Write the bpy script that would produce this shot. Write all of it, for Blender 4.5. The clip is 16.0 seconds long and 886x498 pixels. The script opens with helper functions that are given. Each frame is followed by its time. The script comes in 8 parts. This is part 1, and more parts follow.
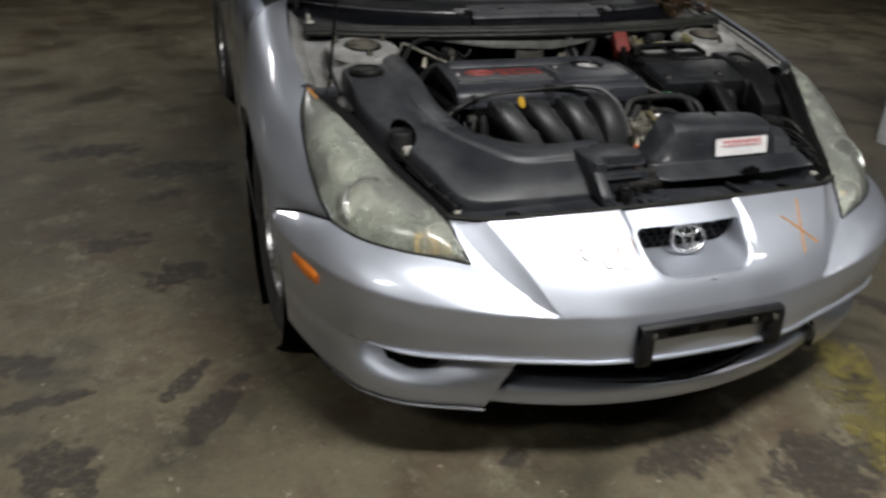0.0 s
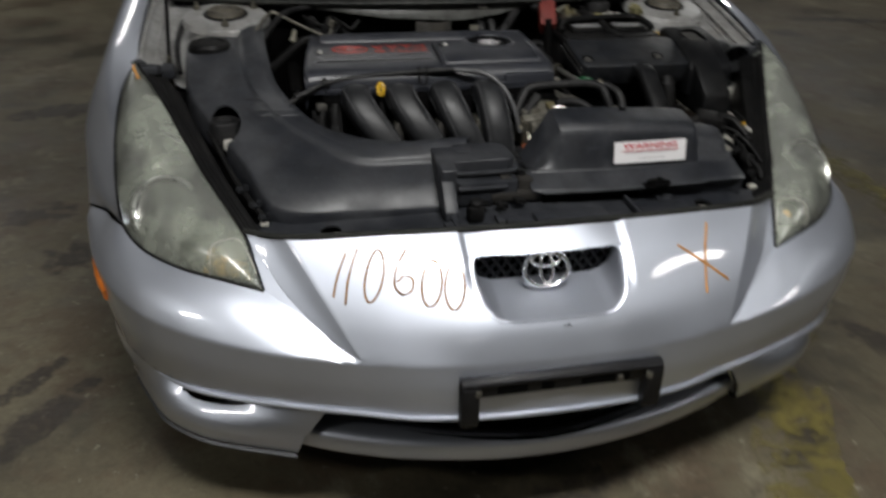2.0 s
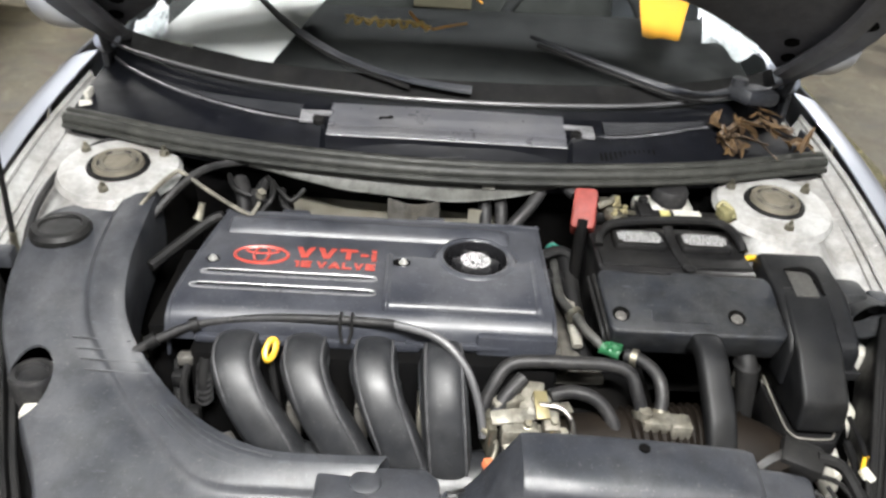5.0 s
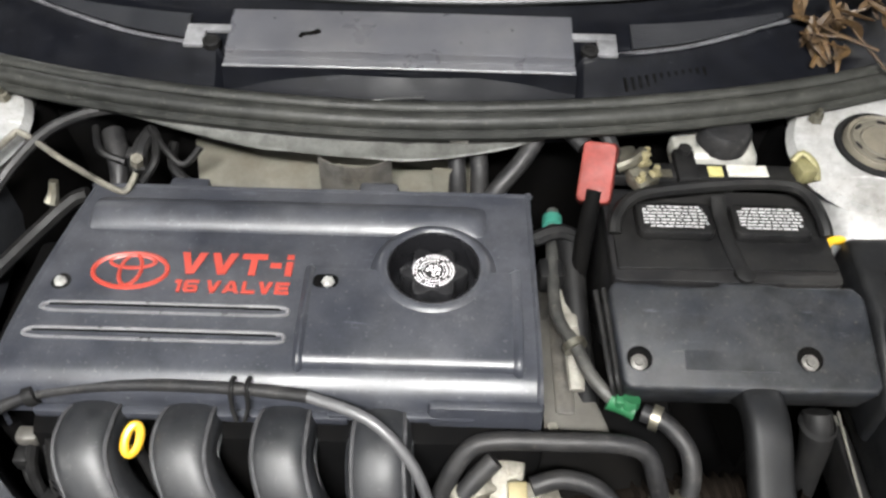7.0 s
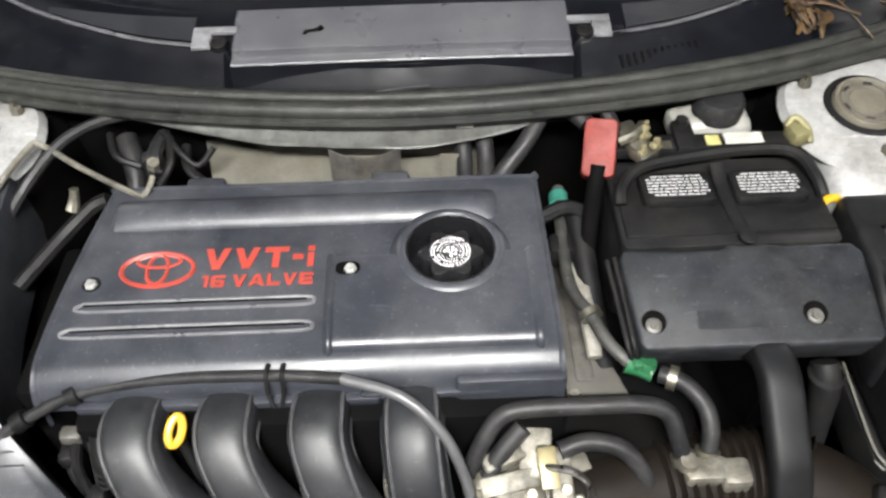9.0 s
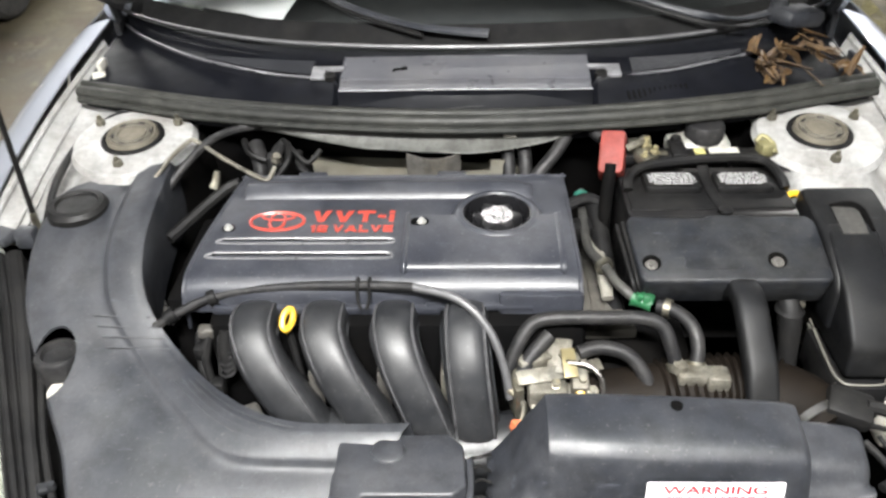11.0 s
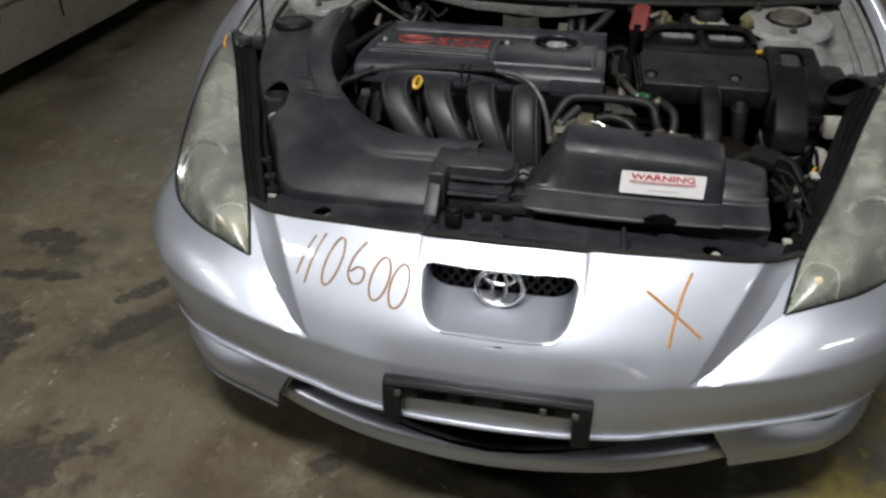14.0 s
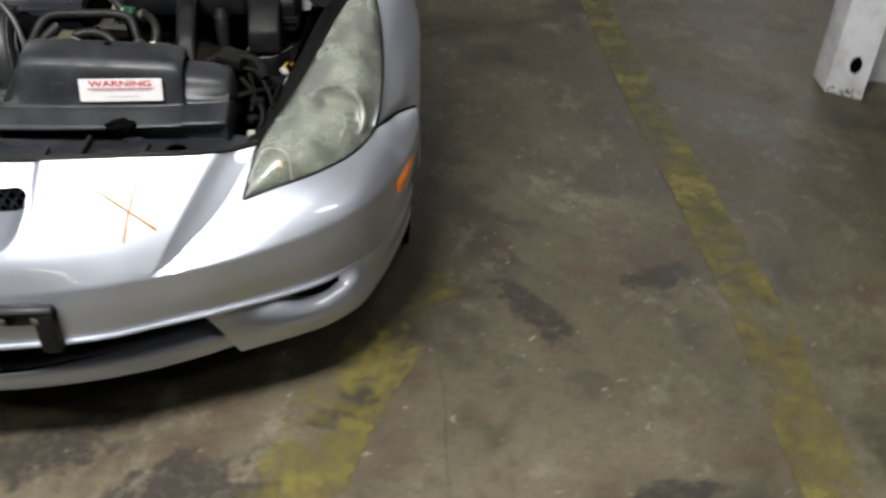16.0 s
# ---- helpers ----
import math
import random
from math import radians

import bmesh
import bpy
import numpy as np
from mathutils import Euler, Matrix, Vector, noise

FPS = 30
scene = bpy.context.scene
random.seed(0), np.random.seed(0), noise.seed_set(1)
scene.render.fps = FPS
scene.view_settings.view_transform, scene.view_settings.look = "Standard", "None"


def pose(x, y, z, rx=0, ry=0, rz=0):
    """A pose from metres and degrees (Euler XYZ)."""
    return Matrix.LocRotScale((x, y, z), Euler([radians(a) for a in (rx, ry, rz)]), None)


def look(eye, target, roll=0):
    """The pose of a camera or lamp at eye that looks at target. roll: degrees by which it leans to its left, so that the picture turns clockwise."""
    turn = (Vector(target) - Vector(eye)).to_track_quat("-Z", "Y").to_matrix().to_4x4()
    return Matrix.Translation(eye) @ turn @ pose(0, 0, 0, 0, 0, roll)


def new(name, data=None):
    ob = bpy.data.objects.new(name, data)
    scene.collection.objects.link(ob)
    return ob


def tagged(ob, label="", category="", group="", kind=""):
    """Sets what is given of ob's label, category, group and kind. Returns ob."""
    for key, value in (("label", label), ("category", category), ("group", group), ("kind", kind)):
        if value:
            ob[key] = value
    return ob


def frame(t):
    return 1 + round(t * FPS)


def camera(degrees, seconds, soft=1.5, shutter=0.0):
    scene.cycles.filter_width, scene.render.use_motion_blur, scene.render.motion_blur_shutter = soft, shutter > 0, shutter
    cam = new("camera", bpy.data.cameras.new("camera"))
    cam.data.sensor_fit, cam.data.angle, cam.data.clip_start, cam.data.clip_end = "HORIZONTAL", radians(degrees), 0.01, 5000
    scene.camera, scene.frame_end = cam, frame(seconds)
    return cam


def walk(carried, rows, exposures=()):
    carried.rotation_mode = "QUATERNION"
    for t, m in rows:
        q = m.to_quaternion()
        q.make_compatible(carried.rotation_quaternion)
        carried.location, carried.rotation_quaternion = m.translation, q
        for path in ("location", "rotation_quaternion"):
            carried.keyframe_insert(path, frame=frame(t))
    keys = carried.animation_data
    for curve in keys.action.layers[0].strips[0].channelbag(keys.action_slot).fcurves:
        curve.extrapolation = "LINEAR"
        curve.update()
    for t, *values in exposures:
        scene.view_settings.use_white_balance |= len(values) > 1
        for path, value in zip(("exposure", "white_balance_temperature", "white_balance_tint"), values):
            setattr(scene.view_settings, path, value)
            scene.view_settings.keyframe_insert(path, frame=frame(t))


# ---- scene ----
cam = camera(57.2, 16.0, 2.6, 0.5)
PATH = [
    (0, (-1.071, -1.327, 1.317), (-0.434, 0.367, 0.464), 2.4),
    (0.5, (-0.935, -1.398, 1.293), (-0.254, 0.291, 0.466), 0.3),
    (1, (-0.784, -1.306, 1.272), (-0.118, 0.298, 0.28), 5.4),
    (1.5, (-0.669, -1.202, 1.286), (0.029, 0.349, 0.233), 3.8),
    (2, (-0.451, -1.156, 1.318), (-0.063, 0.552, 0.351), 1.7),
    (2.5, (-0.258, -1.062, 1.351), (-0.152, 0.692, 0.396), 0.1),
    (3, (-0.251, -0.843, 1.398), (0.053, 0.887, 0.442), 3.6),
    (3.5, (-0.251, -0.726, 1.407), (0.014, 0.992, 0.418), 5.8),
    (4, (-0.138, -0.63, 1.429), (-0.024, 1.157, 0.537), 2.5),
    (4.2, (-0.052, -0.593, 1.441), (0.001, 1.192, 0.541), 2.9),
    (6.3, (-0.067, -0.085, 1.515), (0.081, 1.333, 0.113), 8.0),
    (6.5, (-0.025, -0.036, 1.503), (0.102, 1.343, 0.06), 7.1),
    (7, (0.05, 0.049, 1.482), (0.038, 1.385, -0.007), 1.2),
    (7.5, (0.015, 0.056, 1.481), (0.019, 1.347, -0.047), 1.4),
    (8, (0.002, 0.047, 1.487), (0.085, 1.343, -0.035), 1.5),
    (8.5, (0.004, 0.027, 1.51), (0.077, 1.366, 0.027), 0.5),
    (9, (0.019, 0.02, 1.499), (0.04, 1.34, -0.004), -1.4),
    (9.2, (0.048, 0.022, 1.498), (-0.023, 1.354, 0.008), -4.5),
    (11.3, (-0.003, -0.449, 1.478), (-0.088, 1.229, 0.393), -0.9),
    (11.5, (0.048, -0.497, 1.479), (-0.157, 1.198, 0.437), -2.2),
    (12, (0.133, -0.625, 1.475), (-0.276, 0.994, 0.373), -5.1),
    (12.5, (0.149, -0.8, 1.493), (-0.192, 0.865, 0.439), -6.5),
    (13, (0.091, -1.053, 1.464), (-0.227, 0.605, 0.393), -3.9),
    (13.5, (0.109, -1.128, 1.444), (-0.234, 0.539, 0.393), -0.2),
    (14, (0.125, -1.15, 1.418), (-0.198, 0.507, 0.346), 0.1),
    (14.5, (0.174, -1.159, 1.381), (-0.01, 0.51, 0.295), 0.3),
    (15, (0.277, -1.146, 1.373), (0.432, 0.463, 0.195), 1.4),
    (15.5, (0.466, -1.169, 1.36), (0.696, 0.411, 0.156), -2.1),
    (16, (0.73, -1.245, 1.361), (0.892, 0.392, 0.223), 1.9),
]
walk(cam, [(t, look(eye, target, roll)) for t, eye, target, roll in PATH], [(0.0, -0.76), (1.0, -1.08), (2.0, -1.18), (2.5, -1.27), (3.0, -1.19), (3.5, 0.02), (4.2, 1.14), (6.5, 1.08), (9.2, 1.05), (11.5, 1.29), (12.5, 1.22), (13.0, 0.46), (13.3, 0.10), (14.0, -0.84), (15.0, -1.18), (15.5, -0.87), (16.0, -0.38)])

# ---- exposure over the walk is given with the path above; light of the garage ----
world = bpy.data.worlds.new("garage_air")
world.use_nodes = True
scene.world = world
world.node_tree.nodes["Background"].inputs[0].default_value = (0.75, 0.78, 0.85, 1)
world.node_tree.nodes["Background"].inputs[1].default_value = 0.005


def tube_light(x, y, z, length, watts, turn=0):
    """The light of one ceiling fitting; the fitting itself is built with the ceiling."""
    data = bpy.data.lights.new("fluorescent_light", "AREA")
    data.shape, data.size, data.size_y, data.energy = "RECTANGLE", length, 0.22, watts
    data.color = (1.0, 0.99, 0.965)
    lamp = new("fluorescent_light", data)
    lamp.matrix_world = pose(x, y, z, 0, 0, turn)
    return lamp


CEILING, GROUND = 3.15, 0.07
# lamps 1, 2 and 4 follow reflections; the rest are unseen, added to brighten
LAMPS = [(-0.05, -1.02, 1.2, 255), (3.6, -1.6, 1.5, 52), (-3.6, -1.6, 1.3, 120), (-0.4, -6.4, 1.0, 12), (3.4, -6.4, 1.3, 3), (-4.4, -6.4, 1.3, 4), (0.2, 5.0, 1.3, 30), (-3.0, 5.0, 1.3, 90), (3.9, 5.2, 1.3, 95)]
for lx, ly, ll, lw in LAMPS:
    tube_light(lx, ly, CEILING - 0.125, ll, lw)

# ---- materials ----


def nodes_of(name):
    m = bpy.data.materials.new(name)
    m.use_nodes = True
    t = m.node_tree
    return m, t, t.nodes["Principled BSDF"]


def noise_at(t, scale, detail=5, rough=0.6, coord="Object", stretch=None):
    tc = t.nodes.new("ShaderNodeTexCoord")
    n = t.nodes.new("ShaderNodeTexNoise")
    n.inputs["Scale"].default_value, n.inputs["Detail"].default_value, n.inputs["Roughness"].default_value = scale, detail, rough
    src = tc.outputs[coord]
    if stretch:
        mp = t.nodes.new("ShaderNodeMapping")
        mp.inputs["Scale"].default_value = stretch
        t.links.new(src, mp.inputs[0])
        src = mp.outputs[0]
    t.links.new(src, n.inputs["Vector"])
    return n.outputs["Fac"]


def ramp(t, fac, stops):
    r = t.nodes.new("ShaderNodeValToRGB")
    e = r.color_ramp.elements
    e[0].position, e[0].color = stops[0][0], (*stops[0][1], 1)
    e[1].position, e[1].color = stops[-1][0], (*stops[-1][1], 1)
    for p, c in stops[1:-1]:
        k = e.new(p)
        k.color = (*c, 1)
    t.links.new(fac, r.inputs[0])
    return r.outputs[0]


def mixc(t, a, b, fac, mode="MIX"):
    m = t.nodes.new("ShaderNodeMix")
    m.data_type, m.blend_type = "RGBA", mode
    for s, v in ((0, fac), (6, a), (7, b)):
        if hasattr(v, "is_linked"):
            t.links.new(v, m.inputs[s])
        else:
            m.inputs[s].default_value = (*v, 1) if s else v
    return m.outputs[2]


def value(t, op, a, b):
    m = t.nodes.new("ShaderNodeMath")
    m.operation, m.use_clamp = op, op in ("ADD", "SUBTRACT", "MULTIPLY")
    for i, v in enumerate((a, b)):
        if hasattr(v, "is_linked"):
            t.links.new(v, m.inputs[i])
        else:
            m.inputs[i].default_value = v
    return m.outputs[0]


def grey(v):
    return (v, v, v)


def surface(name, color, rough=0.5, metal=0.0, vary=0.15, scale=6.0, grain=90.0, bump=0.1, dirt=None, dirt_amount=0.0, dirt_scale=9.0, coat=0.0, rough_vary=0.12, spec=0.5, grime=0.0):
    """A painted, moulded or cast surface: base colour that varies at two scales, dust or dirt in patches, fine relief."""
    m, t, p = nodes_of(name)
    broad, fine = noise_at(t, scale), noise_at(t, grain, 3)
    c = ramp(t, broad, [(0.3, tuple(max(0, v * (1 - vary)) for v in color)), (0.7, tuple(min(1, v * (1 + vary)) for v in color))])
    c = mixc(t, c, ramp(t, fine, [(0.35, grey(0.8)), (0.65, grey(1.0))]), min(1, vary * 2), "MULTIPLY")
    if dirt:
        patches = ramp(t, noise_at(t, dirt_scale, 8, 0.7), [(0.42, grey(0)), (0.72, grey(dirt_amount))])
        c = mixc(t, c, dirt, patches)
    if grime:
        # handled surfaces: dark rubbed-in grime at hand size, pale dust specks and short scuffs
        c = mixc(t, c, ramp(t, noise_at(t, 34, 10, 0.78), [(0.36, grey(0.30)), (0.56, grey(1.0))]), min(1, grime), "MULTIPLY")
        c = mixc(t, c, dirt or tuple(min(1, 2.2 * v + 0.02) for v in color), ramp(t, noise_at(t, 210, 3, 0.6), [(0.62, grey(0)), (0.70, grey(0.8 * grime))]))
        c = mixc(t, c, tuple(min(1, 3.0 * v + 0.015) for v in color), ramp(t, noise_at(t, 60, 8, 0.7, stretch=(0.25, 1.6, 1.0)), [(0.63, grey(0)), (0.70, grey(0.6 * grime))]))
    t.links.new(c, p.inputs["Base Color"])
    t.links.new(ramp(t, noise_at(t, scale * 2.3, 6), [(0.3, grey(max(0.02, rough - rough_vary))), (0.7, grey(min(1, rough + rough_vary)))]), p.inputs["Roughness"])
    p.inputs["Metallic"].default_value, p.inputs["Coat Weight"].default_value = metal, coat
    p.inputs["Coat Roughness"].default_value = 0.05
    p.inputs["Specular IOR Level"].default_value = spec
    if bump:
        b = t.nodes.new("ShaderNodeBump")
        b.inputs["Strength"].default_value, b.inputs["Distance"].default_value = bump, 0.002
        t.links.new(fine, b.inputs["Height"])
        t.links.new(b.outputs[0], p.inputs["Normal"])
    return m


def see_through(name, tint, veil, veil_rough, amount, scale=7.0, spread=0.12):
    """A clear sheet under a veil (haze, gloss or film) whose share varies a little."""
    m, t, p = nodes_of(name)
    p.inputs["Base Color"].default_value = (*veil, 1)
    p.inputs["Roughness"].default_value = veil_rough
    clear = t.nodes.new("ShaderNodeBsdfTransparent")
    clear.inputs[0].default_value = (*tint, 1)
    mix = t.nodes.new("ShaderNodeMixShader")
    t.links.new(ramp(t, noise_at(t, scale, 6), [(0.3, grey(max(0, amount - spread))), (0.7, grey(min(1, amount + spread)))]), mix.inputs[0])
    t.links.new(clear.outputs[0], mix.inputs[1])
    t.links.new(p.outputs[0], mix.inputs[2])
    t.links.new(mix.outputs[0], t.nodes["Material Output"].inputs[0])
    return m


SILVER = surface("silver_paint", (0.50, 0.53, 0.60), 0.48, 0.90, 0.03, 3, 700, 0.02, (0.30, 0.29, 0.27), 0.10, 5, coat=1.0, rough_vary=0.04)
BAY_PAINT = surface("bay_paint", (0.235, 0.235, 0.232), 0.48, 0.15, 0.12, 6, 300, 0.03, (0.0640, 0.0512, 0.0352), 0.6, 9, grime=0.5)
PLASTIC = surface("moulded_black_plastic", (0.0125, 0.0140, 0.0180), 0.47, 0, 0.22, 7, 420, 0.10, (0.0480, 0.0480, 0.0490), 0.5, 7, spec=0.36, grime=0.7)
COVER = surface("engine_cover_plastic", (0.0185, 0.0200, 0.0255), 0.41, 0, 0.2, 5, 500, 0.05, (0.0780, 0.0790, 0.0830), 0.36, 6, rough_vary=0.09, spec=0.33, grime=0.5)
MANIFOLD = surface("manifold_plastic", (0.0080, 0.0086, 0.0100), 0.46, 0, 0.15, 9, 500, 0.08, (0.0444, 0.0444, 0.0444), 0.25, 12, spec=0.30, grime=0.5)
BOX_BLACK = surface("box_black_plastic", (0.0086, 0.0097, 0.0122), 0.5, 0, 0.25, 8, 420, 0.10, (0.0288, 0.0281, 0.0259), 0.55, 11, spec=0.230, grime=0.9)
FUSE_BLACK = surface("fuse_box_plastic", (0.0045, 0.0048, 0.0056), 0.48, 0, 0.25, 8, 420, 0.10, (0.0120, 0.0115, 0.0100), 0.45, 11, spec=0.12, grime=0.7)
RUBBER = surface("black_rubber", (0.0040, 0.0040, 0.0043), 0.55, 0, 0.25, 14, 300, 0.12, (0.0200, 0.0190, 0.0170), 0.30, 15, spec=0.13, grime=0.6)
HOSE = surface("hose_rubber", (0.0090, 0.0090, 0.0097), 0.5, 0, 0.2, 18, 300, 0.1, (0.0440, 0.0415, 0.0380), 0.3, 25, spec=0.18, grime=0.7)
SEAL = surface("weather_seal", (0.0100, 0.0105, 0.0096), 0.55, 0, 0.25, 20, 300, 0.12, (0.0460, 0.0455, 0.0390), 0.4, 3.5, spec=0.225, grime=0.8)
# near-black stands in for deep shade in the bay; also plain black parts
DARK = surface("black_and_shade", (0.0014, 0.0014, 0.0015), 0.8, 0, 0.2, 8, 60, 0.2, (0.0045, 0.0038, 0.003), 0.4, 10, spec=0.03)
CHROME = surface("chrome", (0.88, 0.88, 0.89), 0.20, 1.0, 0.05, 20, 300, 0.0, rough_vary=0.05)
ALUMINIUM = surface("cast_aluminium", (0.1440, 0.1368, 0.1152), 0.55, 0.5, 0.4, 45, 300, 0.3, (0.0504, 0.0396, 0.0252), 0.8, 30, grime=0.9)
STEEL = surface("zinc_steel", (0.1872, 0.1800, 0.1512), 0.45, 0.9, 0.2, 40, 300, 0.1, (0.1800, 0.1440, 0.0720), 0.35, 60, grime=0.6)
SHIELD = surface("heat_shield", (0.0814, 0.0777, 0.0718), 0.55, 0.5, 0.2, 12, 200, 0.2, (0.0740, 0.0629, 0.0444), 0.6, 14, grime=0.8)
REDCAP = surface("red_plastic", (0.120, 0.019, 0.015), 0.6, 0, 0.12, 30, 300, 0.05, (0.125, 0.032, 0.025), 0.3, 30, spec=0.2, grime=0.5)
REDPAINT = surface("red_lettering", (0.195, 0.024, 0.016), 0.4, 0, 0.06, 30, 300, 0.0)
YELLOW = surface("yellow_plastic", (0.3525, 0.2100, 0.0090), 0.38, 0, 0.08, 30, 300, 0.0)
GREEN = surface("green_plastic", (0.010, 0.060, 0.024), 0.4, 0, 0.15, 40, 300, 0.0)
WHITE_PLASTIC = surface("white_plastic", (0.3300, 0.3225, 0.2925), 0.45, 0, 0.06, 20, 300, 0.03, (0.2625, 0.2325, 0.1800), 0.4, 16, grime=0.5)
PAPER = surface("white_label", (0.56, 0.55, 0.555), 0.55, 0, 0.03, 20, 300, 0.0)
INK_RED = surface("red_print", (0.34, 0.010, 0.016), 0.5, 0, 0.05, 30, 300, 0.0)
INK_GREY = surface("grey_print", (0.28, 0.28, 0.29), 0.5, 0, 0.05, 30, 300, 0.0)
CRAYON = surface("orange_crayon", (0.38, 0.165, 0.030), 0.7, 0, 0.25, 120, 500, 0.2)
CRAYON_DIM = surface("faded_orange_crayon", (0.225, 0.115, 0.034), 0.7, 0, 0.35, 150, 500, 0.2)
PAINT_PEN = surface("yellow_paint_pen", (0.75, 0.70, 0.10), 0.5, 0, 0.1, 60, 300, 0.0)
PAINT_PEN_ORANGE = surface("orange_paint_pen", (0.48, 0.23, 0.03), 0.5, 0, 0.1, 60, 300, 0.0)
AMBER = surface("amber_lens", (0.62, 0.17, 0.02), 0.2, 0, 0.1, 40, 300, 0.0, coat=0.5)
LAMP_BOWL = surface("lamp_reflector", (0.86, 0.86, 0.82), 0.13, 0.95, 0.12, 14, 200, 0.05)
LAMP_BODY = surface("lamp_housing", (0.34, 0.35, 0.32), 0.30, 0.6, 0.12, 16, 200, 0.05)


def lens_material():
    """Weathered clear plastic: a thin milky veil in patches under a glossy skin."""
    m, t, p = nodes_of("hazed_lens")
    p.inputs["Base Color"].default_value = (0.190, 0.203, 0.172, 1)
    p.inputs["Roughness"].default_value = 0.6
    p.inputs["Specular IOR Level"].default_value = 0.1
    clear = t.nodes.new("ShaderNodeBsdfTransparent")
    clear.inputs[0].default_value = (0.93, 0.94, 0.905, 1)
    milky = t.nodes.new("ShaderNodeMixShader")
    clouds = ramp(t, noise_at(t, 13, 5, 0.62), [(0.40, grey(0.10)), (0.50, grey(0.42)), (0.60, grey(0.88))])
    veil = mixc(t, clouds, ramp(t, noise_at(t, 60, 5), [(0.35, grey(0.2)), (0.65, grey(0.75))]), 0.22)
    t.links.new(veil, milky.inputs[0])
    t.links.new(clear.outputs[0], milky.inputs[1])
    t.links.new(p.outputs[0], milky.inputs[2])
    gloss = t.nodes.new("ShaderNodeBsdfGlossy")
    gloss.inputs["Roughness"].default_value = 0.24
    ripple = t.nodes.new("ShaderNodeBump")
    ripple.inputs["Strength"].default_value, ripple.inputs["Distance"].default_value = 0.10, 0.004
    t.links.new(noise_at(t, 24, 3), ripple.inputs["Height"])
    t.links.new(ripple.outputs[0], gloss.inputs["Normal"])
    skin_mix, fresnel = t.nodes.new("ShaderNodeMixShader"), t.nodes.new("ShaderNodeFresnel")
    fresnel.inputs["IOR"].default_value = 1.45
    t.links.new(fresnel.outputs[0], skin_mix.inputs[0])
    t.links.new(milky.outputs[0], skin_mix.inputs[1])
    t.links.new(gloss.outputs[0], skin_mix.inputs[2])
    t.links.new(skin_mix.outputs[0], t.nodes["Material Output"].inputs[0])
    return m


HAZE = lens_material()
INDICATOR = surface("amber_chamber", (0.62, 0.42, 0.17), 0.28, 0.5, 0.25, 30, 200, 0.05)
INDICATOR_GLASS = surface("indicator_glass", (0.70, 0.42, 0.14), 0.2, 0, 0.1)
CLEAR = see_through("bulb_glass", (0.97, 0.97, 0.97), (0.8, 0.8, 0.8), 0.05, 0.22, 9.0, 0.05)
GLASS = see_through("windscreen_glass", (0.88, 0.91, 0.90), (0.03, 0.032, 0.032), 0.04, 0.07, 4.0, 0.03)
FILM = see_through("crumpled_film", (0.95, 0.95, 0.97), (0.80, 0.82, 0.86), 0.12, 0.52, 22.0, 0.35)
TYRE = surface("tyre_rubber", (0.025, 0.025, 0.026), 0.7, 0, 0.25, 14, 300, 0.2, (0.09, 0.085, 0.075), 0.45, 12)
ALLOY = surface("alloy_wheel", (0.58, 0.58, 0.58), 0.3, 0.85, 0.05, 15, 300, 0.02, (0.2, 0.18, 0.15), 0.25, 12)
CABIN = surface("cabin_trim", (0.020, 0.020, 0.022), 0.7, 0, 0.15, 8, 400, 0.15)
FABRIC = surface("seat_fabric", (0.022, 0.023, 0.022), 0.85, 0, 0.12, 12, 500, 0.3)
SEDAN_PAINT = surface("champagne_paint", (0.30, 0.275, 0.225), 0.33, 0.45, 0.04, 4, 700, 0.01, (0.24, 0.21, 0.16), 0.28, 5, coat=0.4)
LEAF = surface("dry_leaf", (0.052, 0.028, 0.008), 0.6, 0, 0.6, 45, 300, 0.3, (0.012, 0.006, 0.003), 0.95, 22)
ORANGE_PAPER = surface("orange_paper", (0.78, 0.36, 0.03), 0.6, 0, 0.05, 20, 300, 0.0)
WHITEWASH = surface("whitewashed_steel", (0.78, 0.79, 0.83), 0.55, 0, 0.06, 5, 120, 0.15, (0.20, 0.18, 0.15), 0.65, 6)
WALL_PAINT = surface("garage_wall", (0.17, 0.165, 0.155), 0.8, 0, 0.15, 1.2, 60, 0.3, (0.16, 0.15, 0.13), 0.5, 1.5)
CEIL_PAINT = surface("garage_ceiling", (0.12, 0.12, 0.12), 0.85, 0, 0.1, 1.5, 60, 0.2)
TUBE_GLOW, _t, _p = nodes_of("fluorescent_tube")
_p.inputs["Emission Color"].default_value, _p.inputs["Emission Strength"].default_value = (1, 0.985, 0.95, 1), 12.0


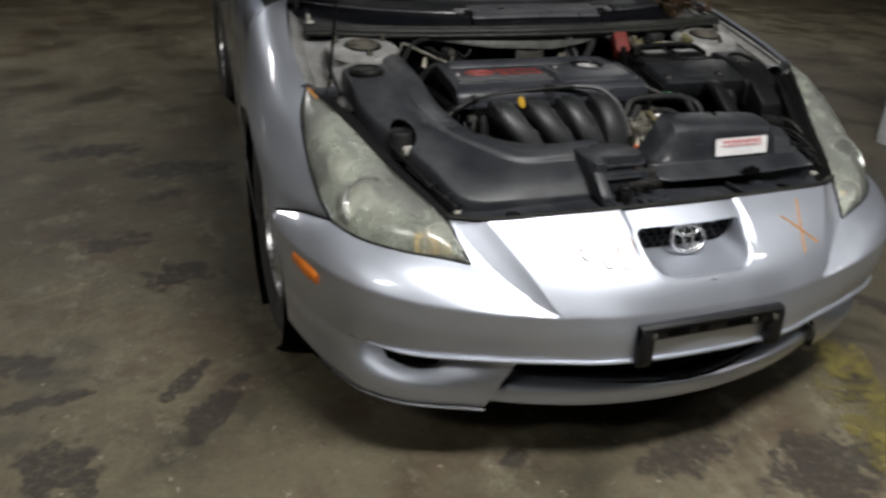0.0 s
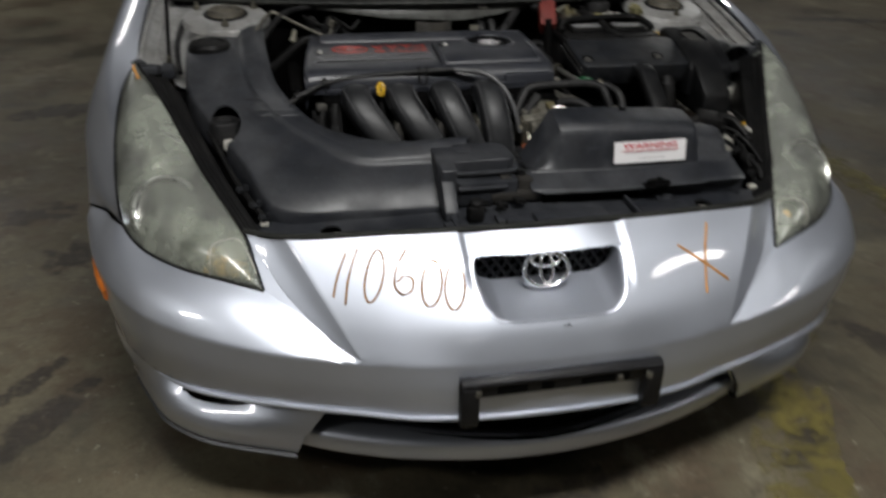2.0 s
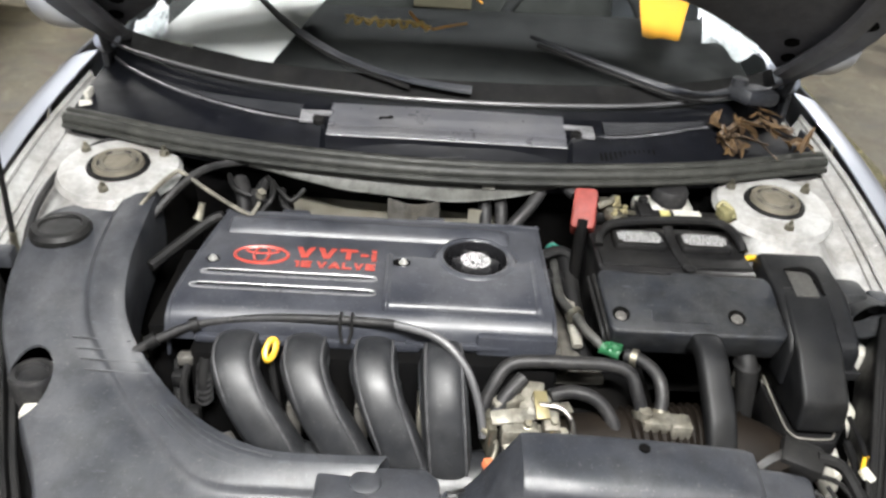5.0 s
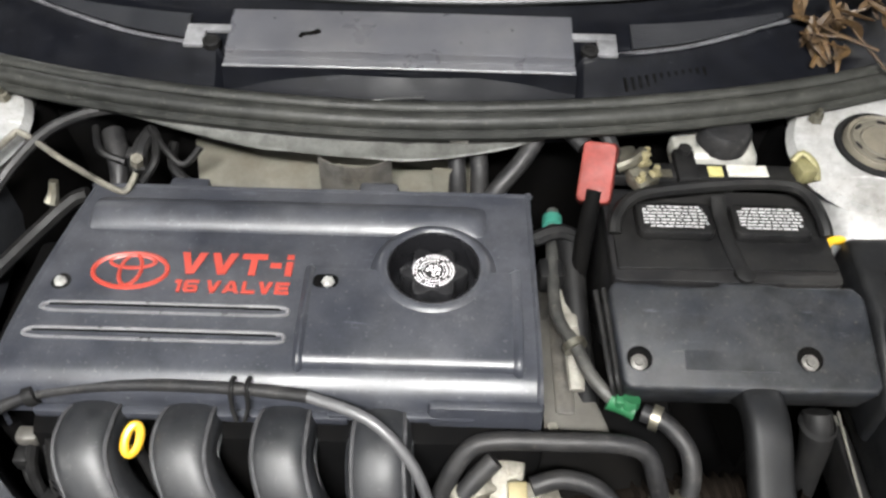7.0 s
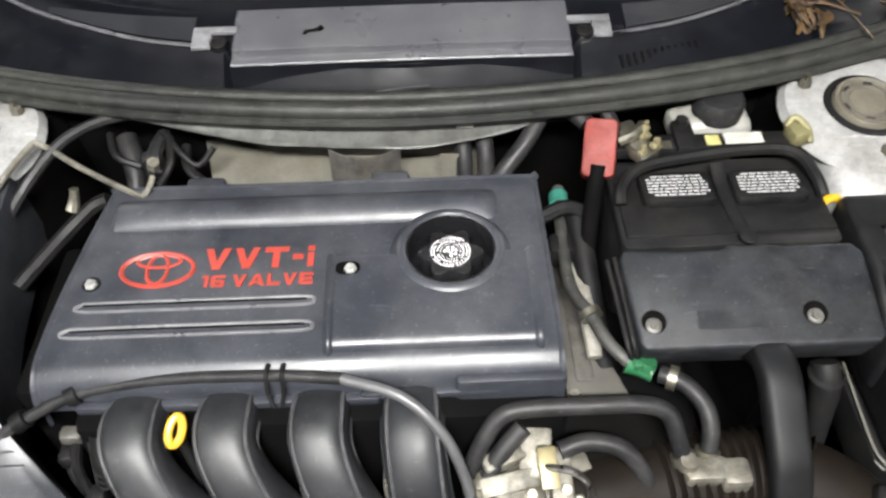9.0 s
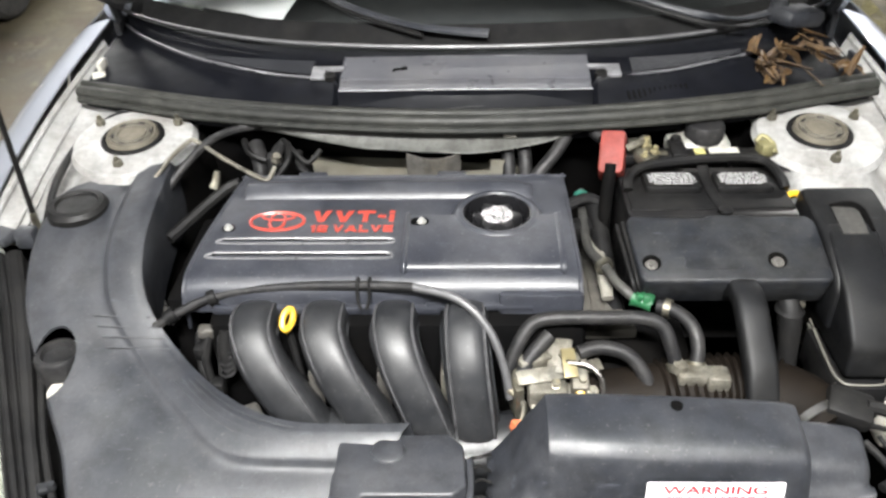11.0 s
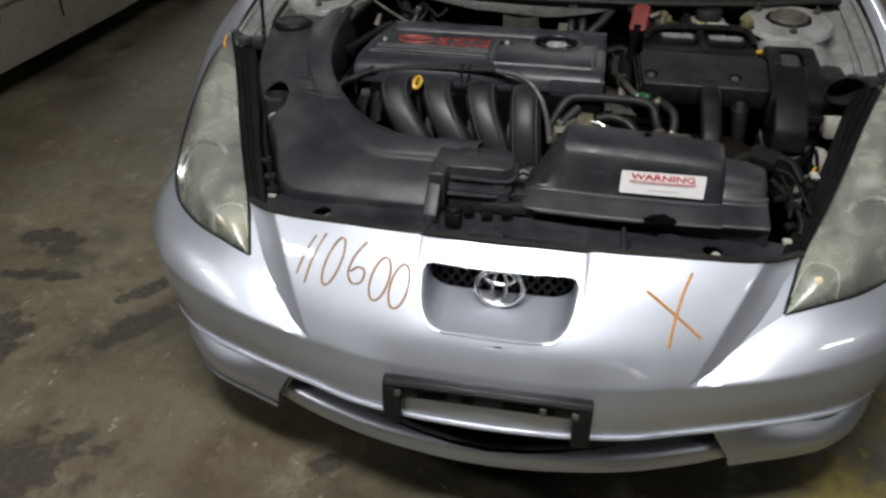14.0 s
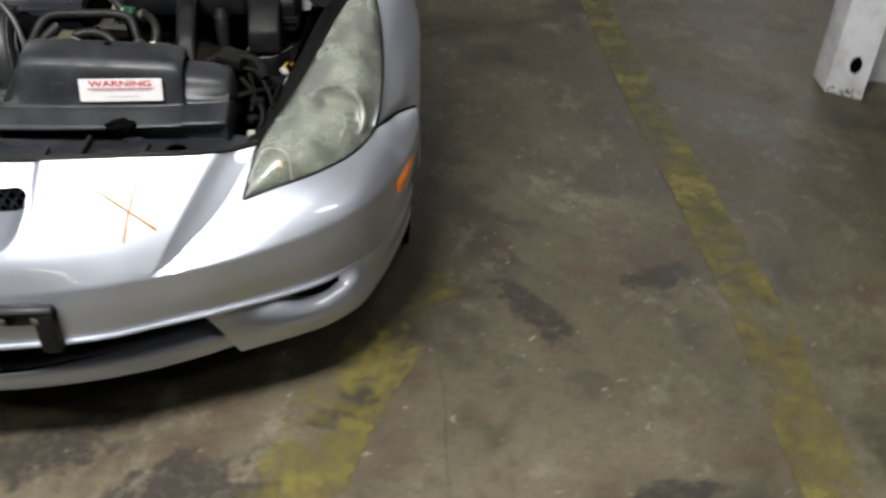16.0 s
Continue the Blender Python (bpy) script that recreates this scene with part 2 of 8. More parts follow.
def floor_material():
    """Stained, oily concrete: broad tone, blotches, pitted grain, and greasy marks each with its own place and shape, a
    few of them dimming the floor.
    """
    m, t, p = nodes_of("stained_concrete")
    broad = noise_at(t, 0.8, 6, 0.6)
    blotch = noise_at(t, 2.6, 8, 0.66)
    grain = noise_at(t, 70, 6, 0.7)
    c = ramp(t, broad, [(0.30, (0.066, 0.054, 0.034)), (0.50, (0.108, 0.092, 0.057)), (0.72, (0.156, 0.138, 0.089))])
    c = mixc(t, c, ramp(t, blotch, [(0.38, grey(0.34)), (0.47, grey(0.80)), (0.62, grey(1.0))]), 0.85, "MULTIPLY")
    # brown seeped oil, then pale scuffed patches, then wet-looking dark drips and specks
    c = mixc(t, c, (0.070, 0.047, 0.028), ramp(t, noise_at(t, 4.4, 9, 0.72), [(0.50, grey(0)), (0.60, grey(0.65))]))
    c = mixc(t, c, (0.225, 0.205, 0.145), ramp(t, noise_at(t, 6.3, 9, 0.74, stretch=(1.0, 0.7, 1.0)), [(0.55, grey(0)), (0.68, grey(0.55))]))
    c = mixc(t, c, (0.034, 0.026, 0.018), ramp(t, noise_at(t, 9.5, 10, 0.78, stretch=(0.8, 1.2, 1.0)), [(0.60, grey(0)), (0.68, grey(0.75))]))
    c = mixc(t, c, ramp(t, noise_at(t, 24, 9, 0.8), [(0.38, grey(0.55)), (0.54, grey(1.0))]), 0.55, "MULTIPLY")
    c = mixc(t, c, ramp(t, grain, [(0.35, grey(0.68)), (0.6, grey(1.0))]), 0.6, "MULTIPLY")
    c = mixc(t, c, (0.30, 0.28, 0.22), ramp(t, noise_at(t, 38, 4, 0.6), [(0.66, grey(0)), (0.71, grey(0.5))]))
    # greasy marks: place, half length, half width, turn
    # those just ahead of the car also stand in for dimmer light there
    grease_and_dim = [(1.115, 0.33, 0.15, 0.055, -60), (1.487, 0.463, 0.13, 0.045, 15), (0.34, -0.22, 0.20, 0.13, 15), (0.06, -0.06, 0.16, 0.09, 20), (0.66, 0.02, 0.10, 0.05, 40), (0.05, -0.36, 0.12, 0.06, 60), (1.28, -0.286, 0.13, 0.06, 25), (-1.01, 0.415, 0.16, 0.05, 58),
              (-1.04, 1.19, 0.13, 0.09, 10), (-0.98, 2.22, 0.24, 0.11, 0), (-1.24, 1.50, 0.12, 0.08, 20), (-1.50, 0.75, 0.11, 0.08, 0), (-1.44, 0.56, 0.17, 0.03, 8), (-0.35, 0.03, 0.05, 0.03, 35),
              (-1.00, -0.10, 0.15, 0.12, 20), (-1.36, 2.55, 0.22, 0.10, 10), (-1.36, 0.29, 0.09, 0.12, 25), (-0.66, -0.30, 0.10, 0.05, 30), (-1.06, 0.566, 0.10, 0.03, 50),
              (3.4, 3.8, 0.45, 0.08, -12), (2.80, 3.5, 0.12, 0.08, 0), (-2.24, 2.50, 0.08, 0.04, 60), (-2.70, 3.43, 0.10, 0.05, 10), (-1.08, 1.92, 0.12, 0.06, 30)]
    tc = t.nodes.new("ShaderNodeTexCoord")
    wob = t.nodes.new("ShaderNodeTexNoise")
    wob.inputs["Scale"].default_value, wob.inputs["Detail"].default_value = 20, 8
    t.links.new(tc.outputs["Object"], wob.inputs["Vector"])
    spots = None
    for gx, gy, ga, gb, turn in grease_and_dim:
        mp = t.nodes.new("ShaderNodeMapping")
        mp.vector_type = "TEXTURE"
        mp.inputs["Location"].default_value = (gx, gy, 0)
        mp.inputs["Rotation"].default_value = (0, 0, radians(turn))
        mp.inputs["Scale"].default_value = (ga, gb, 1)
        t.links.new(tc.outputs["Object"], mp.inputs[0])
        ln = t.nodes.new("ShaderNodeVectorMath")
        ln.operation = "LENGTH"
        t.links.new(mp.outputs[0], ln.inputs[0])
        d = value(t, "SUBTRACT", 1.0, value(t, "MULTIPLY", ln.outputs["Value"], 0.45))
        spots = d if spots is None else value(t, "MAXIMUM", spots, d)
    mask = ramp(t, value(t, "MULTIPLY", spots, wob.outputs["Fac"]), [(0.262, grey(0)), (0.335, grey(0.93))])
    mask = mixc(t, mask, ramp(t, noise_at(t, 45, 6, 0.7), [(0.36, grey(0.35)), (0.52, grey(1.0))]), 0.8, "MULTIPLY")
    c = mixc(t, c, (0.022, 0.017, 0.013), mask)
    t.links.new(c, p.inputs["Base Color"])
    t.links.new(ramp(t, blotch, [(0.3, grey(0.42)), (0.65, grey(0.72))]), p.inputs["Roughness"])
    b = t.nodes.new("ShaderNodeBump")
    b.inputs["Strength"].default_value, b.inputs["Distance"].default_value = 0.35, 0.006
    t.links.new(grain, b.inputs["Height"])
    t.links.new(b.outputs[0], p.inputs["Normal"])
    return m


def worn_paint(name, color, keep):
    """Floor paint, rubbed through to the concrete in flakes."""
    m, t, p = nodes_of(name)
    t.links.new(ramp(t, noise_at(t, 9, 6), [(0.3, tuple(0.55 * v for v in color)), (0.7, color)]), p.inputs["Base Color"])
    p.inputs["Roughness"].default_value = 0.65
    clear = t.nodes.new("ShaderNodeBsdfTransparent")
    mix = t.nodes.new("ShaderNodeMixShader")
    flakes = value(t, "ADD", value(t, "MULTIPLY", noise_at(t, 4.5, 3), 0.55), value(t, "MULTIPLY", noise_at(t, 28, 8, 0.75), 0.45))
    t.links.new(ramp(t, flakes, [(keep - 0.06, grey(0)), (keep + 0.10, grey(0.8))]), mix.inputs[0])
    t.links.new(clear.outputs[0], mix.inputs[1])
    t.links.new(p.outputs[0], mix.inputs[2])
    t.links.new(mix.outputs[0], t.nodes["Material Output"].inputs[0])
    return m


CONCRETE = floor_material()
LINE_PAINT = worn_paint("worn_yellow_paint", (0.215, 0.180, 0.042), 0.55)
LINE_PAINT_FAINT = worn_paint("faded_yellow_paint", (0.20, 0.172, 0.050), 0.475)

# ---- mesh helpers ----


def curve_through(points, per):
    """Points of a smooth curve through the given ones, per steps between each two."""
    p = [Vector(q) for q in points]
    if len(p) == 2:
        return [p[0].lerp(p[1], k / per) for k in range(per + 1)]
    out = []
    for i in range(len(p) - 1):
        a, b, c, d = p[max(i - 1, 0)], p[i], p[i + 1], p[min(i + 2, len(p) - 1)]
        for k in range(per):
            s = k / per
            out.append(0.5 * (2 * b + (c - a) * s + (2 * a - 5 * b + 4 * c - d) * s * s + (3 * b - a - 3 * c + d) * s ** 3))
    return out + [p[-1]]


def thicken(bm, t):
    """Gives a sheet a back at the distance t, against its normals, and closes the rim."""
    bm.normal_update()
    front = bm.faces[:]
    edges = [e for e in bm.edges if e.is_boundary]
    back = {q: bm.verts.new(q.co - q.normal * t) for q in bm.verts[:]}
    for f in front:
        bm.faces.new([back[q] for q in reversed(f.verts)])
    for e in edges:
        l = e.link_loops[0]
        a, b = l.vert, l.link_loop_next.vert
        bm.faces.new((b, a, back[a], back[b]))
    return bm


def sheet(rows, per_u=4, per_v=4, thick=0.0, flip=False, straight=False):
    """A smooth sheet through rows of control points; thick gives it a back."""
    lines = [curve_through(r, per_u) for r in rows]
    if straight:
        cols = [[l[i] for l in lines] for i in range(len(lines[0]))]
    else:
        cols = [curve_through([l[i] for l in lines], per_v) for i in range(len(lines[0]))]
    bm = bmesh.new()
    v = [[bm.verts.new(q) for q in c] for c in cols]
    for i in range(len(v) - 1):
        for j in range(len(v[0]) - 1):
            f = (v[i][j], v[i + 1][j], v[i + 1][j + 1], v[i][j + 1])
            bm.faces.new(f[::-1] if flip else f)
    if thick:
        bm.normal_update()
        thicken(bm, thick)
    return bm


def joined(*meshes):
    out = bmesh.new()
    for b in meshes:
        me = bpy.data.meshes.new("tmp")
        b.to_mesh(me)
        out.from_mesh(me)
        bpy.data.meshes.remove(me)
        b.free()
    return out


def mirrored(bm):
    """The mesh and its mirror image across the car's middle, welded."""
    me = bpy.data.meshes.new("tmp")
    bm.to_mesh(me)
    other = bmesh.new()
    other.from_mesh(me)
    bpy.data.meshes.remove(me)
    for q in other.verts:
        q.co.x = -q.co.x
    bmesh.ops.reverse_faces(other, faces=other.faces[:])
    out = joined(bm, other)
    bmesh.ops.remove_doubles(out, verts=out.verts[:], dist=0.0004)
    return out


def flipped(bm):
    """The mirror image of a mesh across the car's middle."""
    for q in bm.verts:
        q.co.x = -q.co.x
    bmesh.ops.reverse_faces(bm, faces=bm.faces[:])
    return bm


def bevelled(bm, width, segs=2, angle=0.5):
    if width > 0:
        edges = [e for e in bm.edges if len(e.link_faces) == 2 and e.calc_face_angle(0) > angle]
        bmesh.ops.bevel(bm, geom=edges, offset=width, segments=segs, profile=0.5, affect="EDGES", clamp_overlap=True)
    return bm


def box(cx, cy, cz, sx, sy, sz, bevel=0.003, turn=None, segs=2):
    bm = bmesh.new()
    bmesh.ops.create_cube(bm, size=1, matrix=Matrix.Diagonal((sx, sy, sz, 1)))
    bevelled(bm, bevel, segs)
    m = Matrix.Translation((cx, cy, cz))
    if turn:
        m = m @ pose(0, 0, 0, *turn)
    bmesh.ops.transform(bm, matrix=m, verts=bm.verts[:])
    return bm


def prism(outline, z0, z1, bevel=0.003, m=None, segs=2, taper=1.0):
    """An outline in x and y raised from z0 to z1, narrowed towards the top by taper."""
    bm = bmesh.new()
    cx, cy = sum(q[0] for q in outline) / len(outline), sum(q[1] for q in outline) / len(outline)
    lo = [bm.verts.new((x, y, z0)) for x, y in outline]
    hi = [bm.verts.new((cx + (x - cx) * taper, cy + (y - cy) * taper, z1)) for x, y in outline]
    n = len(outline)
    bm.faces.new(lo[::-1])
    bm.faces.new(hi)
    for i in range(n):
        bm.faces.new((lo[i], lo[(i + 1) % n], hi[(i + 1) % n], hi[i]))
    bmesh.ops.recalc_face_normals(bm, faces=bm.faces[:])
    bevelled(bm, bevel, segs)
    if m:
        bmesh.ops.transform(bm, matrix=m, verts=bm.verts[:])
    return bm


def extruded(profile, x0, x1, bevel=0.003, segs=2):
    """A side profile in y and z drawn out across the car."""
    return prism(profile, x0, x1, bevel, Matrix(((0, 0, 1, 0), (1, 0, 0, 0), (0, 1, 0, 0), (0, 0, 0, 1))), segs)


def rounded(w, d, r, n=4, cx=0.0, cy=0.0):
    """The outline of a rectangle with rounded corners."""
    out = []
    for sx, sy, a0 in ((1, 1, 0), (-1, 1, 90), (-1, -1, 180), (1, -1, 270)):
        for k in range(n + 1):
            a = radians(a0 + 90 * k / n)
            out.append((cx + sx * (w / 2 - r) + r * math.cos(a), cy + sy * (d / 2 - r) + r * math.sin(a)))
    return out


def tube(points, r, n=10, per=4, flat=1.0, caps=True, wide=(1, 0, 0)):
    """A hose, pipe or cable along a smooth line; r may be a list of radii; flat narrows it across the direction wide."""
    line = curve_through(points, per)
    if isinstance(r, (list, tuple)):
        rs = [v.x for v in curve_through([(q, 0, 0) for q in r], per)]
    else:
        rs = [r] * len(line)
    bm, rings = bmesh.new(), []
    up = None
    for i, q in enumerate(line):
        d = (line[min(i + 1, len(line) - 1)] - line[max(i - 1, 0)]).normalized()
        if flat != 1.0:
            a = Vector(wide) - d * d.dot(Vector(wide))
            a.normalize()
        elif up is None:
            a = d.orthogonal().normalized()
        else:
            a = (up - d * d.dot(up)).normalized()
        up = a
        b = d.cross(a)
        rings.append([bm.verts.new(q + a * (rs[i] * math.cos(k * math.tau / n)) + b * (rs[i] * flat * math.sin(k * math.tau / n))) for k in range(n)])
    for i in range(len(rings) - 1):
        for k in range(n):
            bm.faces.new((rings[i][k], rings[i][(k + 1) % n], rings[i + 1][(k + 1) % n], rings[i + 1][k]))
    if caps:
        bm.faces.new(rings[0][::-1])
        bm.faces.new(rings[-1])
    return bm


def lathe(profile, n=24, m=None):
    """A turned shape: profile of radius and height about z."""
    bm, rings = bmesh.new(), []
    for r, z in profile:
        rings.append([bm.verts.new((r * math.cos(k * math.tau / n), r * math.sin(k * math.tau / n), z)) for k in range(n)] if r > 1e-6 else [bm.verts.new((0, 0, z))])
    for a, b in zip(rings, rings[1:]):
        for k in range(n):
            f = [a[k % len(a)], a[(k + 1) % len(a)], b[(k + 1) % len(b)], b[k % len(b)]]
            f = list(dict.fromkeys(f))
            if len(f) > 2:
                bm.faces.new(f)
    bmesh.ops.recalc_face_normals(bm, faces=bm.faces[:])
    if m:
        bmesh.ops.transform(bm, matrix=m, verts=bm.verts[:])
    return bm


def aim(at, way):
    """A pose at a place with its z axis along way."""
    return Matrix.Translation(at) @ Vector(way).to_track_quat("Z", "Y").to_matrix().to_4x4()


def lettering(text, size, depth, m, shear=0.0, squeeze=1.0, bold=0.0, space=1.0):
    """Raised letters in the built-in font, centred on the pose m."""
    data = bpy.data.curves.new("letters", "FONT")
    data.body, data.size, data.extrude, data.align_x, data.align_y, data.shear, data.offset = text, size, depth / 2, "CENTER", "CENTER", shear, bold
    data.space_character = space
    ob = new("letters", data)
    me = bpy.data.meshes.new_from_object(ob.evaluated_get(bpy.context.evaluated_depsgraph_get()))
    bm = bmesh.new()
    bm.from_mesh(me)
    bpy.data.objects.remove(ob)
    bpy.data.curves.remove(data)
    bpy.data.meshes.remove(me)
    bmesh.ops.transform(bm, matrix=m @ Matrix.Diagonal((squeeze, 1, 1, 1)), verts=bm.verts[:])
    return bm


def cut_by(bm, *cutters):
    """The closed mesh bm with the closed cutters taken out of it."""
    me = bpy.data.meshes.new("tmp")
    bmesh.ops.recalc_face_normals(bm, faces=bm.faces[:])
    bm.to_mesh(me)
    bm.free()
    ob = new("tmp", me)
    tools = []
    for c in cutters:
        cm = bpy.data.meshes.new("tmp_cut")
        bmesh.ops.recalc_face_normals(c, faces=c.faces[:])
        c.to_mesh(cm)
        c.free()
        tool = new("tmp_cut", cm)
        tools.append(tool)
        mod = ob.modifiers.new("cut", "BOOLEAN")
        mod.operation, mod.solver, mod.object = "DIFFERENCE", "EXACT", tool
    res = bpy.data.meshes.new_from_object(ob.evaluated_get(bpy.context.evaluated_depsgraph_get()))
    out = bmesh.new()
    out.from_mesh(res)
    for o in (ob, *tools):
        d = o.data
        bpy.data.objects.remove(o)
        bpy.data.meshes.remove(d)
    bpy.data.meshes.remove(res)
    return out


def punched(bm, cx, cy, r):
    """Takes a round hole out of a sheet seen from above, with a clean edge."""
    gone = [f for f in bm.faces if math.hypot(f.calc_center_median().x - cx, f.calc_center_median().y - cy) < r]
    rim = {q for f in gone for q in f.verts if any(g not in gone for g in q.link_faces)}
    bmesh.ops.delete(bm, geom=gone, context="FACES")
    for q in rim:
        if q.is_valid:
            a = math.atan2(q.co.y - cy, q.co.x - cx)
            q.co.x, q.co.y = cx + r * math.cos(a), cy + r * math.sin(a)
    return bm


def mesh_object(name, bm, material, angle=38):
    me = bpy.data.meshes.new(name)
    bm.normal_update()
    bm.to_mesh(me)
    bm.free()
    me.polygons.foreach_set("use_smooth", [True] * len(me.polygons))
    me.set_sharp_from_angle(angle=radians(angle))
    me.materials.append(material)
    return new(name, me)


def part(name, bm, material, parent, label="", angle=38):
    """One mesh under a thing or under a part; all meshes are made in place."""
    ob = mesh_object(name, bm, material, angle)
    ob.parent = parent
    if parent.type == "EMPTY":
        ob.matrix_parent_inverse = Matrix.Translation(parent.location).inverted()
    return tagged(ob, label)


def thing(name, at, label, category, group="", kind=""):
    ob = new(name)
    ob.location, ob.empty_display_size = at, 0.1
    return tagged(ob, label, category, group, kind)


def solo(name, bm, material, label, category, group="", kind="", angle=38):
    return tagged(mesh_object(name, bm, material, angle), label, category, group, kind)

# ---- the garage ----
X0, X1, Y0, Y1 = -9.0, 9.0, -10.5, 13.0
solo("floor", box((X0 + X1) / 2, (Y0 + Y1) / 2, GROUND - 0.1, X1 - X0 + 0.6, Y1 - Y0 + 0.6, 0.2, 0), CONCRETE, "brown stained oily concrete garage floor", "floor", kind="structure")
solo("ceiling", box((X0 + X1) / 2, (Y0 + Y1) / 2, CEILING + 0.1, X1 - X0 + 0.6, Y1 - Y0 + 0.6, 0.2, 0), CEIL_PAINT, "plain grey garage ceiling slab", "ceiling", kind="structure")
for wname, wx, wy, sx, sy in (("wall_west", X0 - 0.1, (Y0 + Y1) / 2, 0.2, Y1 - Y0), ("wall_east", X1 + 0.1, (Y0 + Y1) / 2, 0.2, Y1 - Y0),
                              ("wall_south", (X0 + X1) / 2, Y0 - 0.1, X1 - X0 + 0.4, 0.2), ("wall_north", (X0 + X1) / 2, Y1 + 0.1, X1 - X0 + 0.4, 0.2)):
    solo(wname, box(wx, wy, CEILING / 2, sx, sy, CEILING, 0), WALL_PAINT, "plain grey painted garage wall", "wall", kind="structure")


def ceiling_fitting(x, y, length):
    fit = thing("fluorescent_fitting", (x, y, CEILING), "white fluorescent strip fitting on the ceiling, out of view", "ceiling light", "ceiling lights")
    part("housing", box(x, y, CEILING - 0.03, length + 0.1, 0.20, 0.055, 0.008), WHITE_PLASTIC, fit)
    for dy in (-0.05, 0.05):
        part("tube", tube([(x - length / 2, y + dy, CEILING - 0.078), (x + length / 2, y + dy, CEILING - 0.078)], 0.013, 10, 1), TUBE_GLOW, fit, "glowing fluorescent tube")


for lx, ly, ll, lw in LAMPS:
    ceiling_fitting(lx, ly, ll)


def floor_line(name, points, width, material, label, seed):
    """A painted line with ragged edges, a skin on the floor."""
    rng = random.Random(seed)
    line = curve_through(points, 14)
    bm, prev = bmesh.new(), None
    for i, q in enumerate(line):
        d = (line[min(i + 1, len(line) - 1)] - line[max(i - 1, 0)]).normalized()
        n = Vector((-d.y, d.x, 0))
        a, b = (width / 2 * (1 + rng.uniform(-0.06, 0.06)) for _ in range(2))
        pair = [bm.verts.new(q + n * a), bm.verts.new(q - n * b)]
        if prev:
            bm.faces.new((prev[0], prev[1], pair[1], pair[0]))
        prev = pair
    bmesh.ops.recalc_face_normals(bm, faces=bm.faces[:])
    bm.normal_update()
    thicken(bm, -0.0015)
    return solo(name, bm, material, label, "floor line", kind="structure")


GZ = GROUND + 0.003
floor_line("floor_line", [(x, y, GZ) for x, y in ((1.60, -1.6), (1.63, -0.23), (1.69, 0.26), (1.72, 0.72), (1.75, 1.35), (1.79, 1.9), (1.84, 2.6), (2.0, 5.0))], 0.14, LINE_PAINT_FAINT, "worn yellow parking line on concrete floor", 3)
floor_line("floor_line", [(x, y, GZ) for x, y in ((0.44, -0.80), (0.50, -0.46), (0.54, -0.25), (0.60, -0.08), (0.66, 0.07), (0.77, 0.26), (0.9, 0.5))], 0.19, LINE_PAINT, "flaking yellow parking line on concrete floor", 5)
# a crack along the second line
solo("floor_crack", tube([(x, y, GROUND) for x, y in ((0.88, -0.6), (0.86, -0.2), (0.87, 0.04), (0.86, 0.23), (0.85, 0.37), (0.84, 0.59))], 0.0018, 5, 10, 0.4, wide=(1, 0, 0)), surface("crack_dirt", (0.075, 0.064, 0.045), 0.9), "thin crack in the concrete floor", "crack", kind="structure")

# the steel post, an I section in flaking white paint
PX, PY = 2.53, 1.66
post = thing("steel_post", (PX + 0.16, PY + 0.08, GROUND), "white painted steel post with chipped flaking base", "post", kind="structure")
part("flange", box(PX + 0.10, PY + 0.11, CEILING / 2 + 0.035, 0.02, 0.24, CEILING - 0.07, 0.003, (0, 0, -8)), WHITEWASH, post)
part("flange", box(PX + 0.34, PY + 0.08, CEILING / 2 + 0.035, 0.02, 0.24, CEILING - 0.07, 0.003, (0, 0, -8)), WHITEWASH, post)
part("web", box(PX + 0.22, PY + 0.10, CEILING / 2 + 0.035, 0.23, 0.015, CEILING - 0.07, 0.002, (0, 0, -8)), WHITEWASH, post)
part("corner_guard", prism([(PX, PY), (PX + 0.11, PY - 0.09), (PX + 0.125, PY - 0.068), (PX + 0.03, PY + 0.012), (PX + 0.05, PY + 0.15), (PX + 0.025, PY + 0.155)], GROUND, 1.6, 0.003), WHITEWASH, post, "dented white guard plate with a rusted hole")
part("rust_hole", lathe([(0, 0), (0.022, 0.002), (0.017, 0.006), (0, 0.004)], 9, aim((PX + 0.065, PY - 0.053, GROUND + 0.13), (-0.63, -0.77, 0)) @ Matrix.Diagonal((1, 1.6, 1, 1))), DARK, post)
rust = random.Random(9)
part("rust_patch", joined(*[lathe([(0, 0.002), (0.6 * q, 0.0022), (q, 0)], 9, aim((PX + 0.008 + 0.100 * f, PY - 0.006 - 0.082 * f, GROUND + rust.uniform(0.004, 0.03)), (-0.63, -0.77, 0)) @ Matrix.Diagonal((rust.uniform(0.6, 1.8), rust.uniform(0.5, 1.2), 1, 1))) for f, q in [(rust.random(), rust.uniform(0.003, 0.010)) for _ in range(12)]]), surface("rusty_steel", (0.13, 0.10, 0.075), 0.9, 0, 0.4, 40), post, "rust along the foot")


from mathutils.bvhtree import BVHTree

# ---- the silver coupe: body ----
car = thing("car", (0, 1.9, GROUND), "silver two-door coupe with raised bonnet on concrete floor", "car")


def smooth(v):
    v = min(1, max(0, v))
    return v * v * (3 - 2 * v)


def slim(p):
    """The corner drawn in a little, most at the front of the shoulder, not at the lamp."""
    x, y, z = p
    up = smooth((z - 0.585) / 0.03)
    lo, width = 0.66 + 0.09 * up, 0.14 - 0.08 * up
    return (x - 0.026 * smooth((x - lo) / width) * (1 - 0.70 * smooth((y - 0.20) / 0.35)), y, z)


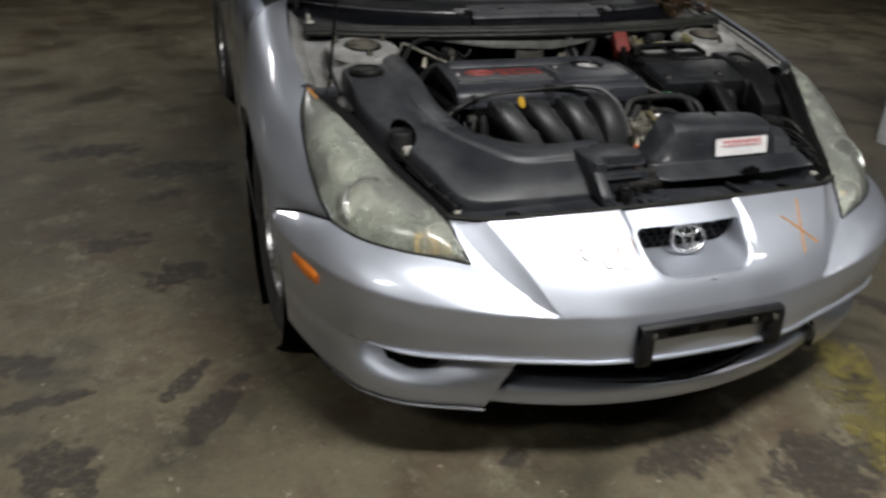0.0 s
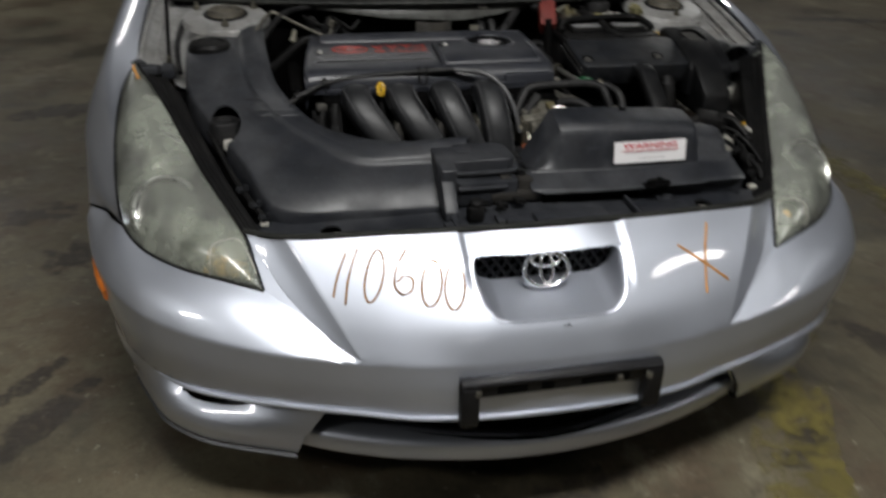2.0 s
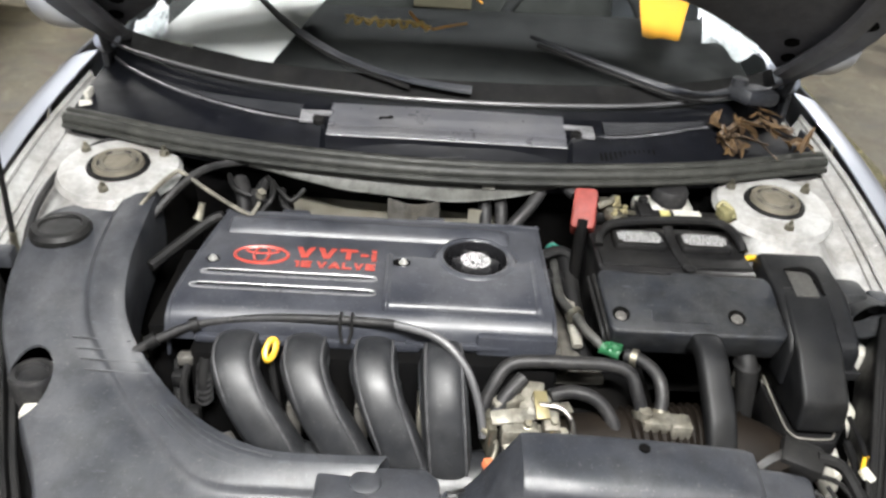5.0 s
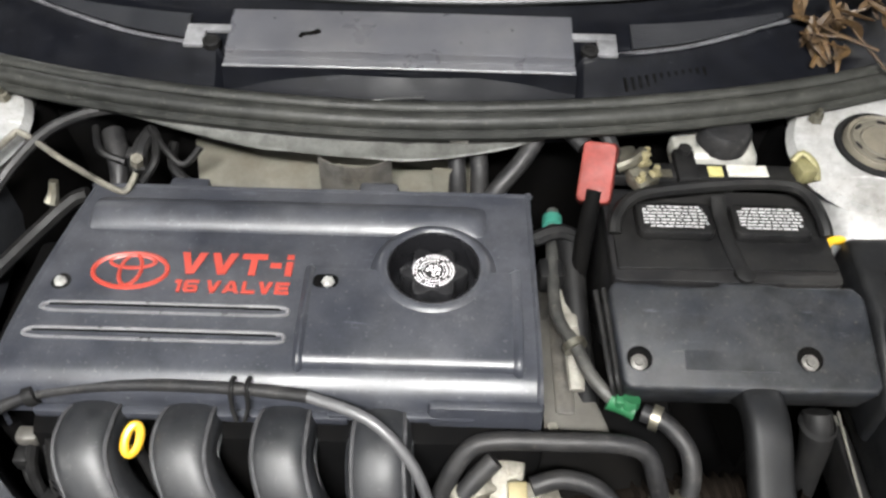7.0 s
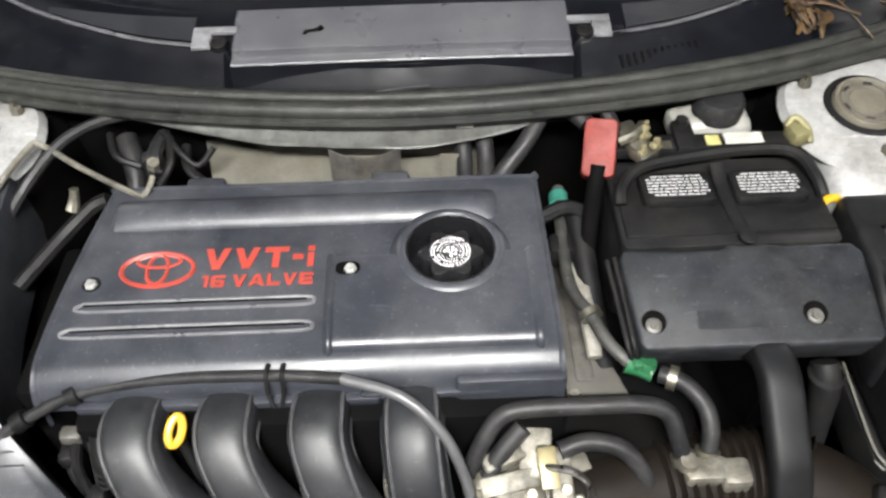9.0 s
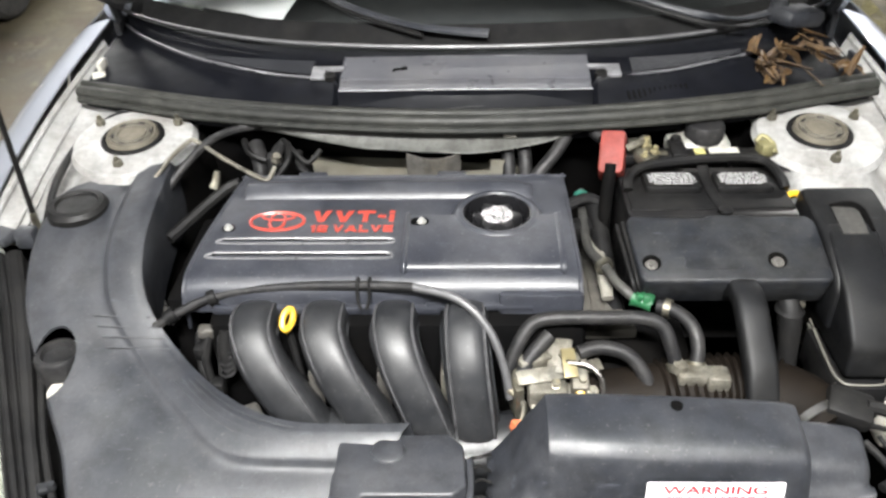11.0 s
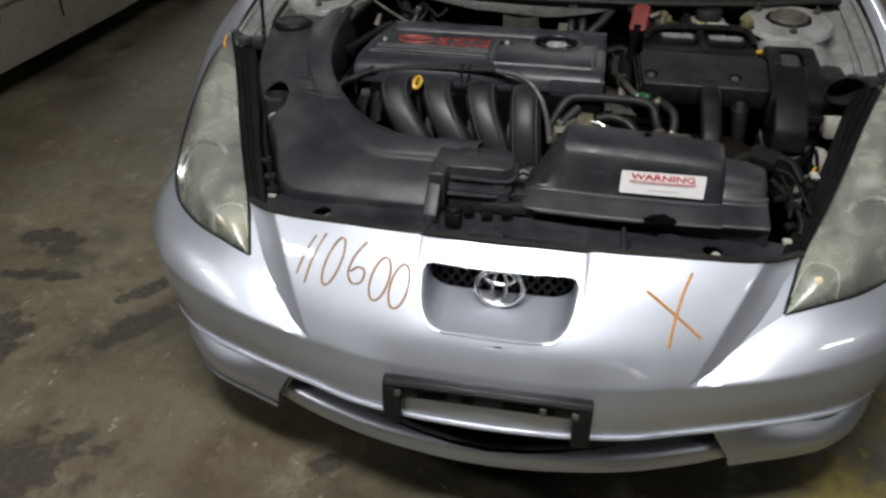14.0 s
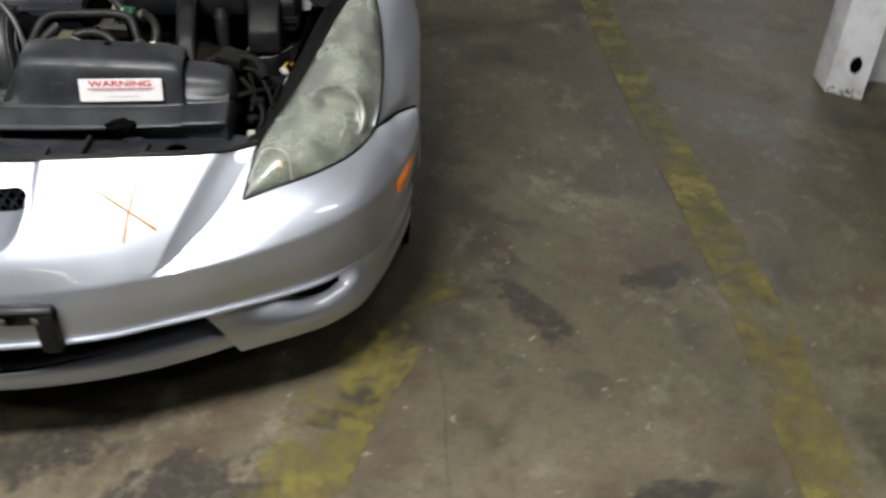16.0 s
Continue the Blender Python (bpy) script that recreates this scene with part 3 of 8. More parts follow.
def crease(f):
    return Vector((0.442, 0.094, 0.653)).lerp(Vector((0.335, -0.068, 0.494)), f) + Vector((0.0, -0.006, 0.006)) * math.sin(math.pi * f)


TIP, LAMP_IN, APEX = (0.487, 0.060, 0.575), (0.516, 0.143, 0.646), (0.716, 0.592, 0.826)
SHELF = [slim(p) for p in [(0.335, -0.068, 0.494), (0.405, -0.054, 0.502), (0.475, -0.037, 0.509), (0.555, -0.005, 0.516), (0.63, 0.036, 0.523), (0.70, 0.088, 0.531), (0.762, 0.148, 0.537), (0.80, 0.212, 0.541), (0.828, 0.30, 0.545), (0.846, 0.425, 0.548)]]
LEDGE = [slim(p) for p in [(0.335, -0.062, 0.388), (0.405, -0.040, 0.389), (0.475, -0.016, 0.391), (0.555, 0.014, 0.393), (0.63, 0.055, 0.394), (0.70, 0.115, 0.395), (0.755, 0.175, 0.396), (0.79, 0.235, 0.397), (0.815, 0.32, 0.398), (0.830, 0.425, 0.40)]]
LAMP_LOW = [TIP, (0.548, 0.084, 0.587), (0.62, 0.124, 0.594), (0.688, 0.188, 0.601), (0.731, 0.262, 0.614)]


def ease(a, b, f, out):
    """Between two points, bowed outwards."""
    return Vector(a).lerp(Vector(b), f) + Vector(out) * math.sin(math.pi * f)


CENTRE = [(0, -0.111, 0.497), (0.075, -0.110, 0.497), (0.150, -0.106, 0.496), (0.250, -0.091, 0.495)]
CENTRE_LOW = [(0, -0.125, 0.398), (0.075, -0.1225, 0.397), (0.150, -0.115, 0.395), (0.250, -0.094, 0.391)]


def beak():
    rows = [
        [(0, 0.040, 0.671), (0.075, 0.042, 0.670), (0.146, 0.051, 0.666), (0.30, 0.068, 0.661), crease(0)],
        [(0, -0.001, 0.640), (0.075, 0.000, 0.639), (0.148, 0.003, 0.635), (0.292, 0.026, 0.630), crease(0.2)],
        [(0, -0.048, 0.592), (0.075, -0.048, 0.591), (0.150, -0.044, 0.589), (0.280, -0.018, 0.586), crease(0.45)],
        [(0, -0.086, 0.548), (0.075, -0.085, 0.548), (0.150, -0.081, 0.546), (0.268, -0.056, 0.543), crease(0.7)],
        CENTRE + [SHELF[0]],
    ]
    return sheet(rows, 10, 8)


STEPS = (0, 0.2, 0.45, 0.7, 1)


def along(points, marks, f):
    """The place at f on a line whose points stand at the given marks."""
    k = max(i for i in range(len(marks) - 1) if marks[i] <= f + 1e-9)
    return Vector(points[k]).lerp(Vector(points[k + 1]), (f - marks[k]) / (marks[k + 1] - marks[k]))


MARKS = (0, 0.36, 0.62, 0.83, 1)
VALLEY = [along([(0.506, 0.137, 0.6455), (0.462, 0.060, 0.583), (0.415, 0.004, 0.543), (0.375, -0.036, 0.515), SHELF[0]], MARKS, f) for f in STEPS]


def wedge():
    rows = []
    for f, v in zip(STEPS, VALLEY):
        c = crease(f)
        rows.append([c, c.lerp(v, 0.5) + Vector((-0.001, 0.002, -0.002)) * (1 - f), v])
    return sheet(rows, 5, 8)


def cheek():
    edge = [LAMP_IN, (0.500, 0.102, 0.612), TIP, (0.480, 0.008, 0.538), SHELF[2]]
    low = [along([(0.506, 0.137, 0.6455), (0.462, 0.060, 0.583), (0.415, 0.004, 0.543), (0.375, -0.036, 0.515), SHELF[0]], MARKS, f) for f in (0, 0.2, 0.41, 0.62)]
    rim = [along(edge, MARKS, f) for f in (0, 0.2, 0.41, 0.62)]
    upper = sheet([[v, v.lerp(q, 0.5), q] for v, q in zip(low, rim)], 10, 6)
    tops = LAMP_LOW + [slim(p) for p in ((0.762, 0.312, 0.609), (0.797, 0.378, 0.596), (0.832, 0.448, 0.578))]
    lows = SHELF[2:]
    bow = [0.45, 0.8, 1, 1, 1, 0.9, 0.7, 0.5]
    rows = []
    for f in (0, 0.25, 0.5, 0.75, 1):
        g = 0.62 + 0.38 * f
        v = along([(0.415, 0.004, 0.543), (0.375, -0.036, 0.515), SHELF[0]], (0.62, 0.83, 1), g)
        first = ease(tops[0], lows[0], f, (0.002, -0.004, 0.004))
        mid = v.lerp(first, 0.5) if f < 1 else Vector(SHELF[1])
        rows.append([v, mid, first] + [ease(a, b, f, (0.004 * w, -0.008 * w, 0.008 * w)) for a, b, w in zip(tops[1:], lows[1:], bow[1:])])
    return joined(upper, sheet(rows, 10, 4))


def flank():
    """The upright face under the shelf, in one sweep from the middle to the wheel arch."""
    top, low = CENTRE + SHELF, CENTRE_LOW + LEDGE
    rows = [top, [ease(a, b, 0.12, (0.002, -0.004, 0)) for a, b in zip(top, low)], [ease(a, b, 0.5, (0.003, -0.005, 0)) for a, b in zip(top, low)], low]
    return sheet(rows, 10, 4)


LOW = [slim(p) for p in [(0.452, 0.022, 0.237), (0.505, 0.040, 0.240), (0.565, 0.061, 0.243), (0.63, 0.092, 0.246), (0.70, 0.150, 0.250), (0.752, 0.222, 0.255), (0.785, 0.29, 0.262), (0.808, 0.36, 0.275), (0.824, 0.425, 0.29)]]


def skirt():
    """Under the ledge: a scoop round the fog lamp, then out to the lower lip."""
    top = LEDGE[1:]
    depth = [0.022, 0.036, 0.060, 0.066, 0.032, 0.008, 0.0, 0.0, 0.0]
    under = [(x, y + d * 0.7 + 0.002, z - 0.010) for (x, y, z), d in zip(top, depth)]
    deep = [(x - 0.25 * d, y + d * 1.5, z - 0.034) for (x, y, z), d in zip(top, depth)]
    mid = [ease(a, b, 0.60, (0, 0.1 * d, 0)) for a, b, d in zip(top, LOW, depth)]
    near = [ease(a, b, 0.86, (0.002, -0.006, 0)) for a, b in zip(top, LOW)]
    back = [(x - 0.004, y + 0.016, z - 0.004) for x, y, z in LOW]
    return sheet([top, under, deep, mid, near, LOW, back], 6, 3)


SCOOP = [(-0.136, 0.626), (-0.130, 0.6345), (-0.118, 0.637), (0.118, 0.637), (0.130, 0.6345), (0.136, 0.626), (0.134, 0.605), (0.126, 0.580), (0.108, 0.563), (0.075, 0.557), (-0.075, 0.557), (-0.108, 0.563), (-0.126, 0.580), (-0.134, 0.605)]


def scoop_line():
    """The scoop's outline as a closed fine line."""
    out = []
    for (x0, z0), (x1, z1) in zip(SCOOP, SCOOP[1:] + SCOOP[:1]):
        n = max(2, int(math.hypot(x1 - x0, z1 - z0) / 0.004))
        out += [(x0 + (x1 - x0) * k / n, z0 + (z1 - z0) * k / n) for k in range(n)]
    return out


def inside(x, z, ring):
    odd = False
    for (x0, z0), (x1, z1) in zip(ring, ring[1:] + ring[:1]):
        if (z0 > z) != (z1 > z) and x < x0 + (x1 - x0) * (z - z0) / (z1 - z0):
            odd = not odd
    return odd


bump_skin = mirrored(joined(beak(), wedge(), cheek(), flank(), skirt()))
CREST = curve_through(CENTRE + SHELF, 10)


def off_crest(q):
    p = Vector((abs(q.co.x), q.co.y, q.co.z))
    return min((p - c).length for c in CREST)


for q in bump_skin.verts:
    if abs(q.co.x) < 0.0035:
        q.co.x = 0
    if q.is_boundary and off_crest(q) < 0.006:
        p = Vector((abs(q.co.x), q.co.y, q.co.z))
        c = min(CREST, key=lambda k: (k - p).length)
        q.co = Vector((math.copysign(c.x, q.co.x), c.y, c.z))
bmesh.ops.remove_doubles(bump_skin, verts=bump_skin.verts[:], dist=0.0006)
near_crest = [q for q in bump_skin.verts if off_crest(q) < 0.016 and not q.is_boundary]
for _ in range(5):
    bmesh.ops.smooth_vert(bump_skin, verts=near_crest, factor=0.5, use_axis_x=False, use_axis_y=True, use_axis_z=True)
band = [f for f in bump_skin.faces if f.calc_center_median().z > 0.562 and 0.105 < abs(f.calc_center_median().x) < 0.185 and f.calc_center_median().y < 0.09]
bmesh.ops.subdivide_edges(bump_skin, edges=list({e for f in band for e in f.edges}), cuts=2, use_grid_fill=True)
for q in bump_skin.verts:
    if q.co.z > 0.53 and q.co.y < 0.09:
        sunk = 0.0065 * smooth((0.153 - abs(q.co.x)) / 0.014) * smooth((q.co.z - 0.575) / 0.05)
        q.co += Vector((0, 0.7, -0.7)) * sunk
fine = scoop_line()
gone = [f for f in bump_skin.faces if f.calc_center_median().y < 0.06 and inside(f.calc_center_median().x, f.calc_center_median().z, SCOOP)]
rim = {q for f in gone for q in f.verts if any(g not in gone for g in q.link_faces)}
bmesh.ops.delete(bump_skin, geom=gone, context="FACES")
for q in rim:
    nx, nz = min(fine, key=lambda k: (k[0] - q.co.x) ** 2 + (k[1] - q.co.z) ** 2)
    q.co.x, q.co.y, q.co.z = nx, q.co.y + (nz - q.co.z) * 0.9, nz
bmesh.ops.recalc_face_normals(bump_skin, faces=bump_skin.faces[:])
if sum((f.normal.y for f in bump_skin.faces)) > 0:
    bmesh.ops.reverse_faces(bump_skin, faces=bump_skin.faces[:])
bump_skin.normal_update()
skin_tree = BVHTree.FromBMesh(bump_skin)
bumper = part("bumper_cover", bump_skin, SILVER, car, "silver painted bumper cover with wide central beak", angle=34)


SCOOP_FINE = [(q.x, q.y) for q in curve_through([(x, z, 0) for x, z in SCOOP + SCOOP[:1]], 4)[:-1]]


def scoop_ring(y_of, k=1.0):
    return [(x * k, y_of(x, z), 0.6 + (z - 0.6) * k) for x, z in SCOOP_FINE]


def skin_y(x, z, k):
    """How far back the skin of the nose lies, just outside the scoop's edge."""
    at = skin_tree.ray_cast(Vector((x * k, -0.5, 0.6 + (z - 0.6) * k)), Vector((0, 1, 0)))[0]
    return at.y


def recess():
    """The painted wall and sloping floor inside the grille scoop."""
    rings = [scoop_ring(lambda x, z: skin_y(x, z, 1.05) + 0.0015, 1.05), scoop_ring(lambda x, z: skin_y(x, z, 1.03) - 0.0012, 1.03), scoop_ring(lambda x, z: skin_y(x, z, 1.03) - 0.0008, 1.0), scoop_ring(lambda x, z: skin_y(x, z, 1.03) + 0.004, 0.972), scoop_ring(lambda x, z: skin_y(x, z, 1.03) + 0.016, 0.950), scoop_ring(lambda x, z: 0.034, 0.945)]
    rings[-1] = [(x, y, z if z > 0.6 else 0.6 - (0.6 - z) * 0.62) for x, y, z in rings[-1]]
    bm = bmesh.new()
    vs = [[bm.verts.new(q) for q in r] for r in rings]
    n = len(vs[0])
    for a, b in zip(vs, vs[1:]):
        for i in range(n):
            bm.faces.new((a[i], a[(i + 1) % n], b[(i + 1) % n], b[i]))
    bmesh.ops.subdivide_edges(bm, edges=bm.edges[:], cuts=1, use_grid_fill=True, smooth=0.4)
    return bm


part("grille_surround", recess(), SILVER, bumper, "silver painted scoop round the grille", angle=50)


def grille_mesh():
    """Black plate with a raised diamond net."""
    bm = []
    for i in range(-9, 10):
        for s in (-1, 1):
            ends = []
            for side in (-1, 1):
                x = i * 0.0205 + side * s * 0.026
                ends.append(Vector((x, 0.0395, 0.605 + side * 0.034)))
            if max(abs(q.x) for q in ends) < 0.150:
                bm.append(tube(ends, 0.0026, 6, 1, 1.3))
    return joined(*bm)


grille = part("grille", grille_mesh(), PLASTIC, bumper, "black diamond mesh grille")
part("grille_backing", box(0, 0.049, 0.604, 0.29, 0.006, 0.085, 0.002), DARK, grille)


def badge_ring(rx, rz, cz, wide, depth):
    """A flat bevelled oval band, leaning back with the nose."""
    m = Matrix.Translation((0, 0.006, 0.604)) @ pose(0, 0, 0, 66) @ Matrix.Translation((0, cz, 0))
    bm, rings, n = bmesh.new(), [], 48
    for off, up in [(wide * math.cos(k * math.tau / 10), depth * math.sin(k * math.tau / 10)) for k in range(10)]:
        rings.append([bm.verts.new(m @ Vector(((rx + off) * math.cos(k * math.tau / n), (rz + off) * math.sin(k * math.tau / n), up))) for k in range(n)])
    for a, b in zip(rings, rings[1:] + rings[:1]):
        for k in range(n):
            bm.faces.new((a[k], a[(k + 1) % n], b[(k + 1) % n], b[k]))
    bmesh.ops.recalc_face_normals(bm, faces=bm.faces[:])
    return bm


part("badge", joined(badge_ring(0.0405, 0.0315, 0, 0.0042, 0.0040), badge_ring(0.0255, 0.0115, 0.0165, 0.0034, 0.0036), badge_ring(0.0115, 0.0275, 0.0015, 0.0032, 0.0038)), CHROME, bumper, "chrome oval badge", angle=60)
part("badge_stem", tube([(0, 0.010, 0.604), (0, 0.044, 0.604)], 0.008, 8, 1), DARK, bumper)

# bright edge of the ledge, and the gap, the intake and the lower lip in the middle
ledge_all = [(-x, y, z) for x, y, z in LEDGE[5:0:-1]] + [(-x, y, z) for x, y, z in [(0.335, -0.062, 0.388), (0.25, -0.094, 0.391), (0.16, -0.114, 0.395), (0.08, -0.122, 0.397)]] + [(0, -0.125, 0.398)]
ledge_all += [(-x, y, z) for x, y, z in ledge_all[-2::-1]]
part("bumper_edge", tube([(x, y - 0.0015, z - 0.002) for x, y, z in ledge_all], [0.001] + [0.0046] * (len(ledge_all) - 2) + [0.001], 8, 10), SILVER, bumper, "rolled silver lower edge catching the light")
low_c = [(-0.456, 0.031, 0.236), (-0.37, -0.007, 0.232), (-0.25, -0.046, 0.230), (-0.12, -0.071, 0.230), (0, -0.079, 0.230), (0.12, -0.071, 0.230), (0.25, -0.046, 0.230), (0.37, -0.007, 0.232), (0.456, 0.031, 0.236)]
lip_rows = [[(x * 0.95, y + 0.055, z + 0.062) for x, y, z in low_c], [(x * 0.98, y + 0.008, z + 0.058) for x, y, z in low_c], [(x, y + 0.001, z + 0.043) for x, y, z in low_c], [(x, y + 0.012, z + 0.012) for x, y, z in low_c], [(x, y + 0.045, z - 0.002) for x, y, z in low_c]]
part("lower_lip", sheet(lip_rows, 4, 4, 0.003), SILVER, bumper, "silver chin under the intake")
part("intake", joined(sheet([[(-0.40, 0.062, 0.398), (-0.2, -0.025, 0.398), (0, -0.065, 0.398), (0.2, -0.025, 0.398), (0.40, 0.062, 0.398)], [(-0.42, 0.085, 0.25), (-0.2, 0.005, 0.25), (0, -0.03, 0.25), (0.2, 0.005, 0.25), (0.42, 0.085, 0.25)]], 4, 3, 0.004),
                       *[tube([(-0.39, 0.052, z), (-0.2, -0.035, z), (0, -0.075, z), (0.2, -0.035, z), (0.39, 0.052, z)], 0.004, 6, 3) for z in (0.29, 0.315, 0.34, 0.365)]), DARK, bumper, "dark slatted lower intake")
for s in (-1, 1):
    end = sheet([[(s * 0.385, 0.000, 0.366), (s * 0.39, 0.03, 0.366), (s * 0.40, 0.07, 0.366)], [(s * 0.425, 0.012, 0.30), (s * 0.43, 0.045, 0.30), (s * 0.435, 0.09, 0.30)], [(s * 0.452, 0.032, 0.240), (s * 0.455, 0.06, 0.242), (s * 0.46, 0.10, 0.244)]], 3, 3, 0.003)
    part("intake_end", end, SILVER, bumper)
    # a solid near-black oval put in for the dark fog lamp opening
    fog = lathe([(0, 0.014), (0.024, 0.012), (0.03, 0.0), (0.032, -0.035), (0, -0.035)], 20, aim((s * 0.596, 0.082, 0.356), (s * 0.42, -1, 0.16)) @ Matrix.Diagonal((1.85, 0.66, 1, 1)))
    part("fog_hollow", fog, DARK, bumper, "near-black oval standing for the hollow in the fog lamp scoop")
    mk = [slim(p) for p in ((0.797, 0.216, 0.501), (0.811, 0.262, 0.508), (0.823, 0.318, 0.514))]
    part("side_marker", tube([(s * (x + 0.004), y, z) for x, y, z in mk], [0.013, 0.020, 0.016], 10, 5, 0.45, wide=(0, 0, 1)), AMBER, bumper, "amber side marker lamp")
# a black add-on strip hanging under one corner
strip_l = [(-x, y - 0.002, z - 0.001) for x, y, z in LOW[:7]]
part("chin_strip", sheet([strip_l, [(x * 1.002, y - 0.006, z - 0.004) for x, y, z in strip_l], [(x, y - 0.001, z - 0.010) for x, y, z in strip_l]], 4, 3, 0.002), surface("scuffed_strip", (0.075, 0.077, 0.083), 0.5, 0.3, 0.2, 14, 300, 0.1, (0.03, 0.028, 0.025), 0.4, 14, grime=0.5), bumper, "loose strip under the bumper corner")
part("under_tray", prism([(-0.78, 0.45), (-0.74, 0.30), (-0.62, 0.16), (-0.4, 0.06), (0, -0.03), (0.4, 0.06), (0.62, 0.16), (0.74, 0.30), (0.78, 0.45)], 0.212, 0.22, 0.0), DARK, car, "black tray under the nose")

# number plate holder, no plate in it
HOLDER = surface("holder_black", (0.006, 0.006, 0.007), 0.46, 0, 0.25, 12, 300, 0.1, (0.022, 0.021, 0.020), 0.35, 14, spec=0.25, grime=0.6)
holder = joined(extruded([(-0.113, 0.446), (-0.126, 0.443), (-0.133, 0.449), (-0.134, 0.474), (-0.128, 0.481), (-0.113, 0.482)], -0.180, 0.180, 0.003), box(0, -0.136, 0.4765, 0.352, 0.006, 0.006, 0.002),
                *[extruded([(-0.110, 0.478), (-0.130, 0.478), (-0.139, 0.470), (-0.140, 0.402), (-0.134, 0.386), (-0.122, 0.382), (-0.114, 0.392)], x - 0.016, x + 0.016, 0.005, 3) for x in (-0.164, 0.164)])
plate_holder = part("plate_holder", holder, HOLDER, bumper, "empty black number plate holder")
for hx, hw in ((-0.092, 0.052), (-0.030, 0.022), (0.060, 0.060), (0.108, 0.018)):
    part("holder_slot", box(hx, -0.1345, 0.460, hw, 0.003, 0.014, 0.001), DARK, plate_holder)
for sx in (-0.152, 0.098, 0.152):
    part("plate_clip", box(sx, -0.137, 0.461, 0.011, 0.008, 0.013, 0.002), ALUMINIUM, plate_holder)


def on_beak(x, z, lift=0.0008):
    """A place on the skin of the nose, a hair proud of it."""
    at, normal, _, _ = skin_tree.ray_cast(Vector((x, -0.5, z)), Vector((0, 1, 0)))
    return at + Vector((0, -0.7, 0.7)) * lift


def strokes(name, lines, r, material, parent, label):
    bm = joined(*[tube([on_beak(x, z) for x, z in l], r, 5, 5, 0.55, wide=(1, 0, 0)) for l in lines])
    return part(name, bm, material, parent, label)


def loop(cx, cz, rx, rz, lean=0.25, n=12, start=70):
    return [(cx + rx * math.cos(radians(start + k * 360 / n)) + lean * rz * math.sin(radians(start + k * 360 / n)), cz + rz * math.sin(radians(start + k * 360 / n))) for k in range(n + 1)]


digits = [[(-0.318, 0.627), (-0.334, 0.600), (-0.343, 0.575)], [(-0.300, 0.632), (-0.318, 0.598), (-0.326, 0.567)], loop(-0.279, 0.602, 0.013, 0.030, 0.35),
          [(-0.226, 0.633), (-0.243, 0.615), (-0.250, 0.594), (-0.240, 0.583), (-0.225, 0.588), (-0.222, 0.601), (-0.234, 0.604), (-0.246, 0.597)], loop(-0.194, 0.596, 0.015, 0.026, 0.25), loop(-0.160, 0.593, 0.015, 0.026, 0.2)]
digits = [[(-0.172 + (x + 0.16) * 1.10, 0.611 + (z - 0.6) * 1.10) for x, z in line] for line in digits]
strokes("crayon_number", digits, 0.0021, CRAYON_DIM, bumper, "faint orange crayon number 110600 on the paint")
strokes("crayon_cross", [[(0.322, 0.645), (0.309, 0.622), (0.299, 0.590), (0.292, 0.553)], [(0.248, 0.626), (0.292, 0.599), (0.345, 0.563)]], 0.0026, CRAYON, bumper, "orange crayon cross on the paint")
part("stone_chip", box(0.012, -0.0870, 0.546, 0.014, 0.002, 0.004, 0.0008, (50, 0, 0)), DARK, bumper)


# ---- headlamps ----
LAMP_OUT = [TIP, (0.548, 0.084, 0.587), (0.62, 0.124, 0.594), (0.688, 0.188, 0.601), (0.731, 0.262, 0.616), (0.747, 0.34, 0.662), (0.751, 0.44, 0.728), (0.741, 0.53, 0.787), APEX]
LAMP_INN = [TIP, (0.500, 0.100, 0.611), (0.513, 0.140, 0.644), (0.548, 0.215, 0.676), (0.580, 0.285, 0.701), (0.612, 0.360, 0.733), (0.645, 0.438, 0.769), (0.682, 0.522, 0.803), APEX]


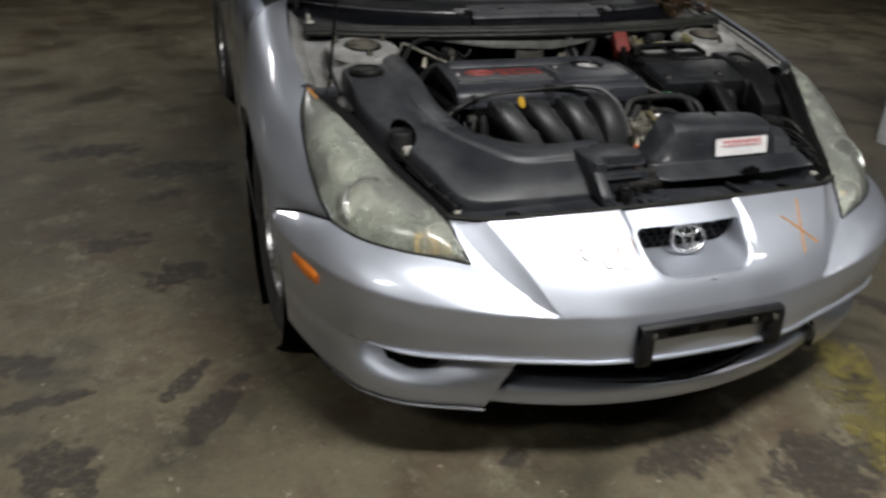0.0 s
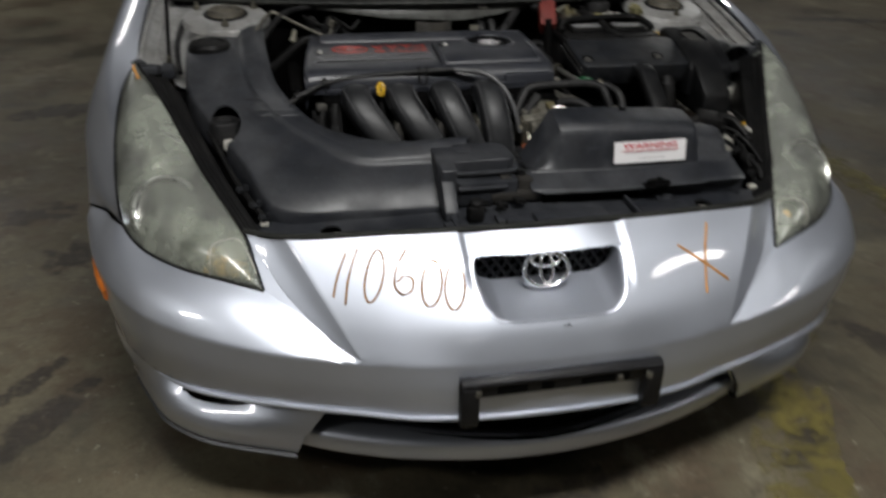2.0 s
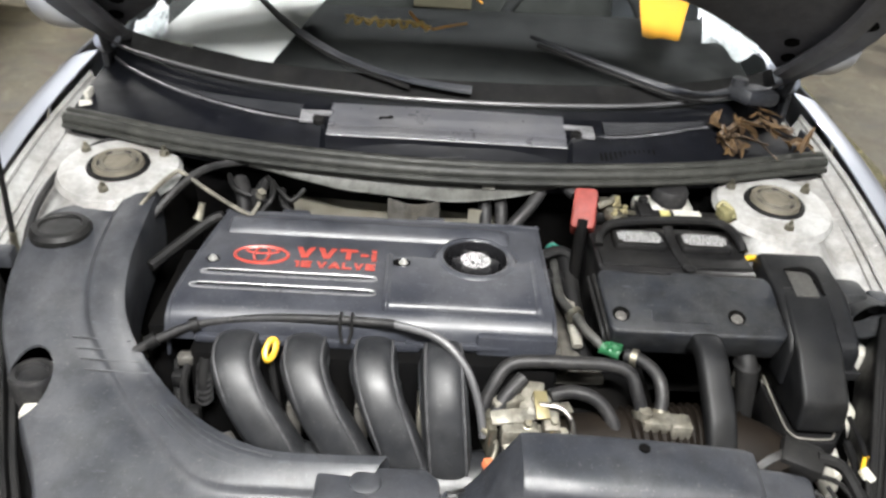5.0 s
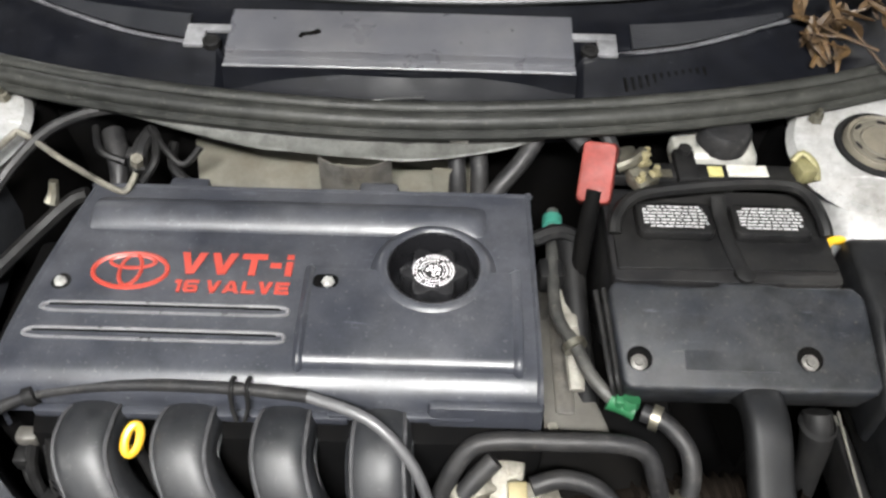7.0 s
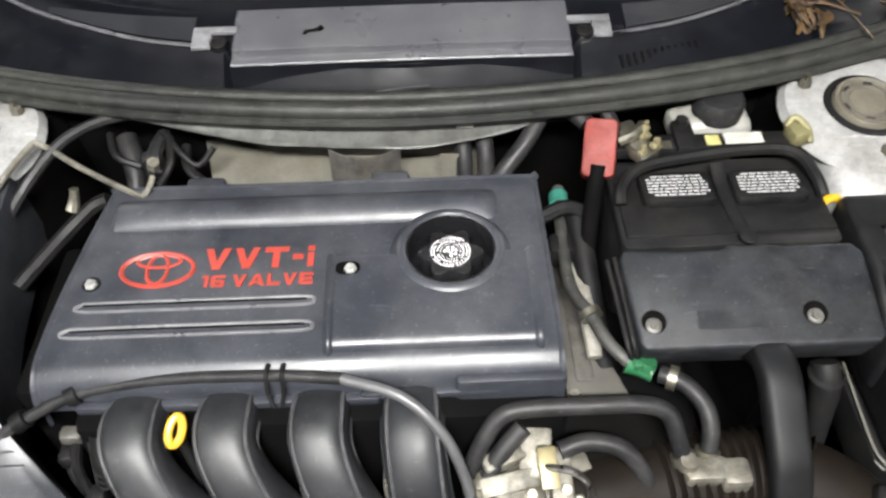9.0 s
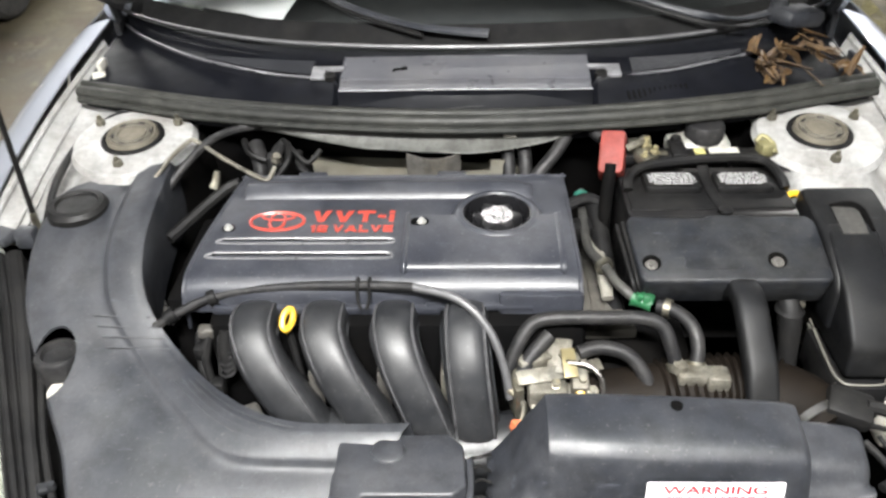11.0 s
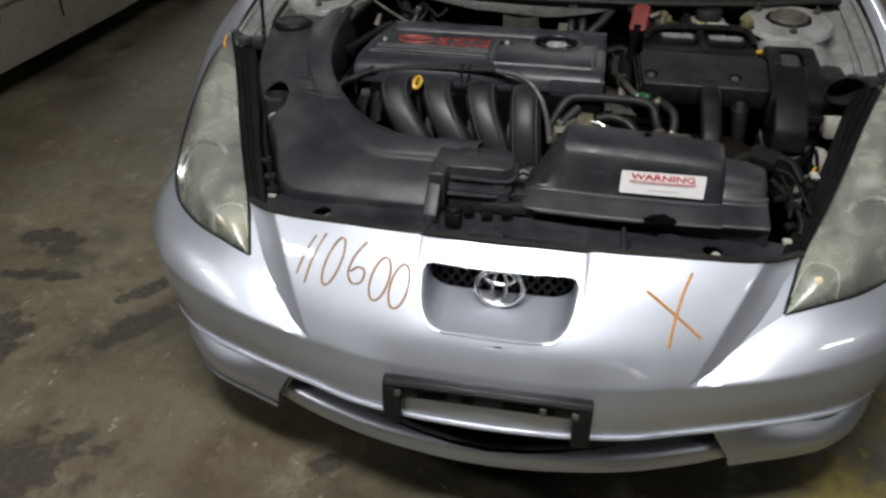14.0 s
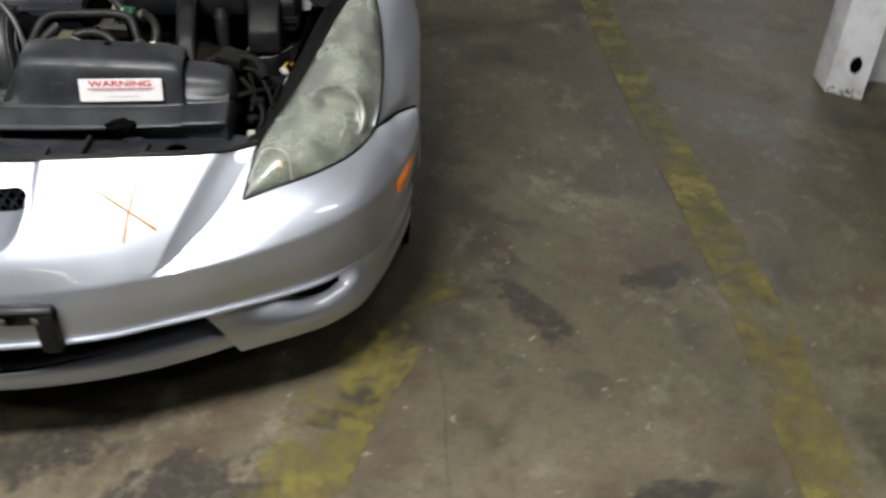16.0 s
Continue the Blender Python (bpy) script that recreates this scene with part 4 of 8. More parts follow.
def headlamp(s):
    def side(p):
        return (s * p[0], p[1], p[2])
    rows = []
    for f in (0, 0.25, 0.5, 0.75, 1):
        row = []
        for k, (a, b) in enumerate(zip(LAMP_INN, LAMP_OUT)):
            swell = 0.034 * math.sin(math.pi * f) * math.sin(math.pi * min(1, (k + 0.25) / 8.5)) ** 0.8
            row.append(side(Vector(a).lerp(Vector(b), f) + Vector((0.35, -0.6, 0.72)).normalized() * swell))
        rows.append(row)
    lens = sheet(rows, 4, 4, 0.002, flip=s > 0)
    lamp = part("headlamp", joined(tube([side(q) for q in LAMP_INN], 0.0035, 6, 4), tube([side(q) for q in LAMP_OUT], 0.0035, 6, 4)), RUBBER, car, "headlamp with yellowed hazy lens", angle=60)
    glass = part("lens", lens, HAZE, lamp, "yellowed hazy plastic lens", angle=60)
    glass.visible_shadow = False
    floor_rows = [[side(Vector(a).lerp(Vector(b), f) + Vector((-0.02, 0.05, -0.055)) * (0.25 + 0.75 * math.sin(math.pi * min(1, (k + 0.3) / 8.6)))) for k, (a, b) in enumerate(zip(LAMP_INN, LAMP_OUT))] for f in (0, 0.5, 1)]
    part("housing", sheet(floor_rows, 4, 3, 0.003), LAMP_BODY, lamp, "grey lamp housing")
    walls = joined(sheet([[side(q) for q in LAMP_INN], floor_rows[0]], 4, 2, 0.002), sheet([[side(q) for q in LAMP_OUT], floor_rows[2]], 4, 2, 0.002))
    part("housing_wall", walls, LAMP_BODY, lamp)
    bowl = [(0.0, -0.022), (0.016, -0.019), (0.031, -0.008), (0.039, 0.008), (0.041, 0.012), (0.037, 0.010), (0.028, -0.004), (0.014, -0.015), (0.0, -0.018)]
    for (x, y, z), k in (((0.690, 0.470, 0.742), 0.80), ((0.664, 0.360, 0.698), 1.15), ((0.650, 0.250, 0.648), 1.30)):
        where = aim((s * x, y, z), (s * 0.20, -0.75, 0.62))
        bowl_part = part("reflector", lathe(bowl, 28, where @ Matrix.Diagonal((k, k, k, 1))), LAMP_BOWL, lamp, "round silvered reflector")
        part("reflector_rim", lathe([(0.040 * k, 0.010 * k), (0.045 * k, 0.014 * k), (0.050 * k, 0.010 * k), (0.050 * k, 0.004 * k)], 28, where), LAMP_BODY, bowl_part, "grey ring round the reflector")
        part("bulb", lathe([(0, 0.016), (0.012, 0.012), (0.016, 0.0), (0.012, -0.012), (0, -0.016)], 16, where), CLEAR, lamp, "clear projector glass")
    def on_lens(k, f, out=0.0006):
        i = min(int(k), 7)
        a, b = Vector(LAMP_INN[i]).lerp(Vector(LAMP_INN[i + 1]), k - i), Vector(LAMP_OUT[i]).lerp(Vector(LAMP_OUT[i + 1]), k - i)
        swell = 0.034 * math.sin(math.pi * f) * math.sin(math.pi * min(1, (k + 0.25) / 8.5)) ** 0.8
        return side(a.lerp(b, f) + Vector((0.35, -0.6, 0.72)).normalized() * (swell + out))
    part("indicator_rim", tube([on_lens(k, f) for k, f in ((0.6, 0.04), (1.2, 0.05), (1.75, 0.08), (1.95, 0.14), (2.0, 0.30), (1.95, 0.44), (1.8, 0.54), (1.6, 0.70), (1.45, 0.86), (1.4, 0.98))], 0.0014, 6, 4), WHITE_PLASTIC, lamp, "pale moulded line round the indicator")
    part("indicator", sheet([[side(q) for q in ((0.522, 0.155, 0.622), (0.578, 0.160, 0.612))], [side(q) for q in ((0.506, 0.082, 0.586), (0.588, 0.118, 0.588))]], 6, 6, 0.004, straight=True), INDICATOR if s < 0 else LAMP_BOWL, lamp, "amber tinted indicator chamber" if s < 0 else "boxed-in indicator chamber")
    part("indicator_bulb", lathe([(0, 0.012), (0.007, 0.009), (0.009, 0), (0, -0.010)], 14, aim((s * 0.548, 0.135, 0.603), (0, -0.7, 0.6))), INDICATOR_GLASS, lamp, "pale amber indicator bulb")
    for k, f, w in ((3.2, 0.5, 0.05), (4.6, 0.45, 0.045), (5.8, 0.4, 0.03)):
        q = Vector(on_lens(k, f, -0.030))
        part("bright_trim", tube([q + Vector((s * -w * 0.5, -0.01, -0.004)), q + Vector((0, 0.004, 0.006)), q + Vector((s * w * 0.5, 0.012, -0.004))], 0.006, 8, 4, 0.5), LAMP_BOWL, lamp, "bright trim inside the lamp")
    if s < 0:
        part("paint_dab", tube([side(q) for q in ((0.705, 0.520, 0.8155), (0.714, 0.545, 0.826), (0.717, 0.565, 0.8305))], 0.003, 5, 3, 0.5), CRAYON, lamp, "dab of orange crayon")
    return lamp


for s in (-1, 1):
    headlamp(s)

# ---- wings, sides, cabin ----


def arch_cut(s, y, r=0.345):
    return lathe([(0, -0.24), (r, -0.24), (r, 0.24), (0, 0.24)], 40, Matrix.Translation((s * 0.80, y, 0.375)) @ pose(0, 0, 0, 0, 90, 0))


def wing_skin():
    top = [APEX, (0.716, 0.72, 0.862), (0.708, 0.86, 0.897), (0.692, 0.98, 0.928), (0.672, 1.10, 0.955)]
    round1 = [(0.741, 0.54, 0.792), (0.752, 0.70, 0.846), (0.752, 0.85, 0.882), (0.745, 0.98, 0.910), (0.732, 1.10, 0.932)]
    round2 = [(0.752, 0.44, 0.728), (0.795, 0.64, 0.800), (0.800, 0.84, 0.838), (0.795, 0.98, 0.858), (0.785, 1.10, 0.872)]
    wide = [(0.748, 0.345, 0.664), (0.842, 0.60, 0.700), (0.846, 0.84, 0.720), (0.838, 0.98, 0.735), (0.822, 1.10, 0.745)]
    waist = [(0.731, 0.262, 0.616), (0.846, 0.55, 0.640), (0.851, 0.84, 0.650), (0.841, 0.98, 0.66), (0.825, 1.10, 0.665)]
    seam = [(0.7805, 0.3525, 0.600), (0.847, 0.52, 0.592), (0.852, 0.84, 0.590), (0.841, 0.98, 0.59), (0.824, 1.10, 0.59)]
    low = [(0.832, 0.446, 0.578), (0.846, 0.50, 0.545), (0.852, 0.84, 0.52), (0.840, 0.98, 0.50), (0.822, 1.10, 0.50)]
    base = [(0.846, 0.428, 0.545), (0.845, 0.45, 0.42), (0.845, 0.84, 0.36), (0.825, 0.98, 0.30), (0.80, 1.10, 0.24)]
    return sheet([[slim(p) for p in row] for row in (top, round1, round2, wide, waist, seam, low, base)], 6, 5)


def fitted(bm, s, thick=0.003):
    bmesh.ops.recalc_face_normals(bm, faces=bm.faces[:])
    if sum(f.normal.x for f in bm.faces) < 0:
        bmesh.ops.reverse_faces(bm, faces=bm.faces[:])
    bm.normal_update()
    thicken(bm, thick)
    return flipped(bm) if s < 0 else bm


WHEEL_Y, REAR_Y = 0.79, 3.39
for s in (-1, 1):
    part("front_wing", cut_by(fitted(wing_skin(), s), arch_cut(s, WHEEL_Y)), SILVER, car, "silver front wing", angle=30)
    part("panel_gap", tube([(s * x, y, z) for x, y, z in map(slim, ((0.733, 0.266, 0.6165), (0.764, 0.314, 0.6095), (0.799, 0.380, 0.5965), (0.835, 0.449, 0.579)))], 0.0022, 6, 5), DARK, car)
    door = sheet([[slim(p) for p in row] for row in [[(0.732, 1.105, 0.932), (0.715, 1.7, 0.955), (0.670, 2.35, 0.965)], [(0.785, 1.105, 0.872), (0.758, 1.7, 0.90), (0.705, 2.35, 0.905)], [(0.825, 1.105, 0.655), (0.785, 1.7, 0.655), (0.722, 2.35, 0.66)], [(0.822, 1.105, 0.45), (0.780, 1.7, 0.45), (0.718, 2.35, 0.45)], [(0.80, 1.105, 0.24), (0.76, 1.7, 0.24), (0.70, 2.35, 0.24)]]], 6, 4)
    part("door", fitted(door, s), SILVER, car, "silver coupe door")
    rear = sheet([[(0.670, 2.355, 0.965), (0.635, 3.0, 0.99), (0.59, 3.7, 1.0), (0.52, 4.10, 0.98)], [(0.705, 2.355, 0.905), (0.67, 3.0, 0.93), (0.62, 3.7, 0.93), (0.56, 4.14, 0.90)], [(0.722, 2.355, 0.66), (0.685, 3.0, 0.68), (0.64, 3.7, 0.68), (0.58, 4.18, 0.68)], [(0.718, 2.355, 0.45), (0.68, 3.0, 0.45), (0.635, 3.7, 0.45), (0.58, 4.18, 0.48)], [(0.70, 2.355, 0.24), (0.66, 3.0, 0.26), (0.61, 3.7, 0.30), (0.55, 4.14, 0.34)]], 6, 4)
    part("rear_wing", cut_by(fitted(rear, s), arch_cut(s, REAR_Y, 0.34)), SILVER, car, "silver rear wing")
    glass_rows = [[(0.715, 1.20, 0.962), (0.712, 1.7, 0.975), (0.665, 2.5, 0.985), (0.64, 3.0, 1.0)], [(0.60, 1.82, 1.255), (0.60, 2.05, 1.275), (0.60, 2.5, 1.265), (0.59, 2.9, 1.16)]]
    pane = part("side_window", fitted(sheet(glass_rows, 6, 4), s, 0.004), GLASS, car, "side window glass")
    pane.visible_shadow = False
    m = Matrix.Translation((s * 0.82, 1.36, 0.975)) @ pose(0, 0, 0, 0, 0, s * -18)
    shell = lathe([(0, -0.055), (0.045, -0.048), (0.075, -0.022), (0.083, 0.012), (0.078, 0.04), (0.0, 0.045)], 28, m @ pose(0, 0, 0, -90, 0, 0) @ Matrix.Diagonal((1.15, 0.80, 1, 1)))
    mirror = part("door_mirror", shell, SILVER, car, "silver door mirror shell")
    part("mirror_foot", tube([(s * 0.72, 1.36, 0.935), (s * 0.755, 1.36, 0.945), (s * 0.80, 1.36, 0.96)], [0.035, 0.025, 0.03], 10, 4), PLASTIC, mirror)
    part("pillar", tube([(s * 0.655, 1.10, 0.965), (s * 0.64, 1.35, 1.075), (s * 0.60, 1.75, 1.235), (s * 0.58, 2.1, 1.285), (s * 0.585, 2.6, 1.25), (s * 0.60, 3.25, 1.04)], 0.028, 10, 5), SILVER, car, "silver roof pillar")
part("roof", sheet([[(-0.58, 1.80, 1.262), (0, 1.72, 1.295), (0.58, 1.80, 1.262)], [(-0.58, 2.15, 1.288), (0, 2.12, 1.318), (0.58, 2.15, 1.288)], [(-0.58, 2.62, 1.25), (0, 2.62, 1.285), (0.58, 2.62, 1.25)]], 6, 5, 0.004), SILVER, car, "silver roof panel")
rear_glass = part("rear_window", sheet([[(-0.58, 2.62, 1.25), (0, 2.62, 1.285), (0.58, 2.62, 1.25)], [(-0.58, 3.45, 1.02), (0, 3.60, 1.05), (0.58, 3.45, 1.02)]], 6, 5, 0.004), GLASS, car, "rear window glass")
rear_glass.visible_shadow = False
part("tailgate", sheet([[(-0.58, 3.44, 1.02), (0, 3.58, 1.05), (0.58, 3.44, 1.02)], [(-0.52, 4.08, 1.0), (0, 4.16, 1.04), (0.52, 4.08, 1.0)], [(-0.56, 4.13, 0.80), (0, 4.25, 0.82), (0.56, 4.13, 0.80)]], 6, 5, 0.004), SILVER, car, "silver tailgate")
part("rear_bumper", sheet([[(-0.56, 4.12, 0.82), (0, 4.25, 0.83), (0.56, 4.12, 0.82)], [(-0.58, 4.18, 0.58), (0, 4.33, 0.58), (0.58, 4.18, 0.58)], [(-0.55, 4.13, 0.32), (0, 4.27, 0.31), (0.55, 4.13, 0.32)]], 6, 5, 0.004), SILVER, car, "silver rear bumper")
part("floor_pan", box(0, 2.6, 0.27, 1.28, 2.9, 0.03, 0.01), DARK, car, "black underside")


def wheel(parent, x, y, r, s, spokes=5, ground=0.0):
    tyre = lathe([(r * 0.64, -0.09), (r * 0.74, -0.102), (r * 0.93, -0.100), (r * 0.985, -0.085), (r, -0.05), (r, 0.05), (r * 0.985, 0.085), (r * 0.93, 0.100), (r * 0.74, 0.102), (r * 0.64, 0.09), (r * 0.64, -0.09)], 48)
    m = Matrix.Translation((x, y, ground + r + 0.001)) @ pose(0, 0, 0, 0, 90 * s, 0)
    bmesh.ops.transform(tyre, matrix=m, verts=tyre.verts[:])
    w = part("wheel", tyre, TYRE, parent, "black tyre on an alloy rim")
    rim = [lathe([(r * 0.64, -0.09), (r * 0.60, -0.08), (r * 0.59, 0.05), (r * 0.63, 0.085), (r * 0.655, 0.088), (r * 0.655, 0.08)], 48), lathe([(0, 0.062), (r * 0.10, 0.062), (r * 0.16, 0.05), (r * 0.17, 0.02), (0, 0.015)], 24)]
    for k in range(spokes):
        a = radians(90 + k * 360 / spokes)
        for off in (-0.10, 0.10):
            p0, p1 = Vector((math.cos(a), math.sin(a), 0)), Vector((math.cos(a + off), math.sin(a + off), 0))
            rim.append(tube([p0 * r * 0.10 + Vector((0, 0, 0.045)), p1 * r * 0.35 + Vector((0, 0, 0.055)), p1 * r * 0.61 + Vector((0, 0, 0.062))], [0.026, 0.017, 0.021], 8, 3))
    rim = joined(*rim)
    bmesh.ops.transform(rim, matrix=m, verts=rim.verts[:])
    part("rim", rim, ALLOY, w, "silver spoked alloy rim")
    disc = lathe([(0, -0.02), (r * 0.45, -0.02), (r * 0.45, -0.005), (0, -0.005)], 32, m)
    part("brake_disc", disc, SHIELD, w)
    return w


for s in (-1, 1):
    wheel(car, s * 0.700, WHEEL_Y, 0.31, s, 5, GROUND)
    wheel(car, s * 0.575, REAR_Y, 0.31, s, 5, GROUND)
    liner = lathe([(0.335, -0.075), (0.335, 0.075)], 40, Matrix.Translation((s * 0.74, WHEEL_Y, 0.375)) @ pose(0, 0, 0, 0, 90, 0))
    liner.normal_update()
    thicken(liner, 0.004)
    part("wheel_liner", liner, DARK, car, "black plastic wheel arch liner")

# ---- bonnet, raised on its hinges ----
HINGE, OPEN = Vector((0, 1.075, 0.972)), 60.0
UP = Matrix.Translation(HINGE) @ pose(0, 0, 0, -OPEN) @ Matrix.Translation(-HINGE)


def raised(bm):
    bmesh.ops.transform(bm, matrix=UP, verts=bm.verts[:])
    return bm


def bonnet_rows(dz):
    back = [(0, 0.775, 0.938), (0.20, 0.795, 0.938), (0.38, 0.850, 0.942), (0.52, 0.935, 0.950), (0.60, 1.01, 0.958), (0.640, 1.068, 0.968)]
    mid = [(0, 0.55, 0.905), (0.18, 0.55, 0.905), (0.38, 0.58, 0.898), (0.52, 0.66, 0.885), (0.62, 0.74, 0.872), (0.695, 0.86, 0.895)]
    fore = [(0, 0.30, 0.818), (0.18, 0.30, 0.815), (0.34, 0.32, 0.806), (0.48, 0.36, 0.79), (0.57, 0.40, 0.775), (0.645, 0.46, 0.785)]
    nose = [(0, 0.055, 0.688), (0.15, 0.066, 0.683), (0.28, 0.078, 0.679), (0.40, 0.10, 0.672), (0.47, 0.125, 0.668), (0.515, 0.155, 0.664)]
    return [[(x, y, z + dz) for x, y, z in r] for r in (back, mid, fore, nose)]


skin = mirrored(sheet(bonnet_rows(0.012), 5, 6))
skin.normal_update()
thicken(skin, 0.002)
bonnet = part("bonnet", raised(skin), SILVER, car, "silver bonnet held open by a thin rod", angle=60)
liner = mirrored(sheet([[(x * 0.985, y * 0.985 + 0.008, z - 0.004) for x, y, z in r] for r in bonnet_rows(0.0)], 5, 6))
liner.normal_update()
thicken(liner, 0.003)
BONNET_IN = surface("bonnet_underside", (0.085, 0.087, 0.10), 0.5, 0.2, 0.12, 5, 300, 0.04, (0.05, 0.045, 0.04), 0.5, 6, grime=0.4)
under = part("bonnet_inner_panel", raised(liner), BONNET_IN, bonnet, "dull dark grey inner panel", angle=60)
ribs = []
for s in (-1, 1):
    ribs.append(tube([(s * 0.60, 1.00, 0.940), (s * 0.62, 0.80, 0.868), (s * 0.57, 0.48, 0.775), (s * 0.46, 0.20, 0.680)], 0.022, 8, 5, 0.5, wide=(1, 0, 0)))
    ribs.append(tube([(s * 0.05, 0.80, 0.926), (s * 0.25, 0.60, 0.888), (s * 0.40, 0.35, 0.797)], 0.020, 8, 5, 0.5, wide=(1, 0, 0)))
part("rib", raised(joined(*ribs)), BONNET_IN, bonnet, "pressed stiffening ribs")
for s in (-1, 1):
    for hx, hy, hz in ((0.585, 0.950, 0.9385), (0.565, 0.895, 0.921), (0.64, 0.80, 0.872)):
        part("panel_hole", raised(lathe([(0, 0), (0.011, 0.0), (0.011, -0.004), (0, -0.004)], 14, Matrix.Translation((s * hx, hy, hz - 0.0045)) @ Matrix.Diagonal((1.2, 0.8, 1, 1)))), DARK, bonnet)
    hinge = joined(tube([(s * 0.645, 1.085, 0.945), (s * 0.648, 1.075, 0.975), (s * 0.642, 1.055, 1.005), (s * 0.635, 1.035, 1.04)], 0.010, 6, 4, 0.5, wide=(1, 0, 0)), box(s * 0.648, 1.085, 0.935, 0.012, 0.05, 0.05, 0.003))
    part("bonnet_hinge", hinge, PLASTIC, bonnet, "bent steel bonnet hinge")
ROD0 = Vector((-0.655, 0.630, 0.800))
ROD1 = UP @ Vector((-0.60, 0.42, 0.765))
rod = part("prop_rod", tube([ROD0, ROD0.lerp(ROD1, 0.5), ROD1], 0.0042, 8, 4), RUBBER, bonnet, "thin black prop rod")
part("rod_grip", tube([ROD0 + Vector((0.005, 0, -0.05)), ROD0, ROD0.lerp(ROD1, 0.05)], 0.0055, 8, 3), STEEL, rod)

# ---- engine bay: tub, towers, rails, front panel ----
tub = part("bay_tub", joined(box(0, 0.50, 0.36, 1.30, 0.80, 0.02, 0.0), sheet([[(-0.58, 0.865, 0.89), (0, 0.795, 0.90), (0.58, 0.865, 0.89)], [(-0.58, 0.91, 0.37), (0, 0.90, 0.37), (0.58, 0.91, 0.37)]], 4, 3, 0.006), box(0, 0.13, 0.48, 0.9, 0.02, 0.26, 0.0)), DARK, car, "grimy engine bay walls, near-black in place of shade")
for s in (-1, 1):
    apron = sheet([[(s * 0.690, 0.60, 0.790), (s * 0.690, 0.75, 0.835), (s * 0.675, 0.90, 0.880), (s * 0.655, 0.985, 0.905)],
                   [(s * 0.655, 0.60, 0.786), (s * 0.650, 0.75, 0.830), (s * 0.635, 0.88, 0.872), (s * 0.62, 0.96, 0.90)],
                   [(s * 0.638, 0.60, 0.770), (s * 0.628, 0.70, 0.815), (s * 0.615, 0.83, 0.862), (s * 0.600, 0.90, 0.885)],
                   [(s * 0.590, 0.58, 0.755), (s * 0.575, 0.655, 0.852), (s * 0.565, 0.83, 0.882), (s * 0.55, 0.88, 0.89)],
                   [(s * 0.500, 0.58, 0.750), (s * 0.490, 0.655, 0.850), (s * 0.470, 0.83, 0.880), (s * 0.46, 0.87, 0.89)],
                   [(s * 0.482, 0.585, 0.720), (s * 0.472, 0.66, 0.825), (s * 0.455, 0.82, 0.858), (s * 0.45, 0.865, 0.87)]], 6, 4, 0.003)
    # near-black replaces the tower paint here to give its inner side shade
    part("tower_wall", sheet([[(s * 0.484, 0.588, 0.722), (s * 0.474, 0.662, 0.828), (s * 0.457, 0.82, 0.86), (s * 0.452, 0.863, 0.872)], [(s * 0.470, 0.60, 0.640), (s * 0.458, 0.67, 0.760), (s * 0.445, 0.80, 0.80), (s * 0.445, 0.855, 0.82)], [(s * 0.465, 0.60, 0.42), (s * 0.45, 0.67, 0.42), (s * 0.435, 0.80, 0.42), (s * 0.435, 0.85, 0.42)]], 6, 4, 0.003), DARK, car, "inner wall of the strut tower, near-black for shade")
    part("strut_tower", apron, BAY_PAINT, car, "pale grey painted strut tower and apron", angle=50)
    cap_m = aim((s * 0.534, 0.763, 0.878), (0, -0.12, 1))
    tower = part("tower_top", lathe([(0.098, -0.010), (0.092, 0.001), (0.075, 0.005), (0.056, 0.0065), (0.050, 0.006), (0.048, 0.002), (0.0, 0.002)], 36, cap_m), BAY_PAINT, car, "round painted strut tower top")
    part("strut_cap", lathe([(0.0405, 0.002), (0.040, 0.011), (0.038, 0.014), (0.035, 0.0115), (0.0, 0.0125)], 32, cap_m), surface("dusty_cap", (0.0629, 0.0555, 0.0407), 0.75, 0, 0.25, 30, 300, 0.2), tower, "dusty round rubber strut cap")
    for k in range(6):
        a = radians(60 * k + 15)
        part("cap_slot", box(*(cap_m @ Vector((0.029 * math.cos(a), 0.029 * math.sin(a), 0.0125))), 0.010, 0.0035, 0.0016, 0.0, (-6, 0, 60 * k + 105)), RUBBER, tower)
    part("cap_dish", lathe([(0.0335, 0.0122), (0.0325, 0.0150), (0.0310, 0.0122), (0.0235, 0.0122), (0.0225, 0.0142), (0.0212, 0.0122)], 32, cap_m), surface("cap_ridge", (0.050, 0.045, 0.034), 0.7, 0, 0.25, 30), tower)
    part("cap_ring", lathe([(0.0395, 0.004), (0.043, 0.0095), (0.0475, 0.008), (0.049, 0.004)], 32, cap_m), RUBBER, tower, "black rubber ring")
    for a in (30, 150, 270):
        q = cap_m @ Vector((0.073 * math.cos(radians(a)), 0.073 * math.sin(radians(a)), 0.006))
        part("tower_nut", lathe([(0, 0.016), (0.0035, 0.016), (0.004, 0.009), (0.0075, 0.008), (0.0085, 0.0), (0, -0.002)], 6, aim(q, (0, -0.12, 1))), STEEL, tower)
    inner = sheet([[(s * 0.602, 0.58, 0.770), (s * 0.575, 0.46, 0.72), (s * 0.545, 0.33, 0.665), (s * 0.50, 0.19, 0.625)], [(s * 0.60, 0.58, 0.42), (s * 0.575, 0.46, 0.42), (s * 0.545, 0.33, 0.42), (s * 0.50, 0.19, 0.42)]], 4, 3, 0.003)
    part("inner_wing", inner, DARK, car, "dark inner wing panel")
